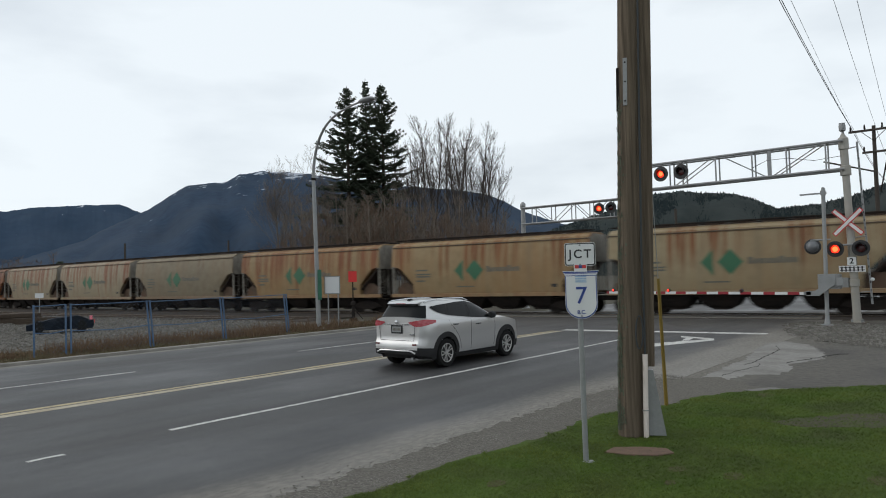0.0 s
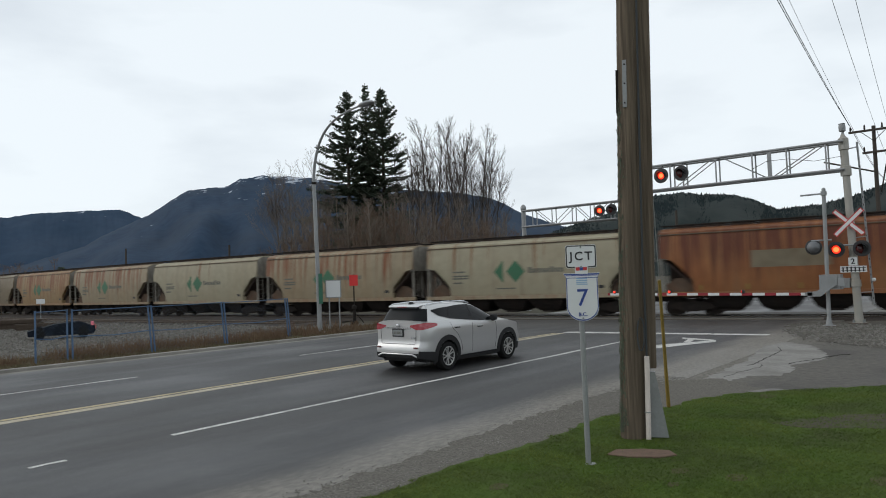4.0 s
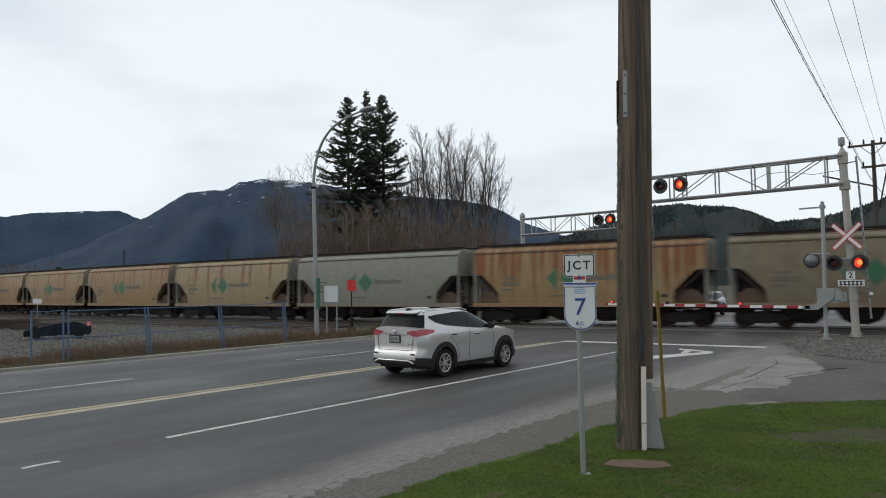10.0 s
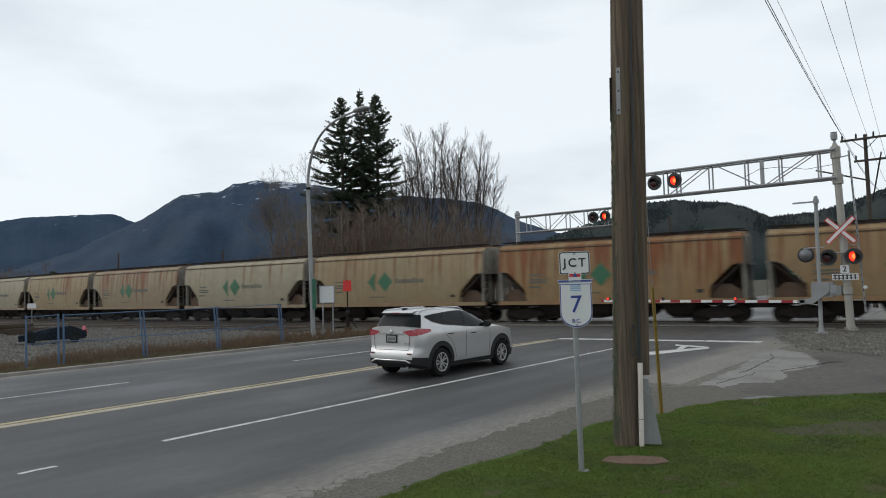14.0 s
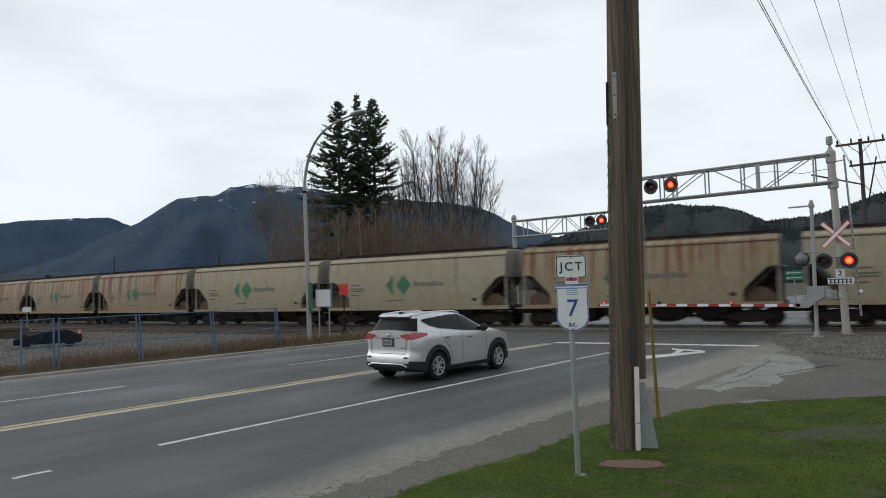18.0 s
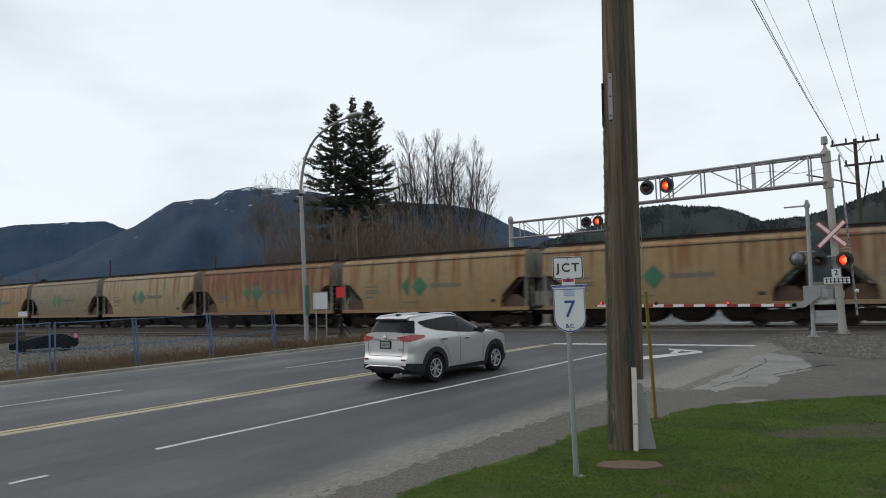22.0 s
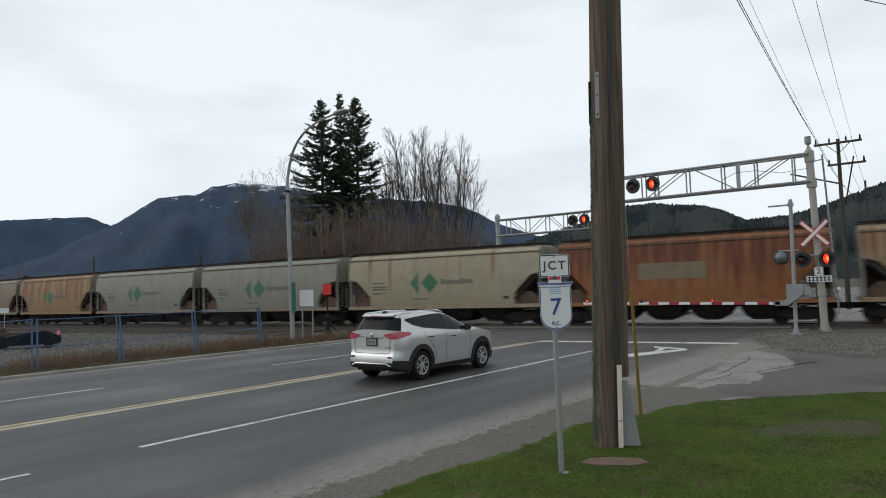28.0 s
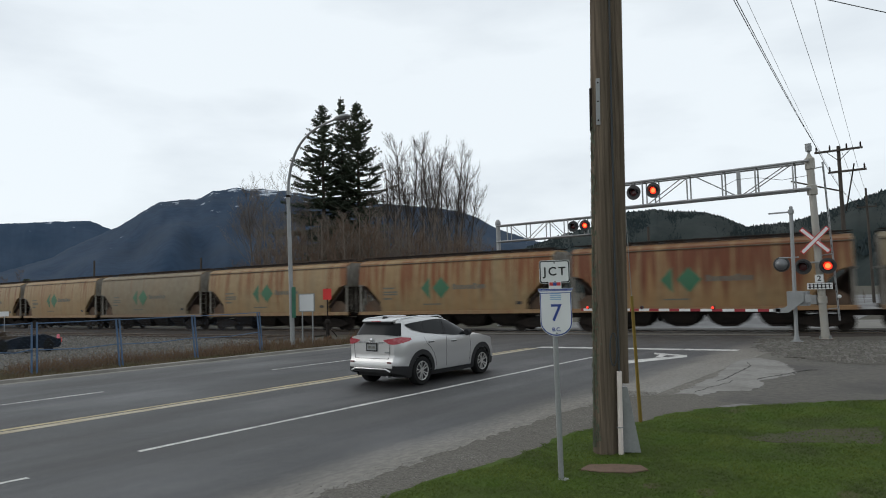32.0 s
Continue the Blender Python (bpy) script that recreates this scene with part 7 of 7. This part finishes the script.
M["thin_turf"] = mat("thin_turf", (0.074, 0.070, 0.032), 0.95, 0, 0.8, 14, (0.060, 0.075, 0.022), 0.5, 3.0, (0.075, 0.058, 0.040), 0.6, 30)
SPOTS = [(-2.89, 7.6, 0.16), (-2.76, 7.07, 0.12), (-2.31, 7.67, 0.20), (-4.25, 6.03, 0.17), (-1.05, 8.3, 0.22), (-3.3, 12.9, 0.25), (-4.35, 10.6, 0.2)]
BARE = [(-2.72, 10.63), (-2.24, 11.32), (-1.81, 11.86), (-1.08, 12.53), (-0.98, 11.16), (-1.73, 10.83), (-2.24, 10.56)]
SHORT = [(x + (0.03 if 0 < i < 8 else 0), y) for i, (x, y) in enumerate(LAWN)]


def on_lawn(x, y):
    if not in_poly(x + 0.16 * noise.noise(Vector((x * 5, y * 5, 6.0))), y, SHORT):
        return False
    if in_poly(x + 0.25 * noise.noise(Vector((x * 2, y * 2, 4.0))), y + 0.3 * noise.noise(Vector((x * 2, y * 2, 9.0))), BARE):
        return random.random() < 0.55
    for u, v, r in SPOTS:
        if math.hypot(x - u, (y - v) * 0.8) < r * (1 + 0.8 * noise.noise(Vector((x * 6, y * 6, 2.0)))):
            return random.random() < 0.8
    return True



blades("lawn_grass", 330000, (-5.3, 5.5, 4.6, 17.0), (0.012, 0.028), M["grass"], "short green grass blades of the lawn", 1, on_lawn, 0.015, 1.6, 0.0028)

blades("lawn_grass", 45000, (-4.9, 9, -8, 4.7), (0.012, 0.030), M["grass"], "short green grass blades of the lawn", 7, None, 0.015, 1.5, 0.006)

# ---- the verge on the far side ----
blades("verge_grass", 30000, (-26.6, -22.65, 2, 29), (0.03, 0.13), M["dead_grass"], "dry brown grass along the fence", 2, lambda x, y: y < 16 or x > -23.5 or noise.noise(Vector((x, y, 5.0))) > 0.15, -0.02, 0.9, 0.007)
WEED = mat("dry_weed", (0.120, 0.078, 0.054), 0.95, 0, 0.6, 3, (0.20, 0.15, 0.09))
leafy(WEED)
blades("verge_weeds", 11000, (-26.5, -23.2, 4, 27), (0.16, 0.50), WEED, "tall reddish dry weeds by the fence", 3, lambda x, y: noise.noise(Vector((x * 0.7, y * 0.5, 1.0))) > -0.12, -0.02, 0.35, 0.006)


# ---- the yard: a dark car, timber, a far building edge ----
def dark_car():
    c = thing("parked_car", pose(-36.4, 14.4, -0.03, 0, 0, -20) @ Matrix.Diagonal((0.8, 0.82, 1.25, 1)), "low dark blue car parked on the gravel yard", "car")
    paint = mat("dark_blue_paint", (0.011, 0.015, 0.022), 0.92, 0.0, 0.3, 5)
    body = Shape().loft([[(x, y, z) for y, z in ((-1.75, 0.16), (-1.78, 0.36), (-1.2, 0.46), (-0.55, 0.50), (0.9, 0.52), (1.75, 0.50), (1.80, 0.30), (1.7, 0.16))] for x in (-0.72, -0.66, 0.66, 0.72)])
    part("body", body, paint, c)
    cab = Shape().loft([[(x * k, y, z) for y, z in ((-1.25, 0.44), (-0.35, 0.60), (0.95, 0.68), (1.60, 0.50))] for x, k in ((-0.6, 1), (-0.45, 1), (0.45, 1), (0.6, 1))])
    part("cabin", cab, mat("dark_glass", (0.014, 0.017, 0.023), 0.92), c, "dark glass cabin")
    for wx in (-0.68, 0.68):
        for wy in (-1.15, 1.15):
            part("wheel", Shape().lathe([(0.2, -0.08), (0.27, -0.07), (0.27, 0.07), (0.2, 0.08), (0.03, 0.05)], 16, 0, pose(wx, wy, 0.26, 0, 90, 0)), M["rubber"], c, "", None, True)
        part("tail_lamp", Shape().box(wx - 0.10, wx + 0.10, 1.80, 1.83, 0.36, 0.52), M["red_sheet"], c, "red tail lamp")
    part("side_lamp", Shape().box(0.70, 0.735, 1.55, 1.70, 0.50, 0.66), mat("pink_lamp", (0.75, 0.18, 0.24), 0.4), c, "pink-red lamp")
    return c


dark_car()


def timber(x, y, n, turn):
    t = thing("timber_stack", pose(x, y, -0.03, 0, 0, turn), "stack of dark used railway ties in the yard", "timber stack")
    for k in range(n):
        for j in range(3 - k % 2):
            part("tie", Shape().box(-1.9, 1.9, -0.12, 0.12, 0, 0.2), M["tie"], t, "", pose(random.uniform(-0.2, 0.2), -0.4 + 0.3 * j + 0.1 * (k % 2), 0.205 * k))
    return t


timber(-50.5, 16.6, 3, 75)
timber(-47.2, 17.9, 2, 70)


# worn ground in the lawn


structure("bare_soil", Shape().prism(ragged(BARE, 0.06, 0.12, 14), -0.02, 0.019), mat("bare_soil", (0.078, 0.068, 0.050), 0.95, 0, 0.8, 12, (0.055, 0.050, 0.036), 0.7, 1.6, (0.058, 0.074, 0.024), 0.6, 30), "worn bare soil in the lawn", "soil")
for k, (u, v, r) in enumerate(SPOTS):
    ring = [(u + 0.55 * r * math.cos(a), v + 0.8 * r * math.sin(a)) for a in [math.pi * i / 6 for i in range(12)]]
    structure("bare_soil", Shape().prism(ragged(ring, 0.03, 0.05, 20 + k), -0.02, 0.018), M["thin_turf"], "small worn spot of brown soil in the lawn", "soil")


# ---- what moves ----
def motions():
    for i, car in enumerate(train):
        walk(car, [(t, car_pose(FIRST + i * CAR - run(t))) for t in range(33)])
    flash_all()


motions()
